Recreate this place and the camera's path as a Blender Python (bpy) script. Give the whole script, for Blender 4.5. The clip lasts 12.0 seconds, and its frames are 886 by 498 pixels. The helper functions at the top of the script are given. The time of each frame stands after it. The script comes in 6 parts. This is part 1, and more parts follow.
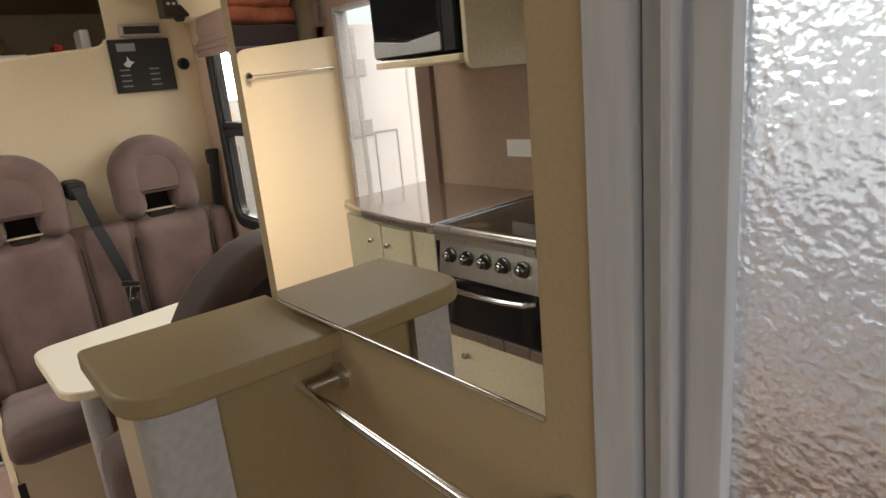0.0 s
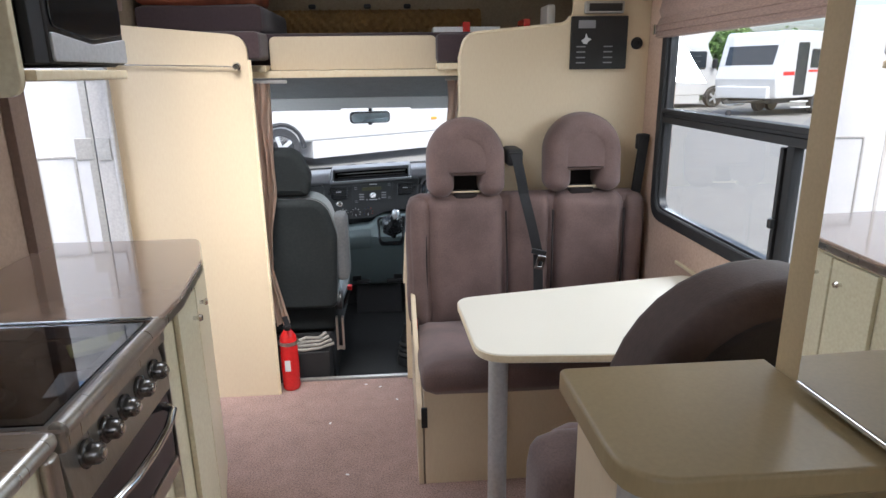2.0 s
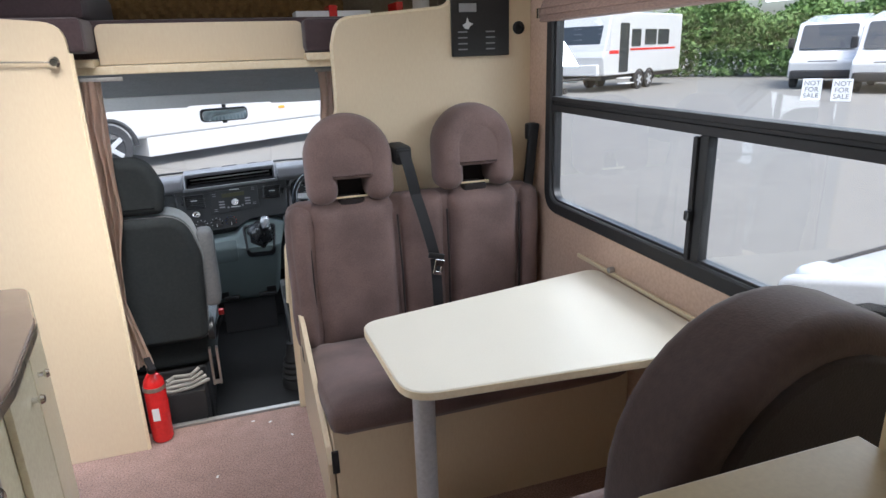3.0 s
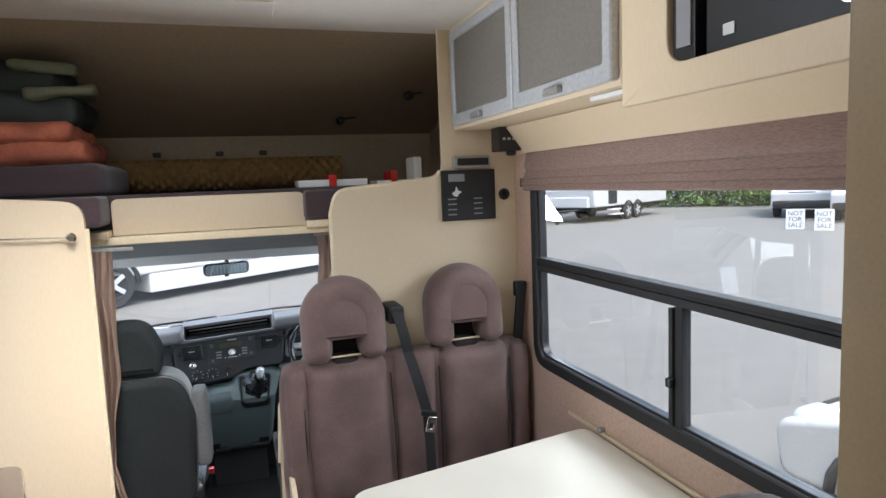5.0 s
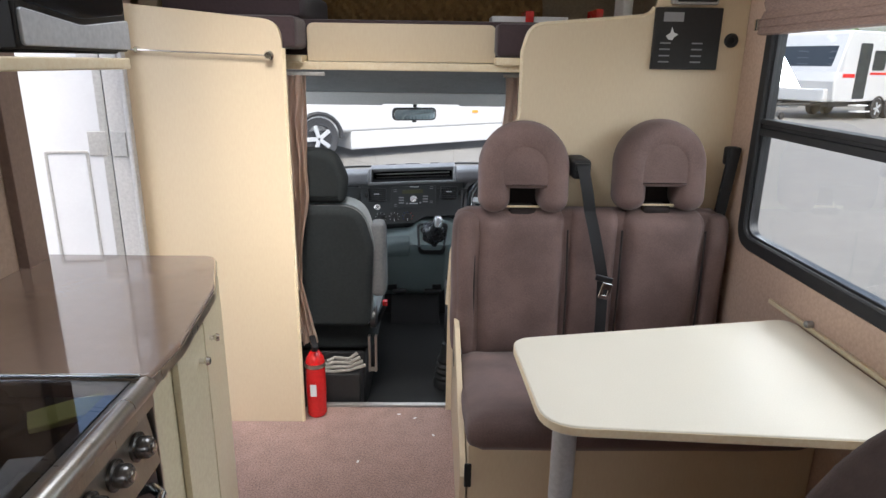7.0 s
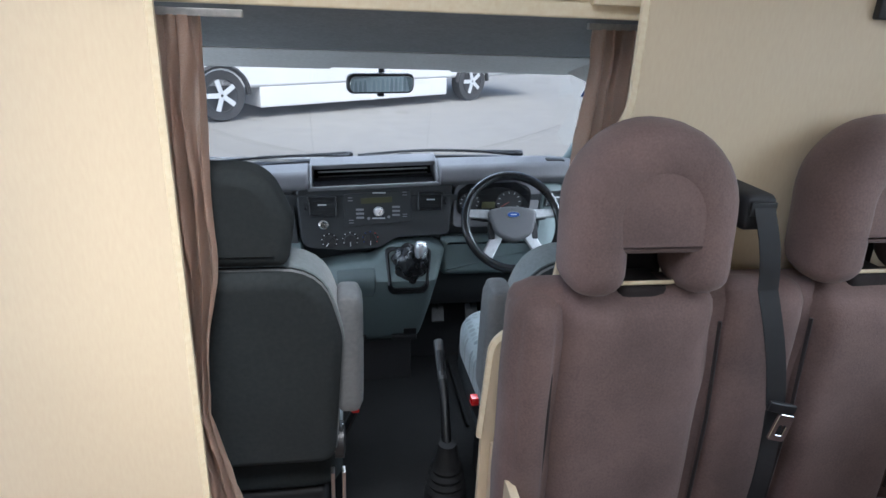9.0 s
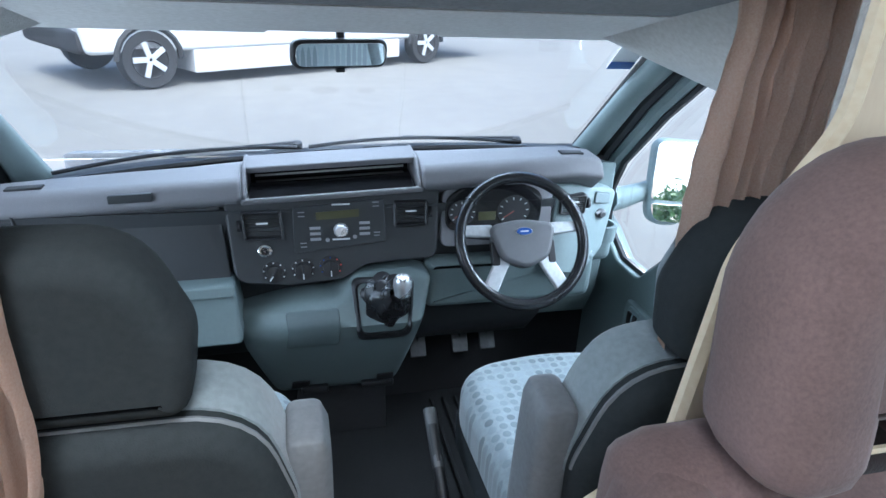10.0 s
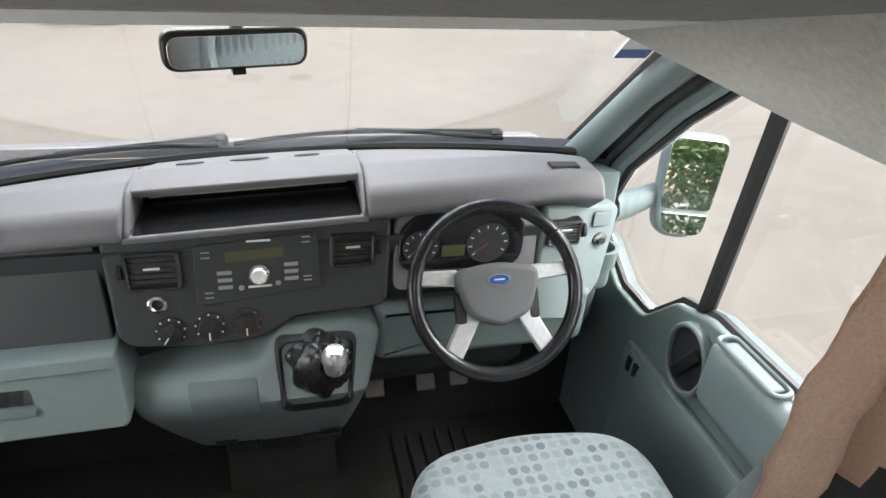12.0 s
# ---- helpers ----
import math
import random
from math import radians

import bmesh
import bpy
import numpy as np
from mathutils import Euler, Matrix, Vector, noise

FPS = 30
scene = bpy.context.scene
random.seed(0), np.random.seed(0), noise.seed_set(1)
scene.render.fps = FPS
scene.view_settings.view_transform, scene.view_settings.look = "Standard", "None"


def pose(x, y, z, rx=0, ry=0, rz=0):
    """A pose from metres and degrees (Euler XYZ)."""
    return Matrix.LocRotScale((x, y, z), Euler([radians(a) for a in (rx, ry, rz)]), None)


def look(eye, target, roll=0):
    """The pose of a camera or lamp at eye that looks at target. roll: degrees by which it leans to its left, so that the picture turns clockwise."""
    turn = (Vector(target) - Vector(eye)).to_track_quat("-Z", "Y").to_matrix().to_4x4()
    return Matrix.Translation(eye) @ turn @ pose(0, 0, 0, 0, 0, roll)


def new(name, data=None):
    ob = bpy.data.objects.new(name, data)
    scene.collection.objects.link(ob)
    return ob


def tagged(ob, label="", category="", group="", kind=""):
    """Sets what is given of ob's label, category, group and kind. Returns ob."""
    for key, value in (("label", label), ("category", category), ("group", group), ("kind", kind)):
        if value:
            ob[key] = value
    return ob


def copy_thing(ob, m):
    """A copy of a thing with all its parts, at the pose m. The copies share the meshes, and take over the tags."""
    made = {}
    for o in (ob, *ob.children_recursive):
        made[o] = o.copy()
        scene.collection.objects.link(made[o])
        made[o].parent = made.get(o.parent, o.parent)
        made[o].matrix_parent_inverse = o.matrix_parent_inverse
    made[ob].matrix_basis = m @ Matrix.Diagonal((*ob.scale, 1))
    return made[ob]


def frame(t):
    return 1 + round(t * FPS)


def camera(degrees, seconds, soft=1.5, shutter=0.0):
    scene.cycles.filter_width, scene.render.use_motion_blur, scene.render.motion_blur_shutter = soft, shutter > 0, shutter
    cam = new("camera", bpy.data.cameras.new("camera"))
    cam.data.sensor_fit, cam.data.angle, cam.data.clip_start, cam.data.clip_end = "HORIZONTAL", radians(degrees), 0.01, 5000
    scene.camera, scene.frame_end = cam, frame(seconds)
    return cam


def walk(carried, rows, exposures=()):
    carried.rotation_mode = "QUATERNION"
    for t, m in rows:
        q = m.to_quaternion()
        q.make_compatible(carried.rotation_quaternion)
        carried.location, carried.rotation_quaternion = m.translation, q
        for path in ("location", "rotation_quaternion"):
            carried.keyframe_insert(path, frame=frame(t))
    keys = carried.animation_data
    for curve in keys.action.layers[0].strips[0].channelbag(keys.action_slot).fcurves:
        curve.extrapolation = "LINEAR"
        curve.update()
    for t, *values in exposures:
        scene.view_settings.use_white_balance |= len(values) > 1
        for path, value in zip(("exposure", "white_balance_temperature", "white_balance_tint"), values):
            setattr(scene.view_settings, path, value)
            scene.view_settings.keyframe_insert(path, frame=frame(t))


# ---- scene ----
cam = camera(70.5, 12.0)
METRES, EYE, TILT, LEAN, TURN = 3.3, 1.5, 0.0, 0.0, -41.1
PATH = [
    (0, (0.312, 0.069, 1.412), (1.49, 1.596, 0.881), -5.5),
    (0.5, (0.29, 0.075, 1.418), (1.075, 1.827, 0.856), -4.2),
    (1, (0.275, 0.082, 1.401), (0.69, 1.944, 0.801), -3.9),
    (1.5, (0.225, 0.153, 1.423), (0.398, 2.063, 0.856), -2.5),
    (2, (0.205, 0.277, 1.463), (0.343, 2.196, 0.919), -0.8),
    (2.5, (0.173, 0.481, 1.478), (0.488, 2.372, 0.908), -0.9),
    (3, (0.108, 0.567, 1.489), (0.685, 2.385, 0.887), -1.9),
    (3.2, (0.078, 0.572, 1.501), (0.752, 2.365, 0.927), -2.5),
    (4.8, (0.123, 0.512, 1.646), (0.853, 2.364, 1.452), -3.1),
    (5, (0.119, 0.498, 1.634), (0.74, 2.387, 1.423), -2.3),
    (5.5, (0.13, 0.451, 1.557), (0.385, 2.411, 1.252), -0.1),
    (6, (0.14, 0.426, 1.536), (0.157, 2.387, 1.146), 1.2),
    (6.5, (0.148, 0.468, 1.509), (0.095, 2.406, 1.018), 1.3),
    (6.7, (0.162, 0.529, 1.481), (0.142, 2.458, 0.953), 1.2),
    (8.3, (-0.013, 1.428, 1.471), (0.162, 3.308, 0.811), 1.5),
    (8.5, (-0.063, 1.615, 1.45), (0.158, 3.484, 0.774), 2.7),
    (9, (-0.085, 1.894, 1.444), (0.223, 3.741, 0.741), 2.3),
    (9.5, (-0.085, 2.271, 1.423), (0.308, 4.096, 0.706), 2.1),
    (10, (-0.077, 2.566, 1.396), (0.374, 4.341, 0.591), 2.7),
    (10.5, (-0.094, 2.896, 1.402), (0.364, 4.604, 0.467), 4.5),
    (11, (-0.018, 3.031, 1.417), (0.315, 4.726, 0.407), 5.6),
    (11.5, (0.09, 3.039, 1.457), (0.329, 4.735, 0.425), 5.3),
    (12, (0.128, 3.035, 1.458), (0.585, 4.713, 0.471), 3.7),
]
walk(cam, [(t, look(eye, target, roll)) for t, eye, target, roll in PATH],
     exposures=[(0, 1.7, 7300, 10), (0.6, 1.9, 6900, 10), (1.5, 2.0, 6150, 10), (3, 1.82, 5850, 10), (5, 1.86, 5900, 9), (5.5, 1.92, 5700, 9), (6.5, 1.85, 6150, 10), (8.4, 1.66, 6050, 10), (9, 1.71, 5550, 8), (9.6, 2.0, 5050, 5), (10, 2.15, 5200, 5), (10.5, 2.2, 6100, 8), (12, 2.15, 6900, 10)])

# ---- world, sun, exposure ----
SUN_UP, SUN_TURN = 60, 172
world = bpy.data.worlds.new("sky")
scene.world = world
world.use_nodes = True
wt = world.node_tree
sky = wt.nodes.new("ShaderNodeTexSky")
sky.sky_type, sky.sun_disc = "NISHITA", False
sky.sun_elevation, sky.sun_rotation = radians(SUN_UP), radians(SUN_TURN)
sky.air_density, sky.dust_density, sky.ozone_density = 1.0, 5.0, 0.6
wt.links.new(sky.outputs["Color"], wt.nodes["Background"].inputs["Color"])
wt.nodes["Background"].inputs["Strength"].default_value = 0.15
sun = bpy.data.lights.new("sun", "SUN")
sun.energy, sun.angle, sun.color = 0.85, radians(20), (1.0, 0.97, 0.92)
sun_ob = new("sun", sun)
su, sr = radians(SUN_UP), radians(SUN_TURN)
to_sun = Vector((math.sin(sr) * math.cos(su), math.cos(sr) * math.cos(su), math.sin(su)))
sun_ob.matrix_basis = look(to_sun * 40, (0, 0, 0))


def daylight(name, m, w, h, watts, color=(1.0, 0.98, 0.96), spread=180):
    """An added area lamp, in place of sky light through an opening."""
    a = bpy.data.lights.new(name, "AREA")
    a.shape, a.size, a.size_y, a.energy, a.color = "RECTANGLE", w, h, watts, color
    a.spread = radians(spread)
    new(name, a).matrix_basis = m


# Lamp added over an unseen roof opening to brighten the room from above.
daylight("roof_fill_lamp", pose(-0.25, 2.0, 2.30), 0.80, 0.90, 4.2, (0.94, 0.97, 1.0))
# Fill lamp added behind the camera; no rear window is known.
daylight("rear_fill_lamp", look((-0.1, -0.93, 1.55), (-0.1, 2.0, 1.35)), 1.1, 0.6, 0.9, (0.94, 0.97, 1.0))
# Lamps added outside the open door and the panes, standing in for daylight.
daylight("entry_door_light", look((-1.25, 2.80, 0.75), (1.05, 1.95, 2.15)), 0.40, 0.9, 2.3, (1.0, 0.99, 0.97), 62)
daylight("windscreen_light", look((0.05, 4.95, 1.75), (0.05, 3.95, 0.6)), 1.7, 0.5, 6.0, (0.95, 0.98, 1.0))
daylight("passenger_window_light", look((-1.0, 3.72, 0.98), (0.6, 3.80, 0.62)), 0.8, 0.46, 1.4, (0.95, 0.98, 1.0))
daylight("driver_window_light", look((1.75, 4.15, 1.55), (0.35, 4.1, 0.55)), 1.0, 0.4, 9.0, (0.95, 0.98, 1.0))
daylight("dinette_window_light", look((2.5, 2.05, 2.15), (-0.3, 1.9, 0.55)), 2.4, 1.1, 15.0, (0.95, 0.98, 1.0))

# ---- materials ----
def mat(name, base, rough=0.5, metal=0.0, var=0.1, vscale=5.0, bump=0.0, bscale=150.0, coat=0.0, spec=0.5, fine=0.04, fscale=90.0, stretch=(1, 1, 1), tint=None, sheen=0.0, rvar=0.08):
    m = bpy.data.materials.new(name)
    m.use_nodes = True
    nt = m.node_tree
    b = nt.nodes["Principled BSDF"]
    co = nt.nodes.new("ShaderNodeTexCoord")
    mp = nt.nodes.new("ShaderNodeMapping")
    mp.inputs["Scale"].default_value = stretch
    nt.links.new(co.outputs["Object"], mp.inputs["Vector"])
    big, small = nt.nodes.new("ShaderNodeTexNoise"), nt.nodes.new("ShaderNodeTexNoise")
    big.inputs["Scale"].default_value, small.inputs["Scale"].default_value = vscale, fscale
    big.inputs["Detail"].default_value, small.inputs["Detail"].default_value = 5, 2
    for n in (big, small):
        nt.links.new(mp.outputs["Vector"], n.inputs["Vector"])
    dark = [c * (1 - var) for c in base]
    light = [min(1, c * (1 + var)) for c in (tint or base)]
    r1 = nt.nodes.new("ShaderNodeMix")
    r1.data_type = "RGBA"
    r1.inputs["A"].default_value, r1.inputs["B"].default_value = (*dark, 1), (*light, 1)
    nt.links.new(big.outputs["Fac"], r1.inputs["Factor"])
    r2 = nt.nodes.new("ShaderNodeMix")
    r2.data_type, r2.blend_type = "RGBA", "OVERLAY"
    r2.inputs["Factor"].default_value = min(1, fine * 6)
    nt.links.new(r1.outputs["Result"], r2.inputs["A"])
    nt.links.new(small.outputs["Fac"], r2.inputs["B"])
    nt.links.new(r2.outputs["Result"], b.inputs["Base Color"])
    mr = nt.nodes.new("ShaderNodeMapRange")
    mr.inputs["To Min"].default_value, mr.inputs["To Max"].default_value = max(0.02, rough - rvar), min(1, rough + rvar)
    nt.links.new(big.outputs["Fac"], mr.inputs["Value"])
    nt.links.new(mr.outputs["Result"], b.inputs["Roughness"])
    b.inputs["Metallic"].default_value = metal
    b.inputs["Coat Weight"].default_value = coat
    b.inputs["Coat Roughness"].default_value = 0.08
    b.inputs["Specular IOR Level"].default_value = spec
    b.inputs["Sheen Weight"].default_value = sheen
    if bump:
        bn, bt = nt.nodes.new("ShaderNodeBump"), nt.nodes.new("ShaderNodeTexNoise")
        bt.inputs["Scale"].default_value, bt.inputs["Detail"].default_value = bscale, 3
        nt.links.new(mp.outputs["Vector"], bt.inputs["Vector"])
        nt.links.new(bt.outputs["Fac"], bn.inputs["Height"])
        bn.inputs["Strength"].default_value, bn.inputs["Distance"].default_value = bump, 0.004
        nt.links.new(bn.outputs["Normal"], b.inputs["Normal"])
    return m


def glass(name, tint=(1, 1, 1), rough=0.0, bump=0.0, bscale=40.0):
    m = bpy.data.materials.new(name)
    m.use_nodes = True
    nt = m.node_tree
    b = nt.nodes["Principled BSDF"]
    b.inputs["Base Color"].default_value = (*tint, 1)
    b.inputs["Roughness"].default_value, b.inputs["Transmission Weight"].default_value, b.inputs["IOR"].default_value = rough, 1.0, 1.45
    if bump:
        co, bn, bt = nt.nodes.new("ShaderNodeTexCoord"), nt.nodes.new("ShaderNodeBump"), nt.nodes.new("ShaderNodeTexNoise")
        bt.inputs["Scale"].default_value, bt.inputs["Detail"].default_value = bscale, 1.5
        nt.links.new(co.outputs["Object"], bt.inputs["Vector"])
        nt.links.new(bt.outputs["Fac"], bn.inputs["Height"])
        bn.inputs["Strength"].default_value, bn.inputs["Distance"].default_value = bump, 0.01
        nt.links.new(bn.outputs["Normal"], b.inputs["Normal"])
    return m


def plain(name, color, rough=0.5, metal=0.0, emit=None, strength=0.0):
    m = bpy.data.materials.new(name)
    m.use_nodes = True
    b = m.node_tree.nodes["Principled BSDF"]
    b.inputs["Base Color"].default_value, b.inputs["Roughness"].default_value, b.inputs["Metallic"].default_value = (*color, 1), rough, metal
    if emit:
        b.inputs["Emission Color"].default_value, b.inputs["Emission Strength"].default_value = (*emit, 1), strength
    return m


BEIGE = mat("cream laminate", (0.66, 0.54, 0.37), 0.42, var=0.05, vscale=3, fine=0.015, fscale=160, stretch=(1, 1, 0.25))
BEIGE_EDGE = mat("pale edging", (0.74, 0.62, 0.42), 0.45, var=0.05)
# For the partition counter: darker and browner than the wall's tan.
TAN_DARK = mat("darker tan laminate", (0.30, 0.225, 0.115), 0.42, var=0.07, vscale=4, fine=0.02, fscale=200, stretch=(1, 1, 0.3))
TAN = mat("tan partition laminate", (0.48, 0.37, 0.215), 0.38, var=0.06, vscale=4, fine=0.02, fscale=200)
WALLPINK = mat("pinkish wall lining", (0.56, 0.40, 0.30), 0.6, var=0.05, vscale=4, bump=0.1, bscale=300)
FRAMEPALE = mat("pale grey anodised frame", (0.60, 0.62, 0.64), 0.4, 0.15, var=0.03, vscale=4, stretch=(1, 1, 0.1))
FRAMEGREY = mat("grey painted door frame", (0.40, 0.39, 0.375), 0.5, var=0.06)
PEDAL = mat("worn pedal metal", (0.10, 0.10, 0.10), 0.5, 0.6, var=0.3)
CARPET = mat("brown carpet", (0.325, 0.21, 0.175), 0.95, var=0.28, vscale=14, bump=1.0, bscale=260, fine=0.17, fscale=170, sheen=0.2)
SUEDE = mat("mauve brown suede", (0.092, 0.058, 0.051), 0.9, var=0.55, vscale=5, bump=0.15, bscale=260, fine=0.05, fscale=220, tint=(0.165, 0.107, 0.094), sheen=0.13)
# Real dark cloth and seams; also painted shade round the dinette headrests.
DARK_CLOTH_AND_SHADE = mat("dark brown cloth and hollow shade", (0.022, 0.015, 0.014), 0.9, var=0.25, vscale=6, bump=0.2, bscale=300, sheen=0.1)
MAUVE = mat("plum bed base cloth", (0.055, 0.034, 0.036), 0.9, var=0.2, bump=0.2, bscale=300, sheen=0.2)
def let_through(m, share):
    """Thin cloth: some of the light comes through it."""
    nt = m.node_tree
    b, out = nt.nodes["Principled BSDF"], nt.nodes["Material Output"]
    tr, mx = nt.nodes.new("ShaderNodeBsdfTranslucent"), nt.nodes.new("ShaderNodeMixShader")
    nt.links.new(b.inputs["Base Color"].links[0].from_socket, tr.inputs["Color"])
    mx.inputs["Fac"].default_value = share
    nt.links.new(b.outputs["BSDF"], mx.inputs[1])
    nt.links.new(tr.outputs["BSDF"], mx.inputs[2])
    nt.links.new(mx.outputs["Shader"], out.inputs["Surface"])
    return m


CURTAIN = mat("taupe curtain cloth", (0.72, 0.585, 0.49), 0.9, var=0.15, vscale=8, bump=0.25, bscale=350, fine=0.06, fscale=400, sheen=0.2)
let_through(CURTAIN, 0.62)
BLIND = mat("mauve pleated blind", (0.25, 0.17, 0.14), 0.85, var=0.12, vscale=10, fine=0.08, fscale=300, stretch=(1, 0.2, 1))
BLACK = mat("black plastic", (0.012, 0.012, 0.013), 0.42, var=0.2, vscale=20)
BLACKM = mat("matt black plastic", (0.014, 0.014, 0.015), 0.7, var=0.2, vscale=15, bump=0.15, bscale=500)
KNOBDARK = mat("dark chromed knob", (0.16, 0.15, 0.14), 0.25, 0.9, var=0.1)
KNOBSIL = mat("satin silver knob", (0.60, 0.60, 0.61), 0.28, 0.8, var=0.05)
RIMGRIP = mat("polished wheel leather", (0.012, 0.012, 0.013), 0.24, var=0.2, vscale=30, bump=0.05, bscale=400)
LEATHER = mat("creased black leather", (0.013, 0.013, 0.014), 0.28, var=0.3, vscale=30)
HOSE = mat("pale grey hose", (0.27, 0.26, 0.235), 0.5, var=0.1)
SMOKE = glass("smoked hob glass", (0.22, 0.22, 0.23), 0.02)
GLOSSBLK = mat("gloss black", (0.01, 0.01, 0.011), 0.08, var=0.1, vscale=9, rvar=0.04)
RUBBER = mat("black rubber mat", (0.012, 0.0125, 0.013), 0.7, var=0.45, vscale=7, bump=0.3, bscale=200, spec=0.3)
CHROME = mat("chrome", (0.75, 0.74, 0.72), 0.12, 1.0, var=0.04, rvar=0.05)
STEEL = mat("brushed steel", (0.52, 0.49, 0.44), 0.3, 1.0, var=0.1, vscale=8, stretch=(1, 12, 1))
ALU = mat("satin aluminium", (0.42, 0.41, 0.39), 0.45, 0.6, var=0.06)
SILVER = mat("silver paint", (0.50, 0.51, 0.52), 0.4, 0.3, var=0.05)
DOORWHITE = mat("weathered white door panel", (0.50, 0.51, 0.525), 0.4, var=0.08, fine=0.006)
# Darker brown than the suede of the facing bench.
RIMCLOTH = mat("dark brown rim cloth", (0.054, 0.032, 0.026), 0.9, var=0.3, vscale=6, bump=0.15, bscale=260, sheen=0.15)
WHITE = mat("white gelcoat", (0.78, 0.78, 0.77), 0.3, var=0.04, coat=0.3)
CREAM = mat("cream table laminate", (0.70, 0.65, 0.54), 0.45, var=0.03, fine=0.02, fscale=260, rvar=0.05)
COUNTER = mat("glossy taupe worktop", (0.235, 0.165, 0.125), 0.05, var=0.07, vscale=30, fine=0.05, fscale=500, coat=0.8, rvar=0.02)
SPLASH = mat("taupe backsplash", (0.36, 0.255, 0.185), 0.45, var=0.05)
STRIP = mat("dark brown door lining", (0.16, 0.105, 0.08), 0.5, var=0.1)
CAB_CUP = mat("cream kitchen door", (0.62, 0.55, 0.38), 0.35, var=0.04)
GREYMESH = mat("grey frosted door panel", (0.17, 0.155, 0.135), 0.5, var=0.1, bump=0.1, bscale=500)
HUB = mat("grey wheel hub", (0.10, 0.10, 0.105), 0.5, var=0.08, vscale=10, bump=0.2, bscale=600, fine=0.012)
NEEDLE = plain("dull red needle", (0.22, 0.03, 0.02), 0.5)
DASH = mat("charcoal dashboard", (0.025, 0.0268, 0.0285), 0.5, var=0.12, vscale=12, bump=0.25, bscale=600, fine=0.012)
DASHTOP = mat("dash top pad", (0.152, 0.149, 0.157), 0.6, var=0.1, vscale=6, bump=0.3, bscale=500, fine=0.012)
TEAL = mat("grey green trim", (0.148, 0.188, 0.190), 0.5, var=0.06, vscale=6, bump=0.2, bscale=600, fine=0.012)
TEAL_D = mat("darker grey green trim", (0.105, 0.135, 0.137), 0.5, var=0.06, bump=0.2, bscale=600, fine=0.012)
SCUTTLE = mat("weathered grey scuttle plastic", (0.055, 0.055, 0.058), 0.55, var=0.3, vscale=14, stretch=(1, 6, 1))
HEADLINER = mat("grey headlining", (0.58, 0.565, 0.54), 0.9, var=0.07, vscale=5, bump=0.4, bscale=260)
HEADDARK = mat("dark grey header felt", (0.19, 0.19, 0.19), 0.95, var=0.18, vscale=14, bump=0.4, bscale=260)
SEATPALE = mat("pale grey green seat cloth", (0.18, 0.21, 0.22), 0.9, var=0.15, vscale=9, bump=0.2, bscale=420, sheen=0.2)
SEATBACK = mat("dark grey seat cloth", (0.024, 0.028, 0.029), 0.9, var=0.2, vscale=8, bump=0.2, bscale=420, spec=0.2)
SEATGREY = mat("grey vinyl piping", (0.14, 0.147, 0.152), 0.6, var=0.1, bump=0.1)
RED = mat("red enamel", (0.55, 0.012, 0.012), 0.25, var=0.06, coat=0.4)
REDCLOTH = mat("red blanket", (0.22, 0.028, 0.024), 0.9, var=0.8, vscale=11, tint=(0.4, 0.12, 0.06))
GREENCLOTH = mat("dark green sleeping bag", (0.02, 0.026, 0.02), 0.75, var=0.4, vscale=8)
OLIVE = mat("olive cloth", (0.13, 0.13, 0.075), 0.9, var=0.3, vscale=12)
FOAM = mat("ochre foam", (0.23, 0.13, 0.042), 0.9, var=0.2, vscale=6, bump=0.2, bscale=80)
ALCOVE = mat("beige alcove lining", (0.37, 0.285, 0.185), 0.7, var=0.06)
CEIL = mat("white roof lining", (0.74, 0.70, 0.62), 0.6, var=0.04, vscale=3)
LABELW = plain("pale lettering", (0.62, 0.63, 0.63), 0.5)
LABELR = plain("red lettering", (0.6, 0.05, 0.04), 0.5)
GREYLBL = plain("grey lettering", (0.25, 0.25, 0.26), 0.5)
BLUE = plain("blue enamel", (0.03, 0.08, 0.28), 0.25)
YELL = mat("yellow sponge cloth", (0.55, 0.55, 0.16), 0.9, var=0.15)
LCD = plain("olive display", (0.055, 0.055, 0.02), 0.3)
MIRROR = plain("mirror glass", (0.92, 0.92, 0.90), 0.01, 1.0)
PANE = glass("window glass", (0.92, 0.94, 0.93))
PANE_TINT = glass("tinted window glass", (0.87, 0.895, 0.88))
FROST = glass("obscure acrylic", (0.80, 0.845, 0.91), 0.34, 0.34, 150.0)

TYRE = mat("tyre rubber", (0.02, 0.02, 0.021), 0.85, var=0.15)
VANWHITE = mat("white vehicle paint", (0.50, 0.50, 0.495), 0.25, var=0.03, coat=0.5)
DARKGLASS = mat("dark vehicle glass", (0.03, 0.035, 0.04), 0.06, var=0.1, rvar=0.03)
LENS = mat("headlight lens", (0.55, 0.57, 0.58), 0.1, 0.3, var=0.2, vscale=18)
AMBER = plain("amber marker", (0.8, 0.28, 0.02), 0.3)
LEAF = mat("hedge leaves", (0.06, 0.13, 0.03), 0.7, var=0.5, vscale=3, tint=(0.12, 0.2, 0.05))


def ground_mat():
    m = mat("worn concrete yard", (0.150, 0.145, 0.132), 0.9, var=0.14, vscale=0.5, bump=0.2, bscale=30, fine=0.02, fscale=3)
    return m


CONCRETE = ground_mat()


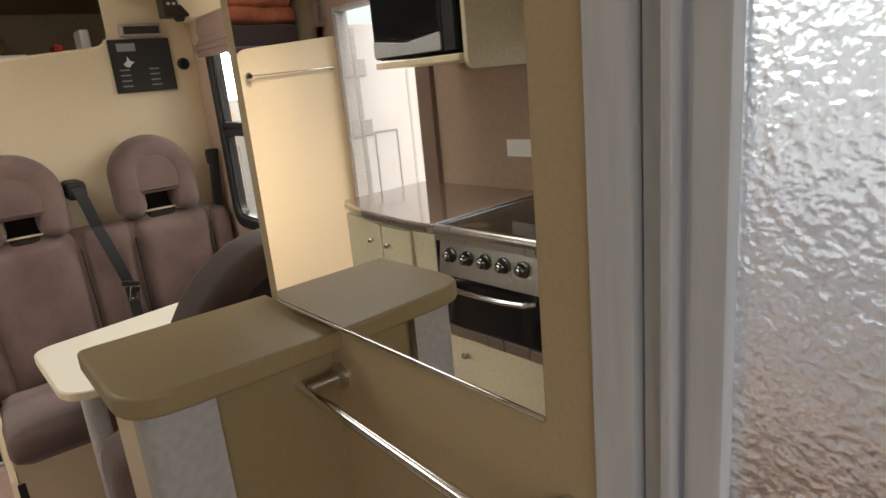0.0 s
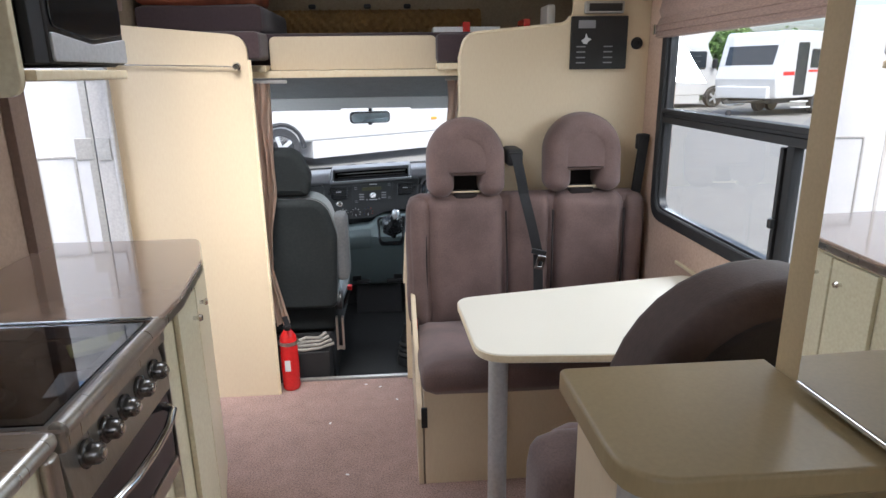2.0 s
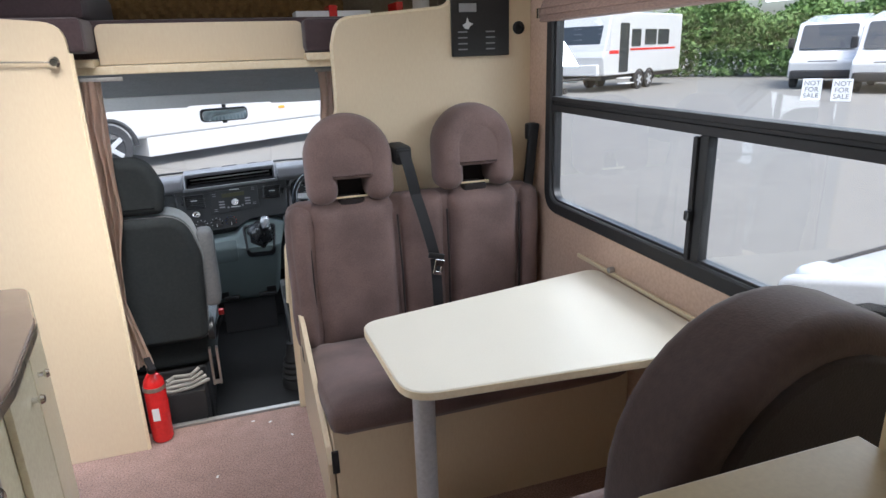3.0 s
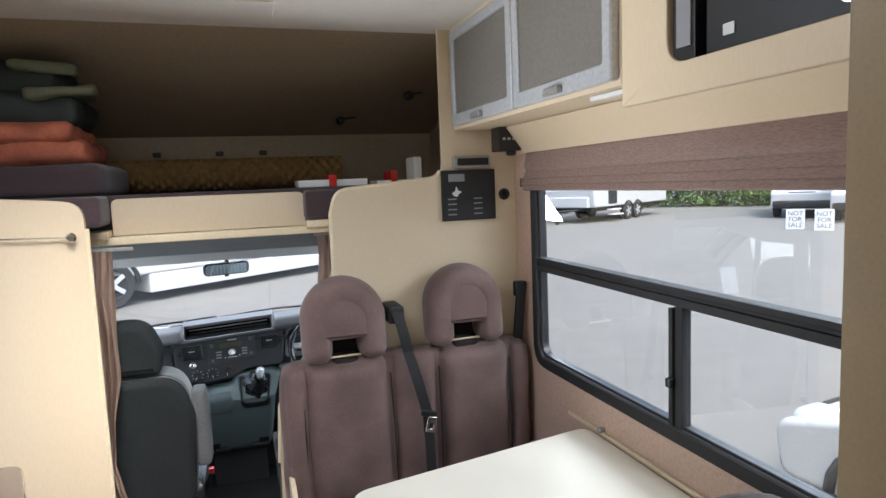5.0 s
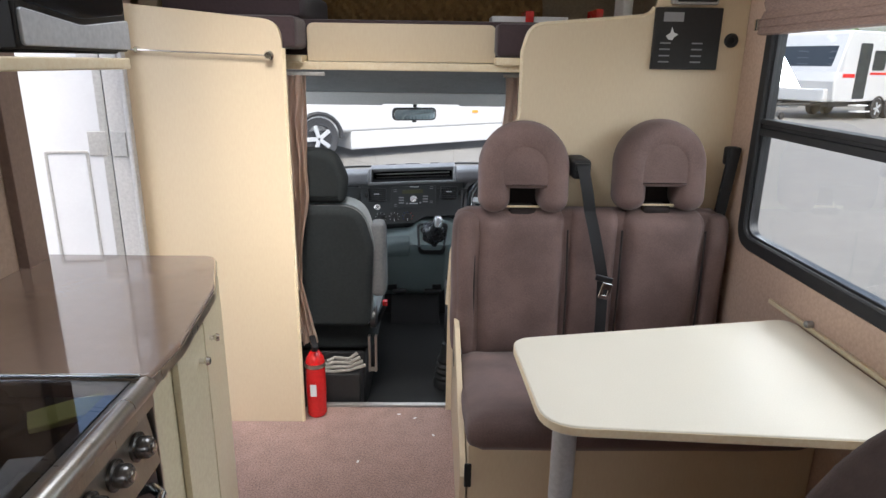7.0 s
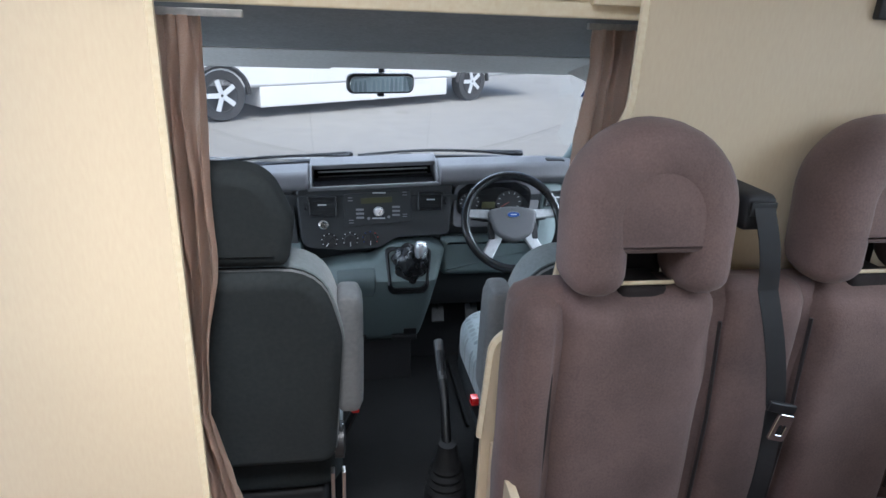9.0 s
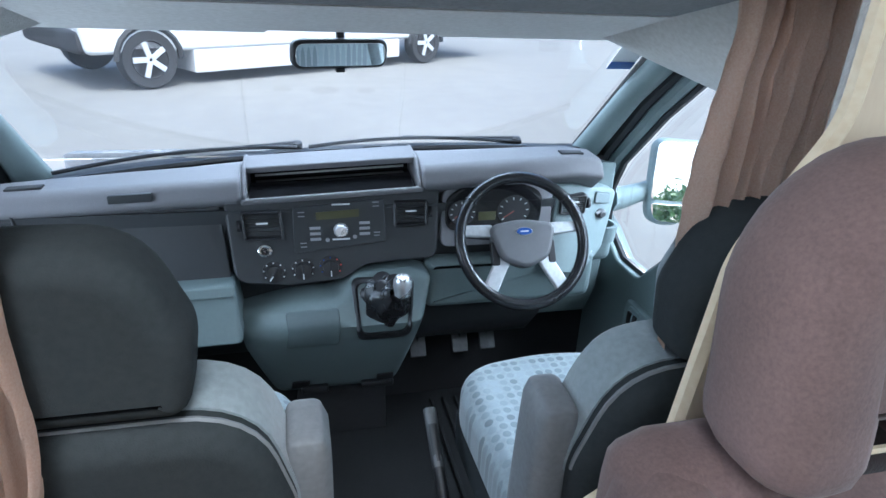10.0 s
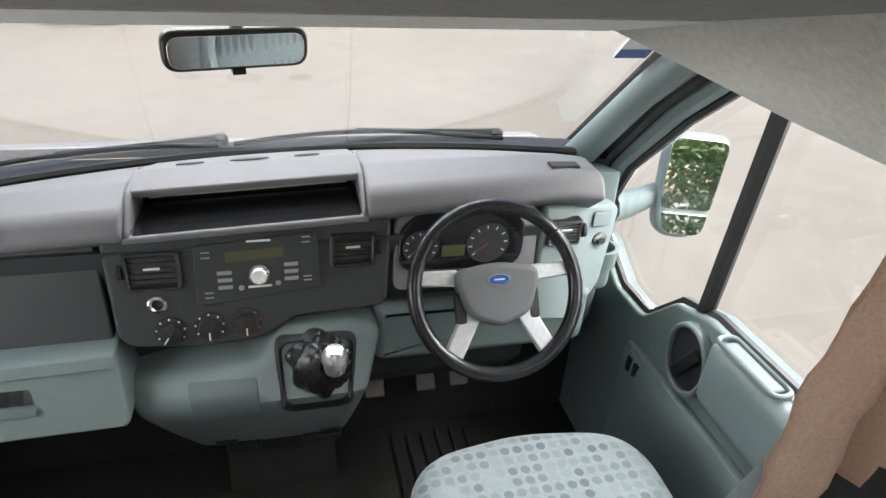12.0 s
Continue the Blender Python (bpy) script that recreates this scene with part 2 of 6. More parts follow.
def dotted_cloth():
    m = mat("pale dotted seat cloth", (0.165, 0.195, 0.206), 0.9, var=0.08, bump=0.2, bscale=420, sheen=0.2)
    nt = m.node_tree
    b = nt.nodes["Principled BSDF"]
    src = b.inputs["Base Color"].links[0].from_socket
    co, vo, ra, mx = (nt.nodes.new(n) for n in ("ShaderNodeTexCoord", "ShaderNodeTexVoronoi", "ShaderNodeMapRange", "ShaderNodeMix"))
    vo.voronoi_dimensions = "2D"
    vo.inputs["Scale"].default_value, vo.inputs["Randomness"].default_value = 37, 0.04
    ra.inputs["From Min"].default_value, ra.inputs["From Max"].default_value = 0.34, 0.40
    ra.inputs["To Min"].default_value, ra.inputs["To Max"].default_value = 1, 0
    mx.data_type = "RGBA"
    nt.links.new(co.outputs["Object"], vo.inputs["Vector"])
    nt.links.new(vo.outputs["Distance"], ra.inputs["Value"])
    shade = nt.nodes.new("ShaderNodeMix")
    shade.data_type = "RGBA"
    shade.inputs["A"].default_value, shade.inputs["B"].default_value = (0.06, 0.078, 0.088, 1), (0.18, 0.213, 0.228, 1)
    nt.links.new(vo.outputs["Color"], shade.inputs["Factor"])
    nt.links.new(ra.outputs["Result"], mx.inputs["Factor"])
    nt.links.new(src, mx.inputs["A"])
    nt.links.new(shade.outputs["Result"], mx.inputs["B"])
    nt.links.new(mx.outputs["Result"], b.inputs["Base Color"])
    return m


DOTTED = dotted_cloth()

# ---- mesh helpers ----
def rb(x0, y0, z0, x1, y1, z1, b=0.004, s=2):
    bm = bmesh.new()
    bmesh.ops.create_cube(bm, size=1)
    for v in bm.verts:
        v.co = Vector((x0 if v.co.x < 0 else x1, y0 if v.co.y < 0 else y1, z0 if v.co.z < 0 else z1))
    if b:
        b = min(b, 0.49 * min(abs(x1 - x0), abs(y1 - y0), abs(z1 - z0)))
        bmesh.ops.bevel(bm, geom=bm.edges[:], offset=b, segments=s, affect="EDGES", profile=0.5)
    return bm


def place(axis, p, d):
    return {"x": (d, p[0], p[1]), "y": (p[0], d, p[1]), "z": (p[0], p[1], d)}[axis]


def rp(pts, n=5):
    """Rounds the corners of a polygon of (u, v, radius)."""
    out = []
    k = len(pts)
    for i in range(k):
        p, a, c = (Vector(pts[j % k][:2]) for j in (i, i - 1, i + 1))
        r = pts[i][2] if len(pts[i]) > 2 else 0
        if r <= 0:
            out.append(tuple(p))
            continue
        u, w = (a - p).normalized(), (c - p).normalized()
        ang = u.angle(w)
        d = min(r / math.tan(ang / 2), (a - p).length * 0.49, (c - p).length * 0.49)
        s, e = p + u * d, p + w * d
        for j in range(n + 1):
            t = j / n
            out.append(tuple(s * (1 - t) ** 2 + p * 2 * t * (1 - t) + e * t ** 2))
    return out


def rrect(u0, v0, u1, v1, r, n=5):
    return rp([(u0, v0, r), (u1, v0, r), (u1, v1, r), (u0, v1, r)], n)


def area2(pts):
    return sum(pts[i - 1][0] * pts[i][1] - pts[i][0] * pts[i - 1][1] for i in range(len(pts)))


def inset(pts, d):
    s = 1 if area2(pts) > 0 else -1
    out, k = [], len(pts)
    for i in range(k):
        p, a, c = (Vector(pts[j % k]) for j in (i, i - 1, i + 1))
        e1, e2 = (p - a), (c - p)
        n1, n2 = Vector((-e1.y, e1.x)), Vector((-e2.y, e2.x))
        n = (n1.normalized() if n1.length > 1e-9 else n2.normalized()) + (n2.normalized() if n2.length > 1e-9 else n1.normalized())
        n = n.normalized() if n.length > 1e-6 else n1.normalized()
        out.append(tuple(p + n * d * s))
    return out


def puff(pts, axis, a, b, r=0.0, n=3):
    """A polygon made solid from a to b along an axis, with rims rounded by r."""
    bm = bmesh.new()
    sign = 1 if b > a else -1
    rows = []
    if r > 0:
        for i in range(n + 1):
            t = math.pi / 2 * i / n
            rows.append((r * (1 - math.sin(t)), a + sign * r * (1 - math.cos(t))))
        rows += [(i_, b - (d_ - a)) for i_, d_ in reversed(rows)]
    else:
        rows = [(0, a), (0, b)]
    rings = [[bm.verts.new(place(axis, p, d)) for p in (inset(pts, i_) if i_ else pts)] for i_, d in rows]
    k = len(pts)
    for q, w in zip(rings, rings[1:]):
        for i in range(k):
            bm.faces.new((q[i - 1], q[i], w[i], w[i - 1]))
    bm.faces.new(rings[0])
    bm.faces.new(rings[-1][::-1])
    bmesh.ops.recalc_face_normals(bm, faces=bm.faces[:])
    return bm


def ringplate(outer, inner, axis, a, b, r=0.0):
    """A frame between two outlines of equal count."""
    bm = bmesh.new()
    k = len(outer)
    prof = [(outer, a), (outer, b), (inner, b), (inner, a)]
    if r:
        s = 1 if b > a else -1
        oi, ii = inset(outer, r), inset(inner, -r)
        prof = [(outer, a), (outer, b - s * r), (oi, b), (ii, b), (inner, b - s * r), (inner, a)]
    rings = [[bm.verts.new(place(axis, p, d)) for p in pts] for pts, d in prof]
    for q, w in zip(rings, rings[1:] + rings[:1]):
        for i in range(k):
            bm.faces.new((q[i - 1], q[i], w[i], w[i - 1]))
    bmesh.ops.recalc_face_normals(bm, faces=bm.faces[:])
    return bm


def tube(pts, r, n=8, closed=False):
    bm = bmesh.new()
    P = [Vector(p) for p in pts]
    R = r if isinstance(r, (list, tuple)) else [r] * len(P)
    rings, up = [], None
    for i, p in enumerate(P):
        a = P[i - 1] if (i or closed) else p
        c = P[(i + 1) % len(P)] if (i < len(P) - 1 or closed) else p
        d = (c - a).normalized()
        if up is None:
            up = Vector((0, 0, 1)) if abs(d.z) < 0.9 else Vector((1, 0, 0))
        s = d.cross(up).normalized()
        up = s.cross(d).normalized()
        rings.append([bm.verts.new(p + (s * math.cos(2 * math.pi * j / n) + up * math.sin(2 * math.pi * j / n)) * R[i]) for j in range(n)])
    for q, w in zip(rings, rings[1:] + (rings[:1] if closed else [])):
        for j in range(n):
            bm.faces.new((q[j - 1], q[j], w[j], w[j - 1]))
    if not closed:
        bm.faces.new(rings[0][::-1])
        bm.faces.new(rings[-1])
    bmesh.ops.recalc_face_normals(bm, faces=bm.faces[:])
    return bm


def lathe(prof, centre, axis="z", n=20):
    bm = bmesh.new()
    c = Vector(centre)
    rings = []
    for r, h in prof:
        ring = []
        for j in range(n):
            u, v = r * math.cos(2 * math.pi * j / n), r * math.sin(2 * math.pi * j / n)
            ring.append(bm.verts.new(c + Vector(place(axis, (u, v), h))))
        rings.append(ring)
    for q, w in zip(rings, rings[1:]):
        for j in range(n):
            bm.faces.new((q[j - 1], q[j], w[j], w[j - 1]))
    bm.faces.new(rings[0][::-1])
    bm.faces.new(rings[-1])
    bmesh.ops.recalc_face_normals(bm, faces=bm.faces[:])
    return bm


def soft(x0, y0, z0, x1, y1, z1, r=0.04, crown=(0, 0, 0), n=12, rough=0.0, seed=0):
    """A stuffed cushion: a rounded block whose faces swell by crown."""
    bm = bmesh.new()
    bmesh.ops.create_cube(bm, size=2)
    bmesh.ops.subdivide_edges(bm, edges=bm.edges[:], cuts=n, use_grid_fill=True)
    c = Vector(((x0 + x1) / 2, (y0 + y1) / 2, (z0 + z1) / 2))
    e = Vector(((x1 - x0) / 2, (y1 - y0) / 2, (z1 - z0) / 2))
    for v in bm.verts:
        u = v.co.copy()
        warp = Vector([math.copysign(abs(q) ** 0.75, q) for q in u])
        p = Vector((warp.x * e.x, warp.y * e.y, warp.z * e.z))
        q = Vector([max(-(e[i] - r), min(e[i] - r, p[i])) for i in range(3)])
        d = p - q
        if d.length > 1e-9:
            p = q + d.normalized() * r
        for i in range(3):
            if crown[i]:
                j, k = (i + 1) % 3, (i + 2) % 3
                p[i] += math.copysign(crown[i], u[i]) * (1 - u[j] ** 4) * (1 - u[k] ** 4) * abs(u[i]) ** 2
        if rough:
            p += Vector((noise.noise(p * 7 + Vector((seed, 0, 0))), noise.noise(p * 7 + Vector((0, seed, 9))), noise.noise(p * 7 + Vector((5, 0, seed))))) * rough
        v.co = c + p
    return bm


def join(*bms):
    out = bmesh.new()
    for b in bms:
        me = bpy.data.meshes.new("tmp")
        b.to_mesh(me)
        b.free()
        out.from_mesh(me)
        bpy.data.meshes.remove(me)
    return out


def turned(bm, m):
    bmesh.ops.transform(bm, matrix=m, verts=bm.verts[:])
    return bm


def mesh_of(name, bm, material, angle=38):
    me = bpy.data.meshes.new(name)
    bm.to_mesh(me)
    bm.free()
    me.materials.append(material)
    me.shade_smooth()
    me.set_sharp_from_angle(angle=radians(angle))
    return me


def thing(name, label, category, loc=(0, 0, 0), group="", kind=""):
    ob = new(name)
    ob.empty_display_size = 0.05
    ob.location = loc
    return tagged(ob, label, category, group, kind)


RAKE = []


def root_of(ob):
    while ob.parent:
        ob = ob.parent
    return ob


def even(ob):
    """Flat faces stay flat beside their rounded edges."""
    if len(ob.data.polygons) < 4000:
        m = ob.modifiers.new("weighted_normal", "WEIGHTED_NORMAL")
        m.keep_sharp, m.weight = True, 80
    return ob


def part(name, bm, material, parent, label="", angle=38):
    for bend in RAKE:
        for v in bm.verts:
            v.co = bend(v.co)
    bmesh.ops.translate(bm, vec=-root_of(parent).location, verts=bm.verts[:])
    ob = even(new(name, mesh_of(name, bm, material, angle)))
    ob.parent = parent
    if label:
        tagged(ob, label)
    return ob


def solo(name, bm, material, label="", category="", kind="", group="", angle=38):
    ob = even(new(name, mesh_of(name, bm, material, angle)))
    return tagged(ob, label, category, group, kind)

# ---- structure of the living part ----
XL, XR, YB, ZC = -0.95, 1.33, 3.10, 2.28
WY0, WY1, WZ0, WZ1 = 1.10, 2.90, 0.86, 1.66
DY0, DY1, DZ1 = 2.36, 2.98, 1.80

solo("floor", rb(XL - 0.1, -0.9, -0.05, XR + 0.05, 3.12, 0.0, 0), CARPET, "worn pinkish brown carpet over the living floor", "floor", "structure")
solo("wall_right", join(rb(XR, -0.9, -0.3, XR + 0.05, -0.75, ZC, 0), rb(XR, 0.75, -0.3, XR + 0.05, WY0, ZC, 0), rb(XR, -0.75, -0.3, XR + 0.05, 0.75, 0.75, 0), rb(XR, -0.75, 1.95, XR + 0.05, 0.75, ZC, 0), rb(XR, WY1, -0.3, XR + 0.05, 3.16, ZC, 0),
     rb(XR, WY0, -0.3, XR + 0.05, WY1, WZ0, 0), rb(XR, WY0, WZ1, XR + 0.05, WY1, ZC, 0)), WALLPINK, "smooth pinkish beige wall lining", "wall", "structure")
KY0, KY1, KZ0, KZ1 = 0.55, 1.565, 1.00, 1.52
solo("wall_left", join(rb(XL - 0.05, -0.9, -0.3, XL, KY0, ZC, 0), rb(XL - 0.05, KY1, -0.3, XL, DY0, ZC, 0), rb(XL - 0.05, KY0, -0.3, XL, KY1, KZ0, 0), rb(XL - 0.05, KY0, KZ1, XL, KY1, ZC, 0), rb(XL - 0.05, DY1, -0.3, XL, 3.16, ZC, 0),
     rb(XL - 0.05, DY0, DZ1, XL, DY1, ZC, 0)), SPLASH, "taupe laminate wall behind the kitchen", "wall", "structure")
# The rear opening is added for the fill lamp, not a known window.
solo("wall_rear", join(rb(XL - 0.05, -0.95, -0.3, XR + 0.05, -0.9, 1.24, 0), rb(XL - 0.05, -0.95, 1.86, XR + 0.05, -0.9, ZC, 0), rb(XL - 0.05, -0.95, 1.24, -0.66, -0.9, 1.86, 0), rb(0.46, -0.95, 1.24, XR + 0.05, -0.9, 1.86, 0)), BEIGE, "plain cream rear wall with an unseen added opening", "wall", "structure")
# The hatch opening between y 1.70 and 2.50 is unseen, added for the lamp.
solo("ceiling", join(rb(XL - 0.05, -0.95, ZC, XR + 0.05, 1.70, ZC + 0.04, 0), rb(XL - 0.05, 2.50, ZC, XR + 0.05, 3.3, ZC + 0.04, 0), rb(XL - 0.05, 1.70, ZC, -0.60, 2.50, ZC + 0.04, 0), rb(0.10, 1.70, ZC, XR + 0.05, 2.50, ZC + 0.04, 0), rb(-0.65, 2.50, ZC - 0.014, 0.15, 2.56, ZC + 0.001, 0.006), rb(0.10, 1.66, ZC - 0.014, 0.15, 2.499, ZC + 0.001, 0.006), rb(-0.65, 1.66, ZC - 0.014, -0.60, 2.499, ZC + 0.001, 0.006), rb(0.30, 2.62, ZC - 0.01, 0.95, 3.0, ZC + 0.001, 0.006),
     rb(-0.72, 2.80, ZC - 0.008, 0.9, 2.825, ZC + 0.001, 0.003)), CEIL, "white panelled roof lining with a hatch frame and an added opening", "ceiling", "structure")

# front bulkhead on the driver's side, with its curved edge
BULK = rp([(0.224, 0), (XR, 0), (XR, ZC), (0.985, ZC), (0.985, 1.655, 0.07), (0.52, 1.615, 0.08), (0.495, 1.52, 0.02), (0.495, 1.27, 0.12), (0.40, 1.12, 0.12),
           (0.368, 0.84, 0.03), (0.242, 0.755, 0.06), (0.226, 0.5)], 6)
solo("wall_bulkhead", puff(BULK, "y", YB, YB + 0.02, 0.003, 2), BEIGE, "cream laminate bulkhead with a curved cut-out edge", "wall", "structure")
solo("trim_bulkhead", tube([(x, YB + 0.01, z) for x, z in BULK if x < 0.98 and 0.1 < z < 2.2], 0.0115, 6), BEIGE_EDGE, "pale edging strip on the bulkhead", "trim", "structure")
# column beside the entry door
COL = rp([(XL, 0), (-0.388, 0), (-0.388, 1.615, 0.075), (XL, 1.665)], 6)
solo("wall_column", puff(COL, "y", 3.0, 3.022, 0.003, 2), BEIGE, "cream laminate wardrobe side panel by the entry door", "wall", "structure")
solo("trim_column", tube([(-0.387, 3.011, z) for z in (0.0, 0.5, 1.0, 1.52)], 0.0112, 6), BEIGE_EDGE, "pale edging on the side panel", "trim", "structure")
solo("threshold_trim", join(rb(-0.39, 3.125, -0.004, 0.262, 3.15, 0.009, 0.003), rb(-0.39, 3.146, -0.16, 0.262, 3.152, 0.0, 0.001)), ALU, "scuffed aluminium threshold strip at the cab step", "trim", "structure")

# window on the dinette side
win = thing("window_1", "black framed sliding caravan window with rounded corners", "window", (XR, (WY0 + WY1) / 2, WZ0), kind="structure")
wo, wi = rrect(WY0 - 0.03, WZ0 - 0.03, WY1 + 0.03, WZ1 + 0.03, 0.10, 7), rrect(WY0 + 0.02, WZ0 + 0.02, WY1 - 0.02, WZ1 - 0.02, 0.065, 7)
part("window_frame", ringplate(wo, wi, "x", XR + 0.04, XR - 0.014, 0.006), BLACKM, win)
part("window_seal", ringplate(inset(wi, -0.002), inset(wi, 0.008), "x", XR + 0.035, XR + 0.0, 0.002), BLACK, win)
part("mid_rail", join(rb(XR - 0.008, WY0 + 0.012, 1.245, XR + 0.04, WY1 - 0.012, 1.272, 0.004), rb(XR - 0.002, WY0 + 0.012, 1.272, XR + 0.04, WY1 - 0.012, 1.285, 0.003),
     rb(XR - 0.010, WY0 + 0.012, 1.285, XR + 0.04, WY1 - 0.012, 1.303, 0.004)), BLACKM, win)
part("mullion", join(rb(XR - 0.006, 1.975, WZ0 + 0.015, XR + 0.03, 2.012, 1.246, 0.006), rb(XR - 0.016, 2.008, WZ0 + 0.02, XR + 0.02, 2.026, 1.24, 0.004)), BLACKM, win)
part("latch", rb(XR - 0.03, 2.004, 1.0, XR - 0.01, 2.024, 1.03, 0.005), BLACK, win)
for y0, y1, z0, z1 in ((WY0 + 0.02, WY1 - 0.02, 1.30, WZ1 - 0.02), (2.02, WY1 - 0.02, WZ0 + 0.02, 1.25), (WY0 + 0.02, 1.98, WZ0 + 0.02, 1.25)):
    p = part("pane", rb(XR + 0.012, y0, z0, XR + 0.016, y1, z1, 0), PANE_TINT, win)
    p.visible_shadow = False

# kitchen window beside the cooker, seen in the bathroom mirror
win3 = thing("window_3", "black framed kitchen window with rounded corners", "window", (XL, (KY0 + KY1) / 2, KZ0), kind="structure")
ko, ki = rrect(KY0 - 0.03, KZ0 - 0.03, KY1 + 0.03, KZ1 + 0.01, 0.08, 7), rrect(KY0 + 0.02, KZ0 + 0.02, KY1 - 0.02, KZ1 - 0.02, 0.05, 7)
part("window_frame", ringplate(ko, ki, "x", XL - 0.04, XL + 0.012, 0.006), BLACKM, win3)
p = part("pane", rb(XL - 0.016, KY0 + 0.015, KZ0 + 0.015, XL - 0.012, KY1 - 0.015, KZ1 - 0.015, 0), PANE_TINT, win3)
p.visible_shadow = False

# pleated blind, half raised above the window
bl = thing("roman_blind", "mauve brown pleated roman blind, raised to the top of the window", "blind", (XR, 2.2, 1.6))
def blind_fold(i, z0, z1, d):
    rows = [(XR - 0.012 - d, z0), (XR - 0.026 - d, (z0 + z1) / 2 - 0.01), (XR - 0.014 - d, z1), (XR - 0.004, z1), (XR - 0.004, z0)]
    return puff(rows, "y", 1.28, 2.95, 0.0)
for i, (z0, z1, d) in enumerate(((1.655, 1.745, 0.0), (1.63, 1.665, 0.006), (1.605, 1.64, 0.009), (1.585, 1.615, 0.011))):
    part("fold", blind_fold(i, z0, z1, d), BLIND, bl)
part("bracket", rb(XR - 0.04, 2.95, 1.60, XR - 0.004, 2.972, 1.64, 0.004), CHROME, bl, "small metal bracket")

# overhead lockers on the dinette side
XF = 1.03
lock = thing("overhead_locker", "cream overhead locker with two silver framed frosted doors", "cabinet", (XF + 0.15, 2.45, 1.86))
part("body", puff([(XF + 0.012, 1.855), (XR, 1.855), (XR, ZC), (XF + 0.012, ZC)], "y", 1.85, 3.09, 0.002), BEIGE, lock)
for y0, y1 in ((2.44, 3.045), (1.86, 2.43)):
    d = part("door", ringplate(rrect(y0, 1.868, y1, 2.255, 0.012), rrect(y0 + 0.04, 1.915, y1 - 0.04, 2.215, 0.008), "x", XF + 0.012, XF - 0.012, 0.004), SILVER, lock, "satin silver door frame")
    part("panel", rb(XF - 0.003, y0 + 0.035, 1.91, XF + 0.003, y1 - 0.035, 2.22, 0.001), GREYMESH, d, "grey frosted panel")
    part("handle", puff(rp([((y0 + y1) / 2 - 0.045, 1.872, 0.004), ((y0 + y1) / 2 + 0.045, 1.872, 0.004), ((y0 + y1) / 2 + 0.045, 1.895, 0.018), ((y0 + y1) / 2 - 0.045, 1.895, 0.018)]), "x", XF - 0.011, XF - 0.03, 0.005), ALU, d, "satin metal pull")
shelf = thing("overhead_shelf", "cream overhead fascia with an open rounded electronics niche", "shelf", (XF + 0.15, 1.5, 1.86))
SH = rrect(1.15, 1.87, 1.68, 2.12, 0.06, 6)
part("fascia", ringplate(rrect(1.08, 1.80, 1.849, ZC, 0.001, 6), SH, "x", XF + 0.03, XF + 0.012, 0.002), BEIGE, shelf)
part("niche", join(rb(XF + 0.02, 1.10, 1.84, XR, 1.75, 1.868, 0), rb(XF + 0.2, 1.1, 1.84, XR, 1.75, 2.2, 0), rb(XF + 0.03, 1.1, 2.12, XR, 1.75, 2.15, 0), rb(XF + 0.03, 1.69, 1.86, XR, 1.75, 2.15, 0)), BEIGE, shelf)
solo("pelmet_trim", puff([(XF + 0.185, 1.852), (XR - 0.032, 1.745), (XR - 0.002, 1.745), (XR - 0.002, 1.852)], "y", 1.10, 3.098, 0.001), BEIGE, "cream sloping panel under the overhead lockers", "trim", "structure")
solo("end_trim", rb(XF + 0.15, 1.34, 1.27, XF + 0.185, 1.36, 1.80, 0.006), BEIGE, "narrow cream upright at the end of the window", "trim", "structure")
dvd = thing("stereo_unit", "black stereo unit with white labels in the open niche", "stereo", (XF + 0.1, 1.35, 1.868))
part("case", rb(XF + 0.03, 1.16, 1.869, XF + 0.19, 1.58, 2.08, 0.004), BLACK, dvd)
for y, z, w in ((1.5, 1.90, 0.03), (1.42, 2.0, 0.05), (1.3, 2.02, 0.05)):
    part("label", rb(XF + 0.027, y, z, XF + 0.031, y + w, z + 0.022, 0.001), LABELW, dvd)
part("dial", tube([(XF + 0.026, 1.25 + 0.03 * math.cos(a * math.pi / 8), 1.92 + 0.03 * math.sin(a * math.pi / 8)) for a in range(16)], 0.004, 6, True), CHROME, dvd)
amp = thing("amplifier_box", "small black control box with vents in the niche", "electronics", (XF + 0.1, 1.63, 1.868))
part("case", rb(XF + 0.02, 1.60, 1.869, XF + 0.1, 1.67, 2.06, 0.004), BLACK, amp)
part("face", rb(XF + 0.016, 1.61, 1.90, XF + 0.021, 1.655, 2.03, 0.002), GREYLBL, amp)
lamp = thing("strip_lamp", "slim white ceiling strip lamp under the locker, switched off", "lamp", (1.13, 1.9, 1.80))
part("arm", rb(1.075, 1.66, 1.840, 1.10, 2.05, 1.8535, 0.003), WHITE, lamp)
part("diffuser", soft(1.06, 1.60, 1.815, 1.11, 1.78, 1.842, 0.012, n=6), WHITE, lamp)

# control gear on the bulkhead
cp = thing("control_panel", "black control panel with pale symbols on the cream bulkhead", "control panel", (1.1, YB, 1.46))
part("plate", rb(0.975, YB - 0.018, 1.465, 1.225, YB, 1.685, 0.004), BLACK, cp)
part("meter", rb(1.005, YB - 0.021, 1.635, 1.08, YB - 0.017, 1.668, 0.002), GREYLBL, cp)
part("symbol", puff([(1.02, 1.585), (1.035, 1.595), (1.04, 1.615), (1.048, 1.597), (1.065, 1.59), (1.05, 1.58), (1.045, 1.57), (1.03, 1.572)], "y", YB - 0.02, YB - 0.017), LABELW, cp)
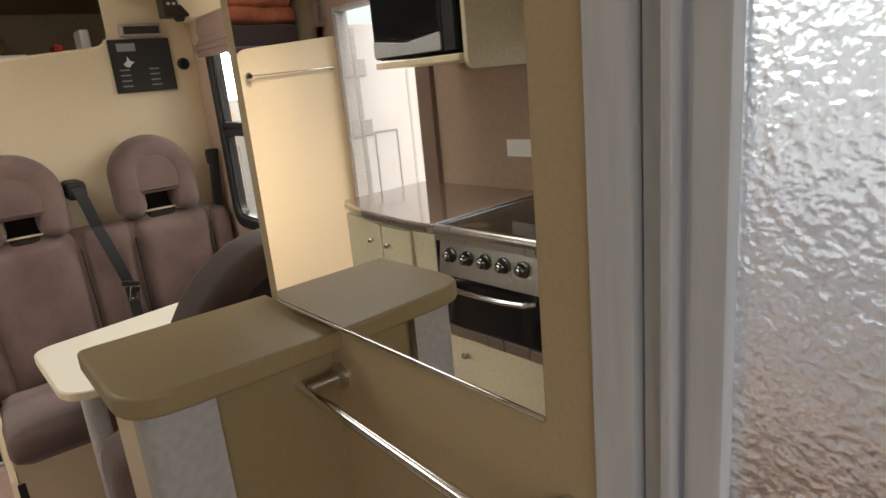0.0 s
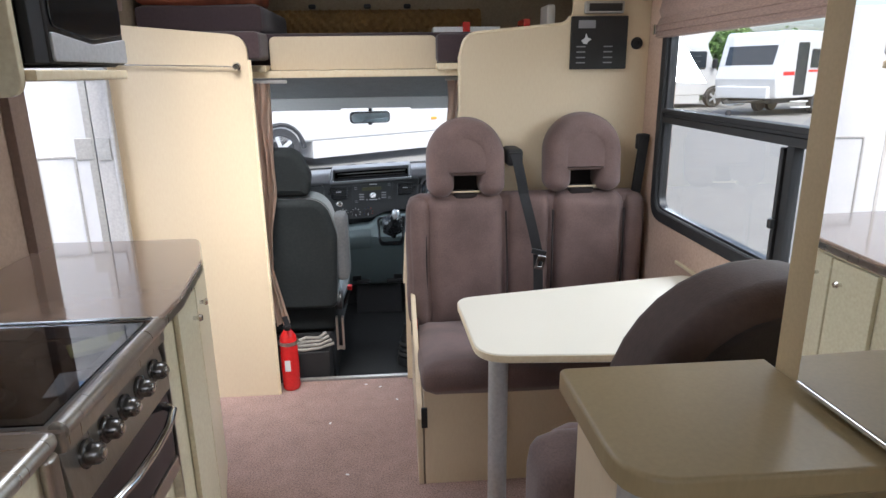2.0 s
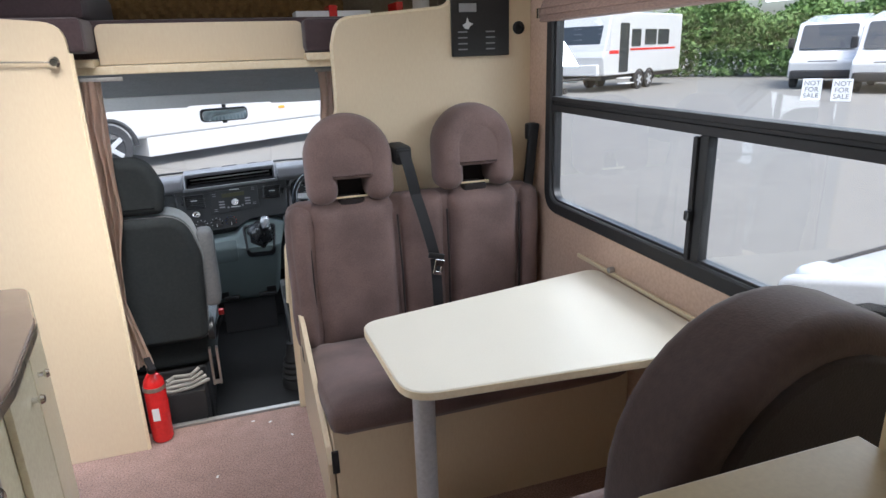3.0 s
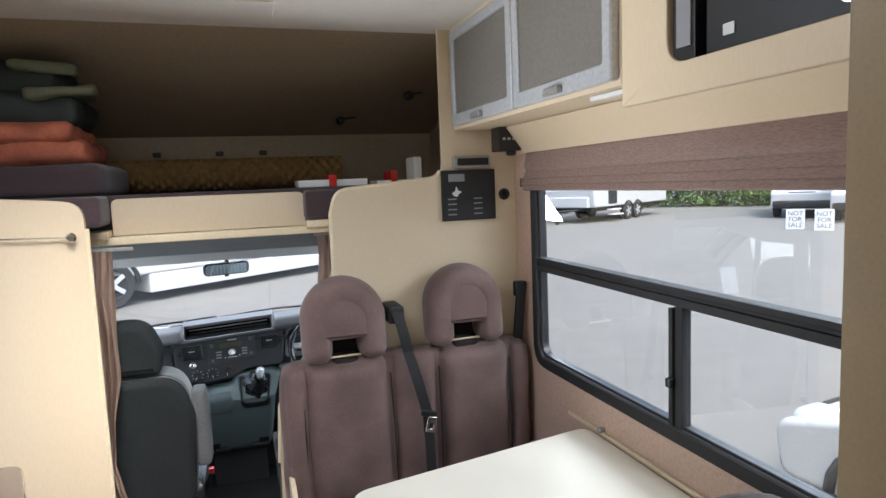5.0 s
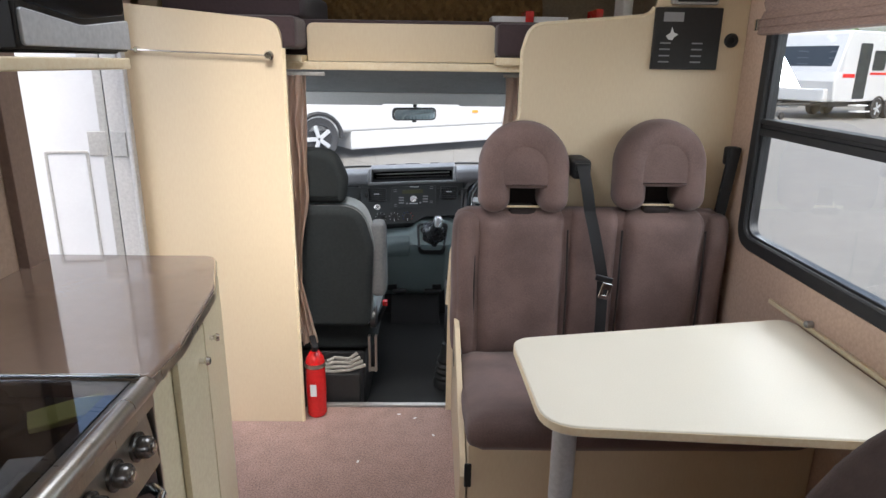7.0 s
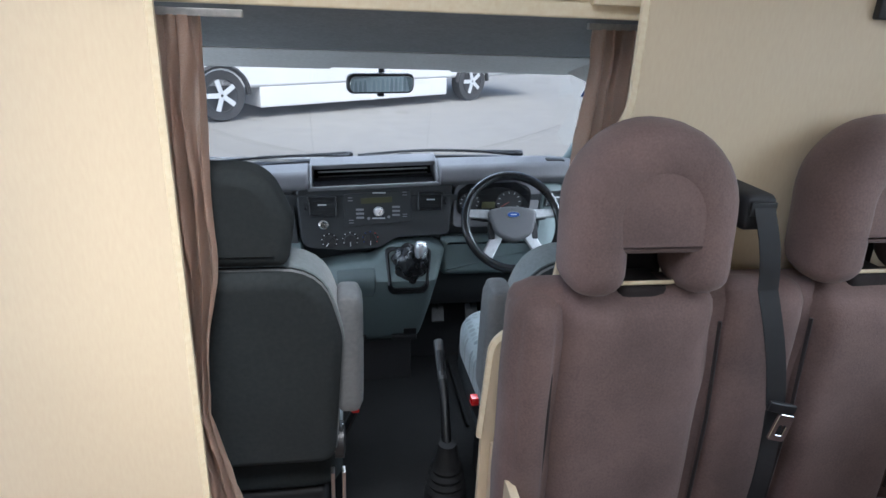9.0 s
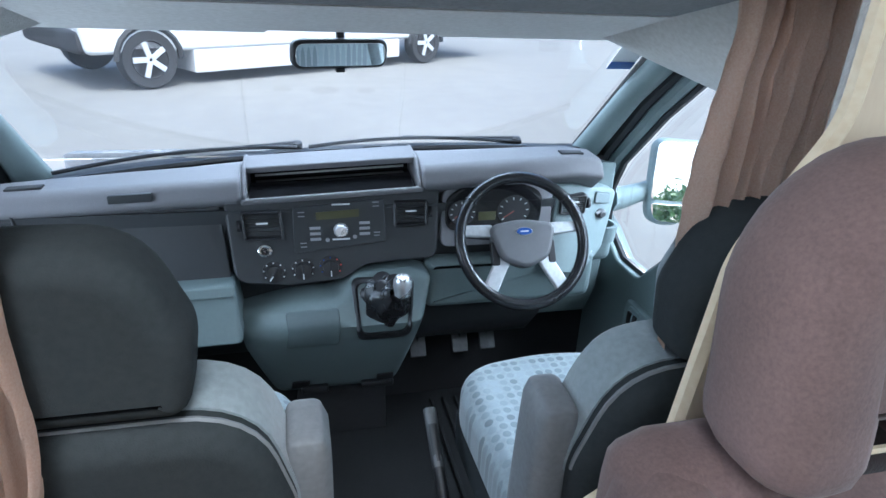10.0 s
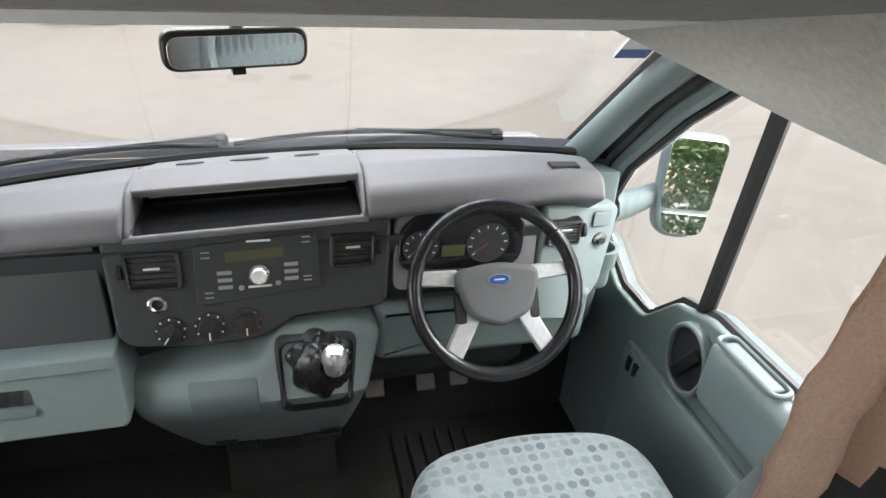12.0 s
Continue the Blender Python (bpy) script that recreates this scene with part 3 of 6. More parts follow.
for i, (x, z) in enumerate([(x, z) for z in (1.49, 1.512, 1.535, 1.557) for x in (1.0, 1.12)]):
    part("switch", rb(x, YB - 0.020, z, x + 0.04, YB - 0.017, z + 0.005, 0.001), GREYLBL, cp)
cr = thing("cd_player", "silver framed black unit above the control panel", "radio", (1.12, YB, 1.7))
part("frame", rb(1.03, YB - 0.03, 1.695, 1.20, YB, 1.745, 0.006), ALU, cr)
part("face", rb(1.045, YB - 0.036, 1.703, 1.19, YB - 0.028, 1.735, 0.005), BLACK, cr)
bx = thing("alarm_box", "small black box with green status lights under the locker", "electronics", (1.23, 3.0, 1.77))
part("case", rb(1.185, 2.93, 1.755, 1.285, 3.02, 1.855, 0.004), BLACK, bx)
for i in range(3):
    part("light", rb(1.20 + i * 0.022, 2.926, 1.80, 1.212 + i * 0.022, 2.932, 1.81, 0.001), LABELW, bx)
part("knob", lathe([(0.004, 0), (0.02, 0), (0.022, -0.012), (0.014, -0.02)], (1.25, 2.96, 1.756), "z", 14), BLACK, bx)
solo("wall_socket", lathe([(0.026, 0), (0.026, -0.006), (0.02, -0.012), (0.012, -0.013), (0.012, -0.004), (0.003, -0.004)], (1.273, YB, 1.572), "y", 18), BLACKM, "round black socket on the bulkhead", "socket")

# fold-out rod on the column
rod = thing("towel_rod", "thin chrome towel rod on the cream side panel", "rail", (-0.6, 2.98, 1.49))
part("rod", tube([(-0.92, 2.985, 1.508), (-0.43, 2.985, 1.494)], 0.0035, 8), CHROME, rod)
part("knob", lathe([(0.008, 0), (0.015, -0.01), (0.018, -0.022), (0.012, -0.03)], (-0.43, 3.0, 1.494), "y", 14), CHROME, rod)
part("mount", lathe([(0.012, 0), (0.012, -0.012), (0.006, -0.02)], (-0.90, 3.0, 1.508), "y", 12), CHROME, rod)

# ---- dinette ----
def headrest(x, z, y, w, h, parent):
    """A stuffed horseshoe over a centre pad, open in a notch at the foot."""
    a, b, n = 0.060, 0.080, 20
    top, half = h - w / 2, w / 2 - a
    way = [(-half, a * 0.9 + (top - a * 0.9) * i / 6, (0, 1)) for i in range(6)]
    way += [(half * -math.cos(t), top + half * math.sin(t), (math.sin(t), math.cos(t))) for t in [math.pi * i / 20 for i in range(21)]]
    way += [(half, top - (top - a * 0.9) * i / 6, (0, -1)) for i in range(1, 7)]
    rows = [(way[0], math.cos(t), -math.sin(t)) for t in (1.45, 1.2, 0.9, 0.6, 0.3)] + [(p, 1.0, 0.0) for p in way] + [(way[-1], math.cos(t), math.sin(t)) for t in (0.3, 0.6, 0.9, 1.2, 1.45)]
    bm, rings = bmesh.new(), []
    for (u, v, (tu, tv)), sc, off in rows:
        ring = []
        for j in range(n):
            c, d = math.cos(2 * math.pi * j / n), math.sin(2 * math.pi * j / n)
            c, d = math.copysign(abs(c) ** 0.8, c), math.copysign(abs(d) ** 0.8, d)
            q = Vector((x + u + tu * off * a * 0.9 + tv * a * c * sc, y + b + b * d * sc, z + v + tv * off * a * 0.9 - tu * a * c * sc))
            q.y += 0.10 * (q.z - z) + 0.006 * noise.noise(q * 8)
            ring.append(bm.verts.new(q))
        rings.append(ring)
    for p, q in zip(rings, rings[1:]):
        for j in range(n):
            bm.faces.new((p[j - 1], p[j], q[j], q[j - 1]))
    bm.faces.new(rings[0])
    bm.faces.new(rings[-1])
    bmesh.ops.recalc_face_normals(bm, faces=bm.faces[:])
    hr = part("headrest", bm, SUEDE, parent, angle=80)
    arch = rp([(x - 0.104, z + top), (x - 0.104, z + 0.100, 0.012), (x + 0.104, z + 0.100, 0.012), (x + 0.104, z + top)], 4)
    arch += [(x + 0.104 * math.cos(math.pi * i / 16), z + top + 0.104 * math.sin(math.pi * i / 16)) for i in range(1, 16)]
    pad = puff(arch, "y", y + 0.006, y + 0.14, 0.016, 4)
    for v in pad.verts:
        v.co.y += 0.10 * (v.co.z - z)
    part("centre_pad", pad, SUEDE, hr, angle=80)
    # Near-black sheet in place of the shade seen through the notch.
    part("notch_shade", rb(x - 0.085, y + 0.160, z - 0.02, x + 0.085, y + 0.168, z + 0.15, 0.003), DARK_CLOTH_AND_SHADE, hr, "dark sheet standing in for the shade behind the notch")
    return hr


bench = thing("dinette_bench", "cream boxed dinette seat upholstered in mauve brown suede", "seat", (0.8, 2.7, 0))
part("seat_box", puff([(2.27, 0.0), (3.09, 0.0), (3.09, 0.22), (2.27, 0.378)], "x", 0.272, XR - 0.004, 0.003), BEIGE, bench)
part("side_panel", puff(rp([(2.268, 0.0), (3.098, 0.0), (3.098, 0.50, 0.02), (2.86, 0.50, 0.04), (2.30, 0.315, 0.02), (2.268, 0.27, 0.01)]), "x", 0.248, 0.268, 0.003), BEIGE, bench)
seat_pad = soft(0.262, 2.225, 0.375, XR - 0.012, 2.99, 0.492, 0.05, (0, 0.006, 0.010), 14, 0.004, 3)
for v in seat_pad.verts:
    v.co.z -= 0.185 * (v.co.y - 2.225)
part("seat_cushion", seat_pad, SUEDE, bench, angle=70)
part("backrest_core", soft(0.245, 2.965, 0.31, XR - 0.02, 3.092, 0.938, 0.05, (0, 0.0, 0.004), 14), SUEDE, bench, angle=70)
for x0, x1, s in ((0.322, 0.678, 1), (0.886, 1.212, 2)):
    part("back_pad", soft(x0, 2.938, 0.32, x1, 3.06, 0.945, 0.058, (0.004, 0.020, 0.006), 16, 0.008, s), SUEDE, bench, angle=70)
part("centre_pad", soft(0.676, 2.952, 0.32, 0.888, 3.06, 0.945, 0.05, (0, 0.010, 0), 12, 0.004, 6), SUEDE, bench, angle=70)
part("side_bolster", soft(0.238, 2.935, 0.32, 0.326, 3.07, 0.932, 0.06, (0.004, 0.010, 0), 12, 0.005, 4), SUEDE, bench, angle=70)
part("wall_bolster", soft(1.206, 2.940, 0.32, XR - 0.018, 3.07, 0.932, 0.05, (0, 0.010, 0), 12, 0.005, 5), SUEDE, bench, angle=70)
for x_, lean_ in ((0.322, 0.0), (0.677, 0.012), (0.887, 0.0), (1.209, 0.0)):
    part("seam", tube([(x_ + lean_, 2.946, 0.40), (x_ + lean_ * 0.6, 2.938, 0.64), (x_, 2.950, 0.87)], 0.0042, 6), DARK_CLOTH_AND_SHADE, bench)
for x, z in ((0.502, 0.946), (1.016, 0.958)):
    headrest(x, z - 0.012, 2.900, 0.342, 0.342, bench)
    # Near-black block: the shade below the headrest is put into its colour.
    part("recess", soft(x - 0.056, 2.958, z - 0.032, x + 0.056, 3.06, z + 0.008, 0.018, n=6), DARK_CLOTH_AND_SHADE, bench, "dark block painted as the shaded hollow under the headrest")
    part("headrest_bar", tube([(x - 0.155, 2.99, z + 0.020), (x - 0.055, 2.962, z + 0.012), (x + 0.055, 2.962, z + 0.012), (x + 0.155, 2.99, z + 0.020)], 0.0045, 6), BEIGE_EDGE, bench)
part("strap_pull", rb(0.262, 2.262, 0.235, 0.284, 2.271, 0.315, 0.003), BLACKM, bench, "black strap")

def belt(x, zt, label):
    sb = thing("seat_belt", label, "seat belt", (x, 2.85, 0.5))
    part("guide", soft(x - 0.036, 2.95, zt - 0.04, x + 0.036, 3.098, zt + 0.035, 0.018, n=6), BLACKM, sb)
    part("guide_slot", rb(x - 0.028, 2.944, zt - 0.006, x + 0.028, 2.952, zt + 0.022, 0.003), BLACK, sb)
    def web(p, q, w):
        bm = bmesh.new()
        p, q = Vector(p), Vector(q)
        n = 8
        rows = [[bm.verts.new(p.lerp(q, i / n) + Vector((sx * w, -0.012 * math.sin(math.pi * i / n) + ty, 0))) for sx, ty in ((-1, 0), (1, 0), (1, 0.003), (-1, 0.003))] for i in range(n + 1)]
        for a, b in zip(rows, rows[1:]):
            for k in range(4):
                bm.faces.new((a[k - 1], a[k], b[k], b[k - 1]))
        bm.faces.new(rows[0]); bm.faces.new(rows[-1][::-1])
        bmesh.ops.recalc_face_normals(bm, faces=bm.faces[:])
        return bm
    part("web", join(web((x, 2.945, zt + 0.015), (x + 0.035, 2.925, 0.95), 0.022), web((x + 0.035, 2.925, 0.95), (x + 0.098, 2.900, 0.69), 0.022)), BLACKM, sb)
    part("lower_web", web((x + 0.099, 2.900, 0.68), (x + 0.106, 2.905, 0.37), 0.021), BLACKM, sb)
    part("stop", turned(soft(-0.034, -0.006, -0.012, 0.034, 0.006, 0.012, 0.005, n=4), pose(x + 0.10, 2.886, 0.695, 0, 14, 0)), BLACK, sb)
    part("tongue", turned(ringplate(rrect(-0.02, -0.035, 0.02, 0.03, 0.006, 3), rrect(-0.009, -0.02, 0.009, 0.004, 0.003, 3), "y", 0.003, -0.003, 0.001), pose(x + 0.108, 2.882, 0.65, 0, 14, 0)), CHROME, sb, "chrome buckle tongue")
    return sb
belt(0.715, 1.105, "black seat belt with a chrome tongue hanging on the backrest")
wb = thing("wall_belt", "black belt hanging beside the window wall", "seat belt", (1.27, 2.95, 0.9))
part("web", turned(rb(-0.022, -0.01, -0.17, 0.022, 0.01, 0.17, 0.006), pose(1.285, 3.0, 1.02, 6, 3, 0)), BLACKM, wb)
part("loop", rb(1.262, 2.98, 1.12, 1.312, 3.015, 1.19, 0.01), BLACK, wb)
for x, y, label in ((0.262, 2.88, "black buckle with a red button beside the cushion"), (0.93, 2.89, "black buckle with a red button between the cushions")):
    bk = thing("belt_buckle", label, "buckle", (x, y, 0.45))
    part("case", rb(x - 0.016, y - 0.03, 0.335, x + 0.018, y + 0.03, 0.395, 0.006), BLACK, bk)
    part("button", rb(x - 0.010, y - 0.034, 0.36, x + 0.012, y + 0.02, 0.399, 0.003), RED, bk, "red release button")

bench2 = thing("rear_bench", "cream boxed rear dinette seat with an arched dark backed cushion", "seat", (0.8, 1.3, 0))
part("seat_box", rb(0.33, 1.0, 0.0, XR - 0.004, 1.52, 0.30, 0.003), BEIGE, bench2)
part("side_panel", puff(rp([(0.98, 0.0), (1.545, 0.0), (1.545, 0.30, 0.02), (1.25, 0.45, 0.05), (0.98, 0.5)]), "x", 0.308, 0.328, 0.003), BEIGE, bench2)
part("seat_cushion", soft(0.325, 1.05, 0.295, XR - 0.012, 1.575, 0.455, 0.05, (0, 0.004, 0.012), 12, 0.003, 5), SUEDE, bench2, angle=70)
part("backrest", soft(0.40, 1.04, 0.42, XR - 0.02, 1.20, 0.90, 0.05, (0, 0.012, 0), 12), SUEDE, bench2, angle=70)
def arch_pts(cx, w, z0, zt, n=18):
    return [(cx - w / 2, z0), (cx + w / 2, z0)] + [(cx + w / 2 * math.cos(math.pi * i / n), zt - 0.26 + 0.26 * math.sin(math.pi * i / n)) for i in range(n + 1)]
ARCH = arch_pts(0.765, 0.475, 0.78, 1.172)
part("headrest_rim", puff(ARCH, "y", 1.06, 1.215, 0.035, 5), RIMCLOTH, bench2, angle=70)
part("headrest_back", puff(inset(ARCH, 0.045), "y", 1.05, 1.075, 0.010, 3), DARK_CLOTH_AND_SHADE, bench2, "dark cloth back")
part("strap", turned(soft(-0.012, -0.03, -0.05, 0.012, 0.03, 0.05, 0.01, n=5), pose(0.40, 1.22, 0.50, 0, 20, 0)), BLACKM, bench2)
part("front_pad", soft(0.44, 1.14, 0.44, 1.1, 1.25, 0.88, 0.05, (0, 0.02, 0), 10), SUEDE, bench2, angle=70)

table = thing("dinette_table", "cream laminate drop-leaf table on one grey metal leg", "table", (0.85, 2.15, 0))
TOP = rp([(0.395, 2.335, 0.07), (0.415, 1.87, 0.10), (1.315, 1.80, 0.02), (1.315, 2.50, 0.05)], 6)
part("tabletop", puff(TOP, "z", 0.672, 0.70, 0.005, 3), CREAM, table)
part("edge_band", ringplate(inset(TOP, -0.0015), inset(TOP, 0.004), "z", 0.676, 0.696, 0.0), BEIGE_EDGE, table)
part("leg", lathe([(0.03, 0), (0.03, 0.672)], (0.49, 1.985, 0), "z", 20), SILVER, table, "grey painted tube leg")
part("foot", lathe([(0.045, 0.0), (0.045, 0.01), (0.032, 0.03)], (0.49, 1.985, 0.001), "z", 20), ALU, table)
part("under_beam", puff(rp([(1.75, 0.60, 0.03), (2.4, 0.60, 0.03), (2.4, 0.672), (1.75, 0.672)]), "x", 1.18, 1.29, 0.002), BEIGE, table)
wr = thing("table_wall_rail", "slim metal wall rail that holds the table", "rail", (XR, 2.25, 0.7))
part("rail", rb(XR - 0.012, 1.82, 0.700, XR - 0.002, 2.64, 0.715, 0.002), BEIGE_EDGE, wr)
part("hook", lathe([(0.011, 0), (0.011, -0.02), (0.006, -0.024)], (XR - 0.002, 2.40, 0.722), "x", 12), ALU, wr)

# ---- bathroom corner: partition, mirror, rail, framed obscure door ----
XM, XC = 0.645, 0.645
def along(y):
    return 0.90 - (0.90 - y) * 1.0
SKEW = Matrix.Identity(4)
MTILT = Matrix.Translation((0.6365, 0.63, 1.4)) @ Matrix.Rotation(radians(1.85), 4, "Z") @ Matrix.Translation((-0.639, -0.63, -1.4))
def sk(x0, y0, z0, x1, y1, z1, b=0.002, s=2):
    return turned(rb(x0, along(y0), z0, x1, along(y1), z1, b, s), SKEW)
solo("wall_bathroom", sk(XM, 0.335, 0, XM + 0.025, 0.925, ZC), TAN, "tan laminate bathroom wall with the mirror", "wall", "structure")
solo("wall_bathroom_front", rb(XM + 0.026, 0.905, 0, XR - 0.001, 0.925, ZC, 0), BEIGE, "cream bathroom wall behind the rear bench", "wall", "structure")
cn = thing("partition_counter", "tan laminate partition cupboard with a rounded top behind the seat", "cabinet", (0.53, 0.83, 0))
part("top", puff(rp([(0.388, 0.945, 0.012), (0.392, 0.725, 0.06), (XM + 0.006, 0.725), (XM - 0.001, 0.945)], 6), "z", 1.095, 1.122, 0.005, 3), TAN_DARK, cn)
part("body", rb(0.45, 0.755, 0.0, XM + 0.002, 0.935, 1.095, 0.002), TAN_DARK, cn)
part("end_panel", rb(0.412, 0.80, 0.0, 0.449, 0.935, 1.094, 0.003), BEIGE, cn)
part("corner_profile", puff(rp([(0.412, 0.797), (0.412, 0.742, 0.05), (0.49, 0.742), (0.49, 0.754), (0.449, 0.756, 0.02), (0.44, 0.797)], 8), "z", 0.0, 1.094, 0.001), FRAMEGREY, cn, "rounded aluminium corner")
mir = thing("wall_mirror", "tall frameless mirror with a bright edge on the bathroom wall", "mirror", (XM, 0.64, 1.14))
part("glass", turned(rb(XM - 0.006, 0.385, 1.138, XM - 0.001, 0.86, 2.15, 0), MTILT), MIRROR, mir)
part("edge_strip", turned(rb(XM - 0.008, 0.385, 1.133, XM - 0.001, 0.86, 1.1375, 0.001), MTILT), CHROME, mir)
part("backing", turned(rb(XM - 0.0005, 0.39, 1.14, XM + 0.006, 0.855, 2.14, 0.001), MTILT), TAN, mir)
rail = thing("towel_rail", "chrome towel rail on two round mounts below the mirror", "rail", (XM, 0.55, 1.04))
for y in (0.735, 0.36):
    part("mount", turned(lathe([(0.017, 0), (0.017, -0.005), (0.009, -0.009), (0.0075, -0.05)], (XM, along(y), 1.058), "x", 18), SKEW), STEEL, rail)
part("bar", turned(tube([(XM - 0.05, along(0.76), 1.056), (XM - 0.05, along(0.335), 1.056)], 0.0065, 10), SKEW), CHROME, rail)
door2 = thing("door_2", "grey aluminium framed bathroom door with obscure acrylic", "door", (XM, 0.1, 0), kind="structure")
part("jamb", join(sk(XM - 0.006, 0.298, 0, XM + 0.03, 0.334, ZC, 0.004), sk(XM + 0.004, 0.276, 0, XM + 0.03, 0.297, ZC, 0.003), sk(XM - 0.010, 0.268, 0, XM + 0.02, 0.2755, ZC, 0.002)), FRAMEPALE, door2)
part("stile", sk(XM - 0.004, 0.236, 0.02, XM + 0.024, 0.2635, 2.1, 0.006), FRAMEPALE, door2)
part("stile", sk(XM - 0.004, -0.33, 0.02, XM + 0.024, -0.30, 2.1, 0.006), SILVER, door2)
part("obscure_panel", sk(XM + 0.006, -0.30, 0.05, XM + 0.011, 0.2355, 2.08, 0), FROST, door2, "rippled translucent acrylic").visible_shadow = False
solo("wall_bath_side", rb(XM + 0.06, -0.9, 0, XM + 0.09, -0.28, ZC, 0), TAN, "tan laminate wall beside the bathroom door", "wall", "structure")

# ---- kitchen ----
kit = thing("kitchen_base_unit", "cream kitchen base unit with a curved end and chrome knobs", "cabinet", (-0.65, 2.0, 0))
CURVE = [(-0.37, 1.655), (-0.375, 1.80), (-0.392, 2.0), (-0.425, 2.2), (-0.47, 2.345)]
part("body", puff([(XL + 0.004, 1.655)] + CURVE + [(XL + 0.004, 2.345)], "z", 0.0, 0.895, 0.001), CAB_CUP, kit)
def cupboard_door(a, b, z0, z1, knob_at, parent):
    d = Vector((b[0] - a[0], b[1] - a[1], 0))
    L, ang = d.length, math.atan2(d.y, d.x)
    m = Matrix.Translation((a[0], a[1], 0)) @ Matrix.Rotation(ang, 4, "Z")
    p = part("door", turned(rb(0.004, -0.016, z0, L - 0.004, -0.001, z1, 0.003), m), CAB_CUP, parent)
    part("knob", turned(lathe([(0.006, 0), (0.006, -0.012), (0.011, -0.018), (0.008, -0.025)], (knob_at * L, -0.015, z1 - 0.07), "y", 12), m), CHROME, p, "chrome knob")
cupboard_door(CURVE[1], CURVE[2], 0.08, 0.885, 0.72, kit)
cupboard_door(CURVE[2], CURVE[4], 0.08, 0.885, 0.2, kit)
top_pts = rp([(XL + 0.002, 1.655), (-0.345, 1.655, 0.03), (-0.345, 1.80, 0.2), (-0.385, 2.12, 0.3), (-0.47, 2.385, 0.05), (XL + 0.002, 2.385)], 6)
wt_ = thing("worktop", "glossy taupe stone-effect kitchen worktop with a bowed front", "worktop", (-0.65, 2.0, 0.896))
part("slab", puff(top_pts, "z", 0.896, 0.932, 0.006, 3), COUNTER, wt_)
part("edge_band", ringplate(inset(top_pts, -0.002), inset(top_pts, 0.004), "z", 0.902, 0.922, 0.0), STEEL, wt_, "thin bright edge strip")
solo("worktop_trim", rb(XL + 0.01, 1.648, 0.929, -0.36, 1.6545, 0.937, 0.002), CHROME, "bright metal joint strip between worktop and hob", "trim", "structure")

ov = thing("gas_cooker", "stainless steel cooker with a gas hob, five knobs and an oven", "cooker", (-0.62, 1.42, 0))
OY0, OY1 = 1.19, 1.646
part("body", rb(XL + 0.01, OY0, 0.542, -0.365, OY1, 0.885, 0.002), BLACKM, ov)
hob = part("hob", ringplate(rrect(XL + 0.05, OY0 + 0.004, -0.335, OY1, 0.01, 4), rrect(XL + 0.10, OY0 + 0.05, -0.40, OY1 - 0.012, 0.02, 4), "z", 0.885, 0.925, 0.004), STEEL, ov)
part("hob_well", rb(XL + 0.09, OY0 + 0.04, 0.882, -0.395, OY1 - 0.005, 0.898, 0.002), GLOSSBLK, hob)
for bx_, by_ in ((-0.76, 1.33), (-0.76, 1.53), (-0.54, 1.33), (-0.54, 1.53)):
    part("burner", lathe([(0.05, 0), (0.05, 0.008), (0.036, 0.012), (0.036, 0.02), (0.006, 0.022)], (bx_, by_, 0.898), "z", 18), BLACK, hob)
for y_ in (1.28, 1.38, 1.48, 1.58):
    part("pan_support", tube([(-0.84, y_, 0.90), (-0.84, y_, 0.916), (-0.53, y_, 0.916), (-0.53, y_, 0.90)], 0.0035, 6), BLACK, hob)
lid = part("glass_lid", rb(XL + 0.075, OY0 + 0.02, 0.9262, -0.372, OY1 - 0.004, 0.9302, 0.001), SMOKE, ov, "smoked glass lid")
lid.visible_shadow = False
part("rim_bar", tube([(-0.345, OY0 + 0.01, 0.922), (-0.345, OY1 - 0.005, 0.922)], 0.017, 12), STEEL, ov)
part("fascia", turned(rb(-0.006, OY0 + 0.01, -0.075, 0.006, OY1 - 0.01, 0.075, 0.003), pose(-0.352, 0, 0.84, 0, -8, 0)), STEEL, ov)
for i in range(5):
    y_ = 1.265 + i * 0.078
    k = part("knob", lathe([(0.026, 0), (0.026, 0.006), (0.02, 0.008), (0.019, 0.024), (0.014, 0.03)], (-0.347, y_, 0.838), "x", 18), KNOBDARK, ov)
    part("cap", lathe([(0.010, 0.0), (0.010, 0.003), (0.006, 0.005)], (-0.317, y_, 0.838), "x", 12), CHROME, k)
part("oven_door", rb(-0.372, OY0 + 0.008, 0.585, -0.345, OY1 - 0.008, 0.765, 0.006), GLOSSBLK, ov, "dark glass oven door")
for z0_, z1_ in ((0.545, 0.584), (0.766, 0.778)):
    part("door_trim", rb(-0.375, OY0 + 0.006, z0_, -0.342, OY1 - 0.006, z1_, 0.003), STEEL, ov)
part("handle", tube([(-0.345, OY0 + 0.04, 0.735), (-0.318, OY0 + 0.06, 0.735), (-0.303, OY0 + 0.14, 0.735), (-0.30, (OY0 + OY1) / 2, 0.735), (-0.303, OY1 - 0.14, 0.735), (-0.318, OY1 - 0.06, 0.735), (-0.345, OY1 - 0.04, 0.735)], 0.009, 10), CHROME, ov)
part("side_trim", join(rb(-0.38, OY1 - 0.001, 0.46, -0.342, OY1 + 0.006, 0.90, 0.002)), STEEL, ov)
pan = thing("pan_drawer_unit", "cream cupboard with one chrome knob under the oven", "cabinet", (-0.6, 1.42, 0))
part("body", rb(XL + 0.01, OY0, 0.0, -0.385, OY1 + 0.008, 0.540, 0.002), CAB_CUP, pan)
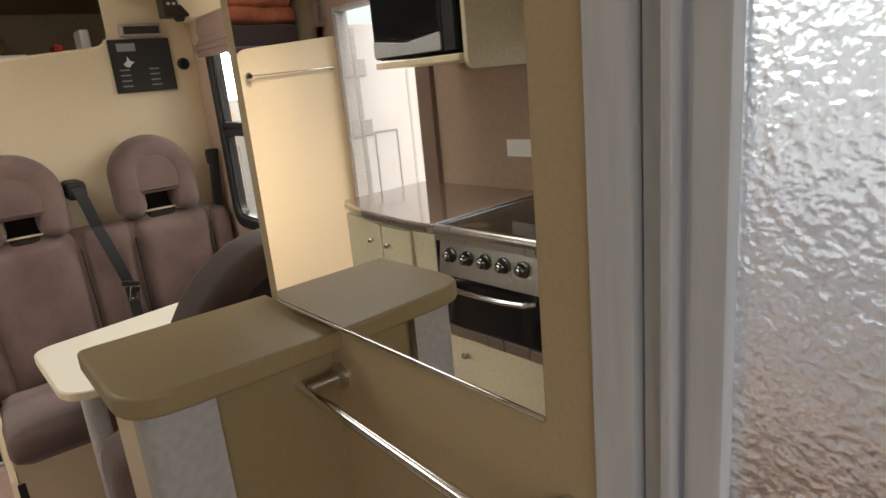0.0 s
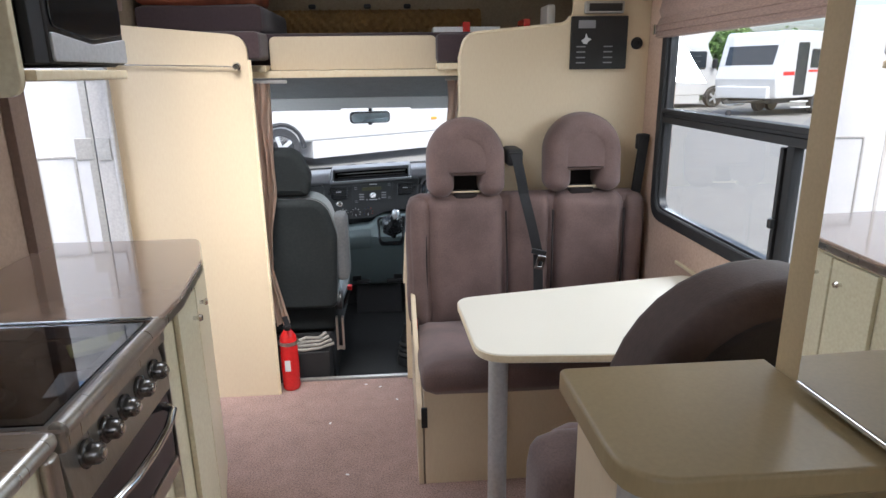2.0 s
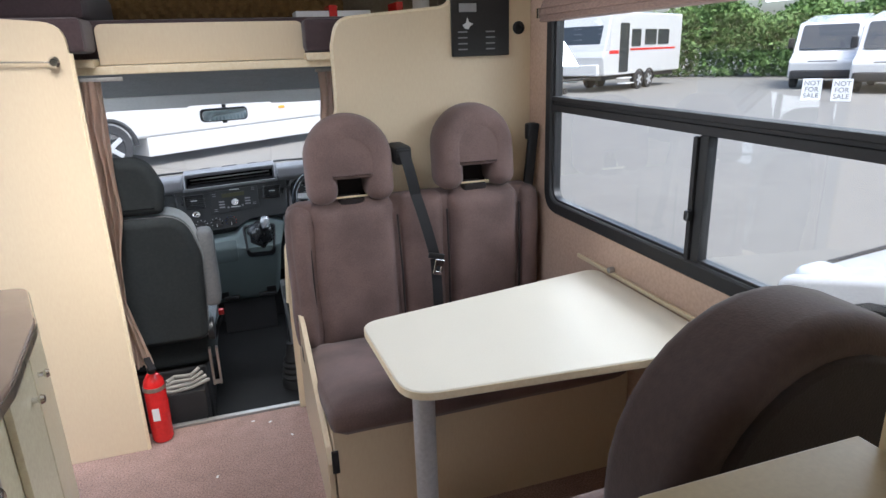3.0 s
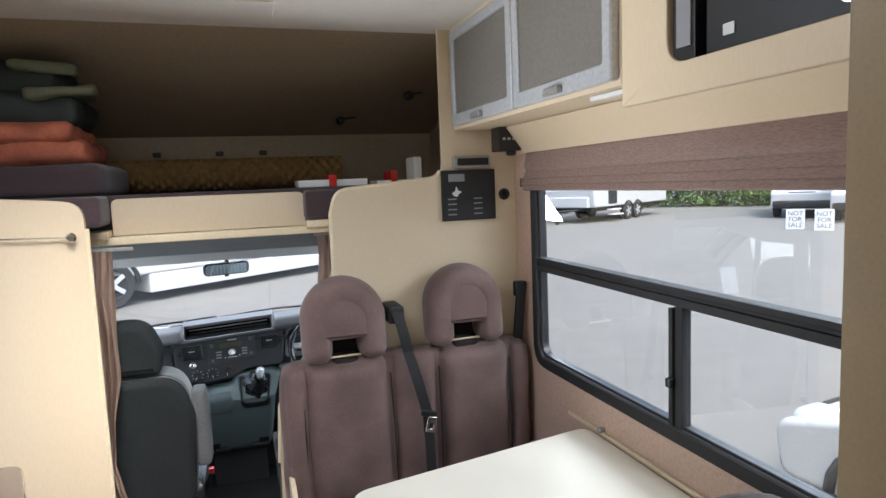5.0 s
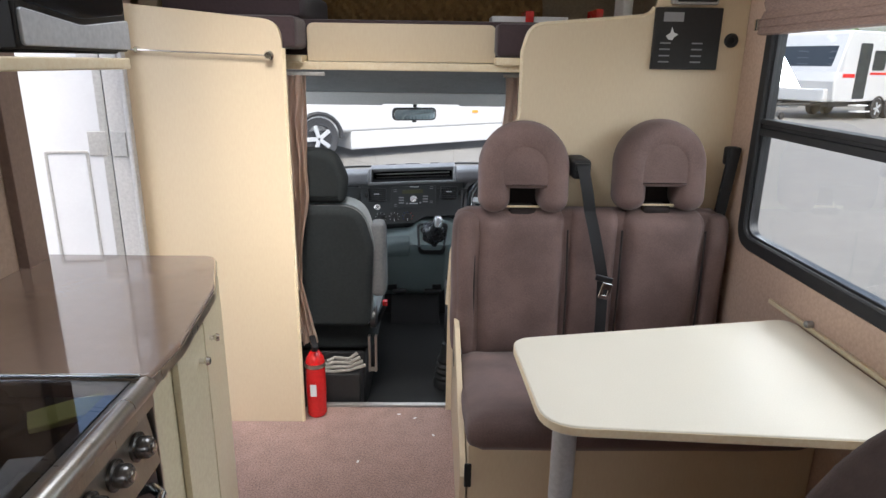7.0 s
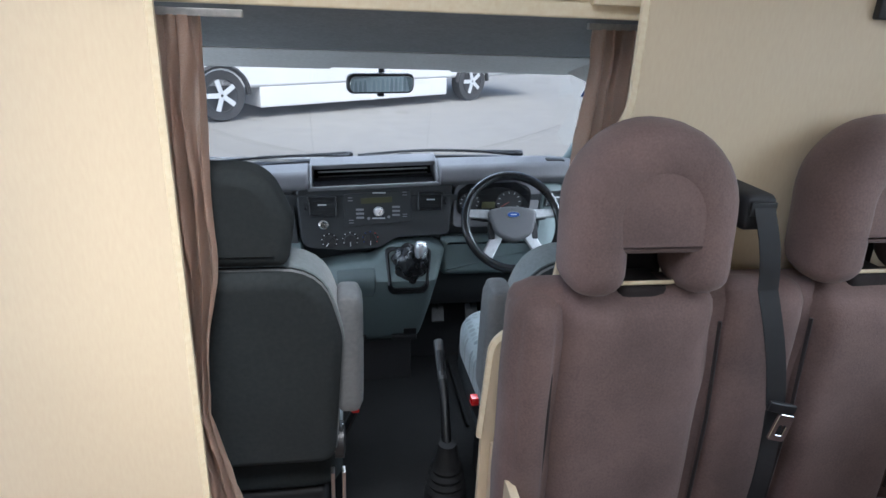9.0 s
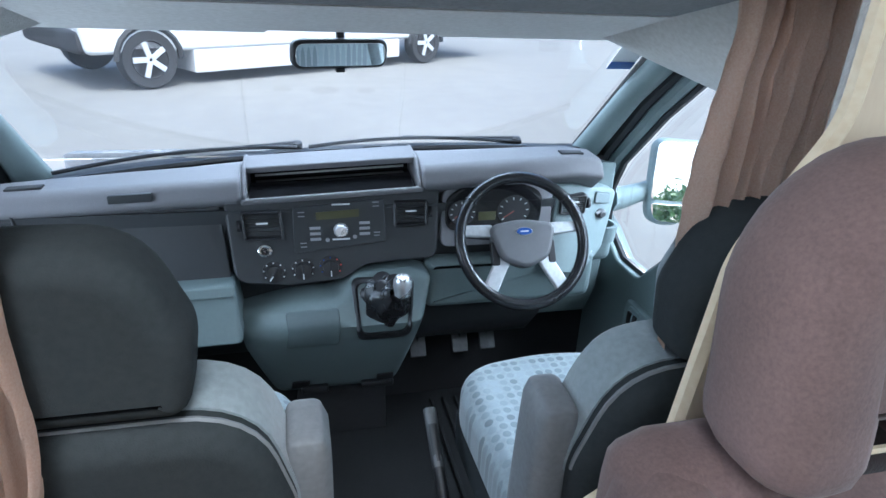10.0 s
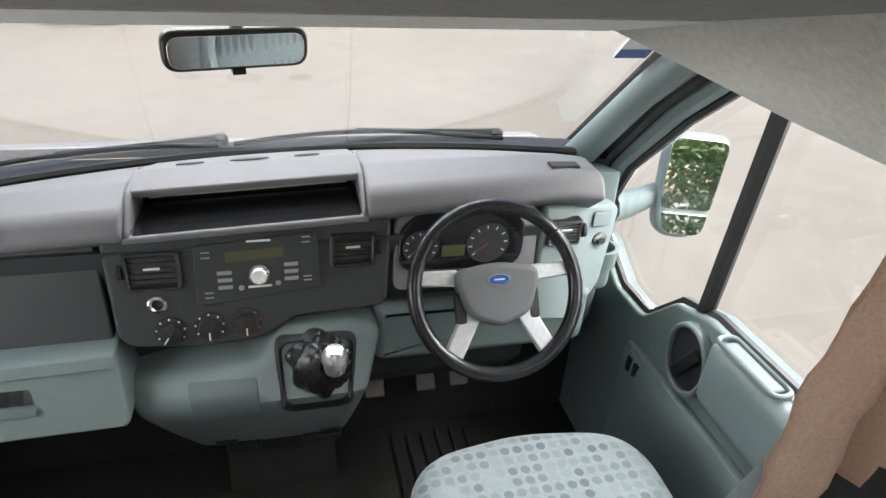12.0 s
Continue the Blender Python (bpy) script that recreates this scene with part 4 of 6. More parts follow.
part("door", rb(-0.384, OY0 + 0.006, 0.07, -0.366, OY1 + 0.004, 0.538, 0.003), CAB_CUP, pan)
part("knob", lathe([(0.006, 0), (0.006, 0.012), (0.012, 0.02), (0.008, 0.026)], (-0.366, 1.56, 0.475), "x", 12), CHROME, pan)
side = thing("sink_base_unit", "cream kitchen unit with a rounded steel edged worktop beside the cooker", "cabinet", (-0.6, 0.7, 0))
part("body", rb(XL + 0.004, 0.2, 0.0, -0.36, OY0 - 0.004, 0.90, 0.012), CAB_CUP, side)
part("top", rb(XL + 0.002, 0.2, 0.901, -0.335, OY0 - 0.002, 0.935, 0.016, 4), STEEL, side)
part("corner_post", rb(-0.36, OY0 - 0.04, 0.0, -0.338, OY0 - 0.006, 0.90, 0.01, 3), STEEL, side)
solo("yellow_cloth", turned(soft(-0.055, -0.03, -0.006, 0.055, 0.03, 0.006, 0.004, n=8, rough=0.006), pose(-0.445, 1.568, 0.908, 0, 0, 35)), YELL, "folded yellow cleaning cloth on the hob", "cloth")
solo("white_card", turned(rb(-0.035, -0.05, -0.001, 0.035, 0.05, 0.001, 0.0005), pose(-0.425, 1.405, 0.9005, 0, 0, 10)), WHITE, "small white card on the hob", "card")

# wall side of the kitchen: lining by the door, socket, upper unit with the microwave
solo("door_lining_trim", join(rb(XL, 2.25, 0.0, XL + 0.03, 2.30, DZ1 + 0.05, 0.004), rb(XL, 2.305, 0.0, XL + 0.022, 2.355, DZ1 + 0.05, 0.006)), STRIP, "dark brown upright lining beside the entry door", "trim", "structure")
up = thing("upper_unit", "cream upper kitchen cupboard over a microwave niche", "cabinet", (-0.75, 1.85, 1.45))
part("side_panel", puff(rp([(XL + 0.002, 1.425), (-0.52, 1.425, 0.04), (-0.52, ZC), (XL + 0.002, ZC)]), "y", 1.60, 1.62, 0.003), CAB_CUP, up)

part("bottom_shelf", puff(rp([(XL + 0.002, 1.622), (-0.50, 1.622), (-0.50, 2.10, 0.05), (XL + 0.002, 2.10)]), "z", 1.455, 1.478, 0.004), BEIGE_EDGE, up)
part("top_cupboard", rb(XL + 0.002, 1.622, 1.83, -0.505, 2.10, ZC, 0.004), BEIGE, up)
part("cupboard_knob", lathe([(0.008, 0), (0.008, 0.014), (0.015, 0.02), (0.01, 0.026)], (-0.505, 1.98, 1.87), "x", 14), CHROME, up)
mw = thing("microwave_oven", "black and silver microwave oven on the kitchen shelf", "microwave", (-0.72, 1.86, 1.478))
part("case", rb(XL + 0.03, 1.64, 1.486, -0.53, 2.085, 1.79, 0.006), BLACK, mw)
part("door", rb(-0.53, 1.70, 1.49, -0.505, 2.08, 1.785, 0.008, 3), BLACK, mw)
part("door_trim", puff(rp([(1.705, 1.495, 0.01), (2.075, 1.495, 0.01), (2.075, 1.555, 0.01), (1.89, 1.535, 0.2), (1.705, 1.555, 0.01)]), "x", -0.506, -0.499, 0.002), SILVER, mw, "silver lower trim")
part("top_trim", puff(rp([(1.705, 1.765, 0.01), (1.89, 1.778, 0.2), (2.075, 1.765, 0.01), (2.075, 1.782, 0.004), (1.705, 1.782, 0.004)]), "x", -0.506, -0.500, 0.001), SILVER, mw)
part("door_glass", puff(rp([(1.715, 1.565, 0.02), (1.89, 1.545, 0.2), (2.065, 1.565, 0.02), (2.065, 1.755, 0.02), (1.89, 1.775, 0.2), (1.715, 1.755, 0.02)]), "x", -0.506, -0.500, 0.002), GLOSSBLK, mw)
part("control_strip", rb(-0.53, 1.642, 1.49, -0.507, 1.697, 1.785, 0.004), BLACKM, mw)
hl = thing("strip_light", "white under-cupboard light with a black end cap", "lamp", (-0.5, 1.8, 1.82))
part("tube", soft(-0.505, 1.62, 1.798, -0.465, 1.86, 1.822, 0.011, n=6), WHITE, hl)
part("cap", soft(-0.508, 1.62, 1.822, -0.462, 1.87, 1.838, 0.007, n=5), BLACK, hl)
sk = thing("power_socket", "white double power socket on the kitchen wall", "socket", (XL, 1.77, 1.1))
part("plate", rb(XL, 1.705, 1.068, XL + 0.012, 1.835, 1.138, 0.004), WHITE, sk)


# ---- entry door, open ----
solo("door_frame_trim", join(rb(XL - 0.075, DY1 - 0.012, -0.25, XL + 0.012, DY1 - 0.001, DZ1, 0.003), rb(XL - 0.06, DY0 + 0.001, -0.25, XL + 0.01, DY0 + 0.012, DZ1, 0.003), rb(XL - 0.06, DY0 + 0.013, DZ1 - 0.02, XL + 0.01, DY1 - 0.013, DZ1 - 0.001, 0.003),
     rb(XL + 0.002, DY1 - 0.045, 0.0, XL + 0.02, DY1 - 0.013, DZ1 - 0.03, 0.006)), FRAMEGREY, "grey aluminium frame round the entry door", "door frame", "structure")
d1 = thing("door_1", "white entry door swung wide open outside", "door", (XL - 0.07, DY1 + 0.005, -0.2), kind="structure")
leafm = pose(XL - 0.075, DY1 + 0.01, 0, 0, 0, 100)
part("leaf", turned(rb(0.0, 0.012, -0.2, 0.035, 0.60, 1.72, 0.006), leafm), DOORWHITE, d1)
part("inset_panel", turned(ringplate(rrect(0.09, 0.45, 0.24, 1.15, 0.012, 3), rrect(0.10, 0.46, 0.23, 1.14, 0.01, 3), "x", -0.001, -0.004, 0.001), leafm), ALU, d1)
part("edge_strip", turned(rb(-0.004, 0.012, -0.18, 0.0, 0.040, 1.70, 0.001), leafm), ALU, d1, "grey edge strip")
# Thin grey strip that paints a shadow line down the leaf.
part("edge_strip", turned(rb(-0.003, 0.33, -0.18, 0.0, 0.345, 1.70, 0.001), leafm), FRAMEGREY, d1, "grey strip laid in as a shadow line")
part("lock_case", turned(rb(-0.02, 0.50, 0.62, 0.0, 0.57, 0.80, 0.006), leafm), BLACKM, d1, "dark lock case")
for z in (0.35, 1.13, 1.45):
    part("hinge", join(turned(rb(-0.006, 0.02, z, 0.0, 0.085, z + 0.09, 0.003), leafm), rb(XL - 0.07, DY1 - 0.018, z, XL - 0.015, DY1 - 0.013, z + 0.09, 0.002)), ALU, d1, "flat metal hinge")

# ---- alcove over the cab ----
solo("bed_base", join(rb(XL, 3.235, 1.50, XR, 4.35, 1.635, 0.01), rb(0.395, 3.13, 1.50, 0.985, 3.24, 1.625, 0.02), rb(XL, 3.03, 1.52, -0.34, 3.24, 1.635, 0.02)), MAUVE, "plum cloth covered bed base over the cab", "bed")
solo("valance_trim", puff(rp([(-0.335, 1.478), (0.40, 1.478), (0.40, 1.62, 0.03), (-0.335, 1.62, 0.03)]), "y", 3.205, 3.225, 0.003), BEIGE, "cream valance board under the overcab bed", "trim", "structure")
solo("header_trim", join(rb(-0.42, 3.15, 1.445, 0.52, 3.235, 1.476, 0.006), rb(-0.42, 3.12, 1.470, -0.34, 3.24, 1.50, 0.006), rb(0.395, 3.13, 1.470, 0.50, 3.24, 1.50, 0.006)), BEIGE_EDGE, "cream ledge over the cab opening", "trim", "structure")
solo("wall_alcove", join(rb(XL - 0.05, 4.36, 1.50, XR + 0.05, 4.42, 2.0, 0), rb(XL - 0.05, 3.1, 1.45, XL, 4.42, ZC, 0), rb(XR, 3.1, 1.45, XR + 0.05, 4.42, ZC, 0)), ALCOVE, "beige alcove lining", "wall", "structure")
solo("alcove_ceiling", puff([(4.42, 1.93), (4.42, 1.99), (3.28, ZC + 0.04), (3.18, ZC + 0.04), (3.18, ZC)], "x", XL - 0.05, XR + 0.05), ALCOVE, "sloping beige alcove roof", "ceiling", "structure")
solo("mattress", soft(XL + 0.02, 3.30, 1.636, -0.37, 4.0, 1.765, 0.03, (0, 0, 0.01), 10), MAUVE, "folded plum mattress section on the bed base", "mattress")
solo("red_blanket", join(soft(XL + 0.03, 3.29, 1.767, -0.42, 3.8, 1.86, 0.035, (0, 0, 0.01), 12, 0.018, 2), soft(XL + 0.05, 3.28, 1.85, -0.46, 3.75, 1.925, 0.03, (0, 0, 0.01), 12, 0.016, 7)), REDCLOTH, "folded red and orange striped blanket", "blanket")
solo("sleeping_bag", join(soft(XL + 0.02, 3.30, 1.92, -0.44, 3.8, 2.03, 0.05, (0, 0, 0.01), 12, 0.03, 4), soft(XL + 0.04, 3.33, 2.02, -0.48, 3.75, 2.16, 0.06, (0, 0, 0.01), 12, 0.04, 8)), GREENCLOTH, "crumpled dark green sleeping bags piled up", "sleeping bag")
solo("olive_bedding", join(soft(-0.62, 3.28, 2.02, -0.38, 3.5, 2.07, 0.02, n=10, rough=0.03, seed=3), soft(-0.66, 3.29, 2.11, -0.44, 3.5, 2.16, 0.02, n=10, rough=0.03, seed=9)), OLIVE, "olive drab cloth folded on the pile", "bedding")
def egg_foam():
    bm = bmesh.new()
    nx, nt_ = 90, 26
    rows = []
    for j in range(nt_):
        a = math.pi * (1.15 - 1.5 * j / (nt_ - 1))
        rows.append([bm.verts.new((-0.50 + 1.22 * i / nx, 4.20 + (0.105 + 0.014 * math.sin(i * 1.5) * math.sin(j * 1.5)) * -math.cos(a - math.pi / 2 - 0.9) , 1.735 + (0.085 + 0.014 * math.sin(i * 1.5) * math.sin(j * 1.5)) * math.sin(a - math.pi / 2 - 0.9))) for i in range(nx + 1)])
    for p, q in zip(rows, rows[1:]):
        for i in range(nx):
            bm.faces.new((p[i], p[i + 1], q[i + 1], q[i]))
    return bm
solo("foam_roll", egg_foam(), FOAM, "rolled ochre egg-crate foam along the front of the bed", "foam")
for x in (-0.27, 0.06, 0.30):
    cl = solo("curtain_clip", soft(x - 0.022, 4.325, 1.835, x + 0.022, 4.358, 1.862, 0.010, n=5), BLACK, "small black clip on the alcove front wall", "clip", group="clips in the alcove")
bx2 = thing("long_box", "flat white and red cardboard box on the bed base", "box", (0.6, 3.5, 1.636))
part("carton", rb(0.40, 3.42, 1.637, 0.72, 3.56, 1.668, 0.002), WHITE, bx2)
part("band", rb(0.54, 3.415, 1.6365, 0.575, 3.565, 1.690, 0.002), RED, bx2)
bx3 = thing("white_tray", "white plastic tray with a red strap on the bed base", "tray", (0.85, 3.45, 1.636))
part("tray", rb(0.76, 3.40, 1.637, 0.95, 3.55, 1.655, 0.003), WHITE, bx3)
part("band", rb(0.83, 3.395, 1.6365, 0.86, 3.555, 1.70, 0.002), RED, bx3)
part("upright", rb(0.93, 3.36, 1.637, 0.972, 3.50, 1.76, 0.01), CEIL, bx3)
for x, y, z in ((0.70, 4.0, 2.02), (0.98, 3.6, 2.1)):
    rl = thing("reading_lamp", "small black reading lamp on the alcove lining", "lamp", (x, y, z))
    part("head", lathe([(0.012, 0), (0.022, 0.01), (0.024, 0.04), (0.01, 0.05)], (x, y - 0.06, z - 0.03), "y", 12), BLACK, rl)
    part("stem", tube([(x, y - 0.03, z - 0.02), (x + 0.06, y + 0.02, z - 0.01), (x + 0.1, y + 0.06, z + 0.0)], 0.005, 6), BLACK, rl)

# ---- cab shell ----
CL, CR, CX, ZF = -0.90, 0.99, 0.045, -0.16
solo("cab_floor", rb(CL - 0.13, 3.152, ZF - 0.05, CR + 0.13, 4.95, ZF, 0), RUBBER, "black rubber cab floor mat", "floor", "structure")
solo("cab_firewall", join(rb(CL - 0.12, 4.70, ZF, CR + 0.12, 4.72, 0.70, 0), rb(CL - 0.06, 4.61, ZF + 0.001, CR + 0.06, 4.63, 0.42, 0)), BLACKM, "dark footwell wall", "wall", "structure")
solo("wall_cab_left_rear", rb(CL - 0.1, 3.024, ZF, -0.40, 3.10, 1.445, 0), HEADLINER, "grey cab rear wall panel", "wall", "structure")
solo("wall_cab_right_rear", rb(0.52, 3.122, ZF, XR, 3.16, 1.50, 0), HEADLINER, "grey cab rear wall panel behind the bulkhead", "wall", "structure")
def bow(x):
    """How far the foot of the windscreen comes back towards its ends."""
    return -0.17 * ((x - 0.05) / 0.85) ** 2
WS0, WS1 = Vector((0, 4.765, 0.79)), Vector((0, 4.205, 1.305))
def ws(x, t, off=0.0):
    n = Vector((0, WS1.z - WS0.z, WS0.y - WS1.y)).normalized()
    return (x, *(WS0.lerp(WS1, t) + n * off).yz)
def ws_quad(x0, t0, x1, t1, a, b):
    bm = bmesh.new()
    vs = [bm.verts.new(ws(x, t, o)) for o in (a, b) for x, t in ((x0, t0), (x1, t0), (x1, t1), (x0, t1))]
    for f in ((0, 1, 2, 3), (7, 6, 5, 4), (0, 4, 5, 1), (1, 5, 6, 2), (2, 6, 7, 3), (3, 7, 4, 0)):
        bm.faces.new([vs[i] for i in f])
    bmesh.ops.recalc_face_normals(bm, faces=bm.faces[:])
    return bm
wsn = thing("window_2", "large raked windscreen", "window", (CX, 4.65, 0.8), kind="structure")
p = part("pane", ws_quad(-0.90, 0.0, 0.98, 1.03, 0.0, 0.005), PANE, wsn)
p.visible_shadow = False
part("sticker", join(ws_quad(0.865, 0.71, 0.945, 0.86, -0.004, -0.002)), LABELW, wsn, "pale registration label")
part("sticker_band", join(ws_quad(0.865, 0.71, 0.945, 0.755, -0.006, -0.0045)), BLUE, wsn)
part("foot_seal", tube([(x_ / 20, 4.752 + bow(x_ / 20), 0.803 + 0.0022 * x_) for x_ in range(-18, 20)], 0.012, 6), BLACK, wsn)
part("seal", join(ws_quad(0.955, 0.0, 0.985, 1.0, -0.012, -0.002), ws_quad(-0.91, 0.0, -0.88, 1.0, -0.012, -0.002)), BLACK, wsn)
# roof lining of the cab
solo("cab_ceiling", puff([(4.20, 1.30), (4.26, 1.335), (3.62, 1.50), (3.24, 1.50), (3.24, 1.47)], "x", CL - 0.05, CR + 0.06), HEADLINER, "pale grey cab roof lining", "ceiling", "structure")
hf = thing("header_panel", "dark grey felt header above the cab seats", "panel", (0.03, 3.6, 1.4))
part("felt", puff(rp([(3.238, 1.447), (3.775, 1.335, 0.01), (3.78, 1.352, 0.01), (3.245, 1.468)]), "x", -0.56, 0.69, 0.003), HEADDARK, hf)
part("lip", puff(rp([(3.777, 1.333), (4.085, 1.262, 0.012), (4.11, 1.285, 0.01), (3.782, 1.352)]), "x", -0.56, 0.69, 0.004), HEADLINER, hf, "pale front lip")
def corner_lining(s, x_in, x_out):
    bm = bmesh.new()
    pts = [(x_in, 3.245, 1.462), (x_in, 4.105, 1.272), ((x_in * 0.45 + x_out * 0.55), 4.09, 1.235), (x_out, 3.93, 1.135), (x_out, 3.245, 1.135)]
    bm.faces.new([bm.verts.new(p) for p in pts])
    bmesh.ops.solidify(bm, geom=bm.faces[:], thickness=0.02 * s)
    bmesh.ops.recalc_face_normals(bm, faces=bm.faces[:])
    return bm
solo("corner_lining", corner_lining(1, 0.68, CR + 0.02), HEADLINER, "pale grey lining in the cab roof corner", "lining", "structure")
solo("corner_lining", corner_lining(-1, -0.55, CL - 0.02), HEADLINER, "pale grey lining in the passenger roof corner", "lining", "structure")
for x0, x1 in ((0.30, 0.86), (-0.72, -0.12)):
    vs_ = thing("sun_visor", "folded grey sun visor with a dark edge", "sun visor", ((x0 + x1) / 2, 4.1, 1.30))
    part("flap", turned(rb(x0, -0.06, -0.009, x1, 0.06, 0.009, 0.008, 3), pose(0, 4.165, 1.268, -14, 0, 0)), HEADLINER, vs_)
    part("hem", turned(rb(x0 + 0.01, -0.068, -0.012, x1 - 0.04, -0.055, 0.006, 0.005, 3), pose(0, 4.165, 1.268, -14, 0, 0)), BLACK, vs_)
rm = thing("rear_view_mirror", "black rimmed interior mirror hung from the windscreen", "mirror", (0.05, 4.2, 1.2))
mm = pose(0.055, 4.20, 1.20, 8, 0, 14)
part("housing", turned(puff(rrect(-0.125, -0.036, 0.125, 0.036, 0.028, 6), "y", 0.0, 0.03, 0.010, 4), mm), BLACK, rm)
part("glass", turned(puff(rrect(-0.116, -0.028, 0.116, 0.028, 0.022, 6), "y", -0.003, 0.0, 0.001), mm), MIRROR, rm)
part("stem", tube([(0.055, 4.225, 1.22), (0.055, 4.235, 1.26), (0.052, 4.222, 1.292)], 0.011, 8), BLACK, rm)
part("tab", turned(rb(-0.012, 0.002, -0.046, 0.012, 0.018, -0.034, 0.003), mm), BLACK, rm)
solo("map_light", soft(-0.02, 4.02, 1.285, 0.13, 4.16, 1.305, 0.008, n=5), HEADLINER, "pale roof console above the mirror", "lamp")

# cab doors, shared profile in (y, z)
SILL = rp([(3.16, ZF), (4.70, ZF), (4.70, 0.60), (4.55, 0.555, 0.04), (4.42, 0.475, 0.06), (4.27, 0.475, 0.06), (4.15, 0.60, 0.06), (4.02, 0.64, 0.05), (3.16, 0.645)], 6)
EDGE = [(3.25, 0.645), (4.02, 0.64), (4.15, 0.602), (4.27, 0.478), (4.42, 0.478), (4.57, 0.565), (4.575, 0.70), (4.50, 0.82), (4.30, 1.02), (4.06, 1.215), (3.25, 1.25)]
def ellipse(y, z, a, b, n=24):
    return [(y + a * math.cos(2 * math.pi * i / n), z + b * math.sin(2 * math.pi * i / n)) for i in range(n)]
def cab_door(x, s, name, label):
    d = thing(name, label, "door", (x, 3.9, ZF), kind="structure")
    part("lower_panel", puff(SILL, "x", x - s * 0.02, x + s * 0.06, 0.010, 3), TEAL, d)
    part("arm_pad", soft(min(x, x - s * 0.062), 3.28, 0.46, max(x, x - s * 0.062), 3.965, 0.640, 0.032, (0.004, 0, 0), 10), TEAL, d, angle=70)
    part("lower_bolster", soft(min(x, x - s * 0.05), 3.28, ZF + 0.03, max(x, x - s * 0.05), 4.28, 0.40, 0.025, (0.012, 0, 0), 10), TEAL, d, angle=70)
    part("door_pocket", soft(min(x, x - s * 0.12), 3.40, ZF + 0.02, max(x, x - s * 0.12), 4.18, 0.09, 0.05, (0.01, 0, 0), 8), BLACKM, d)
    part("window_post", tube([(x + s * 0.012, 4.075, 0.62), (x - s * 0.004, 4.018, 1.22)], 0.021, 6), BLACKM, d)
    pan_ = part("pane", puff(EDGE, "x", x + s * 0.03, x + s * 0.034), PANE, d)
    pan_.visible_shadow = False
    part("frame_seal", tube([(x + s * (0.012 if z < 0.75 else 0.0), y, z) for y, z in EDGE], 0.013, 6), BLACK, d)
    part("front_frame", tube([(x - s * 0.012, 4.60, 0.56), (x - s * 0.012, 4.60, 0.71), (x - s * 0.014, 4.525, 0.835), (x - s * 0.018, 4.32, 1.04), (x - s * 0.03, 4.06, 1.245)], 0.026, 8), TEAL, d)
    part("a_pillar", tube([(x - s * 0.11, 4.68, 0.74), (x - s * 0.105, 4.58, 0.86), (x - s * 0.10, 4.36, 1.075), (x - s * 0.09, 4.14, 1.26), (x - s * 0.09, 4.0, 1.33)], [0.060, 0.046, 0.040, 0.042, 0.05], 10), TEAL, d)
    part("pillar_band", tube([(x - s * 0.045, 4.63, 0.72), (x - s * 0.045, 4.56, 0.84), (x - s * 0.05, 4.35, 1.055), (x - s * 0.05, 4.10, 1.255)], 0.024, 8), BLACK, d)
    part("b_pillar", rb(min(x - s * 0.04, x + s * 0.06), 3.16, ZF, max(x - s * 0.04, x + s * 0.06), 3.28, 1.28, 0.02, 3), TEAL, d)
    hs = part("handle_cup", ringplate(ellipse(4.035, 0.515, 0.078, 0.098), ellipse(4.035, 0.515, 0.066, 0.084), "x", x - s * 0.01, x - s * 0.046, 0.004), TEAL, d)
    part("recess", puff(ellipse(4.035, 0.515, 0.067, 0.085), "x", x - s * 0.015, x - s * 0.032, 0.002), DASH, hs)
    part("lever", turned(soft(-0.008, -0.016, -0.06, 0.008, 0.016, 0.06, 0.006, n=5), pose(x - s * 0.040, 4.03, 0.505, 32, 0, 0)), BLACK, hs)
    pk = part("pull_cup", rb(min(x - s * 0.05, x - s * 0.01), 3.775, 0.630, max(x - s * 0.05, x - s * 0.01), 3.935, 0.646, 0.012, 3), TEAL_D, d)
    part("pull_rim", turned(ringplate(rrect(-0.028, -0.10, 0.028, 0.10, 0.026, 6), rrect(-0.021, -0.09, 0.021, 0.09, 0.02, 6), "z", 0.0, 0.010, 0.003), Matrix.Translation((x - s * 0.030, 3.855, 0.642))), TEAL, pk)
    sw_ = part("switch_plate", puff(rrect(4.165, 0.310, 4.245, 0.390, 0.022, 5), "x", x - s * 0.015, x - s * 0.05, 0.006), TEAL, d)
    for y_ in (4.188, 4.222):
        part("window_switch", puff(rrect(y_ - 0.012, 0.325, y_ + 0.012, 0.375, 0.008, 4), "x", x - s * 0.049, x - s * 0.056, 0.003), BLACK, sw_)
    return d
cab_door(CR + 0.07, 1, "door_3", "grey green driver's door with a deep quarter window")
cab_door(CL - 0.07, -1, "door_4", "grey green passenger's door")

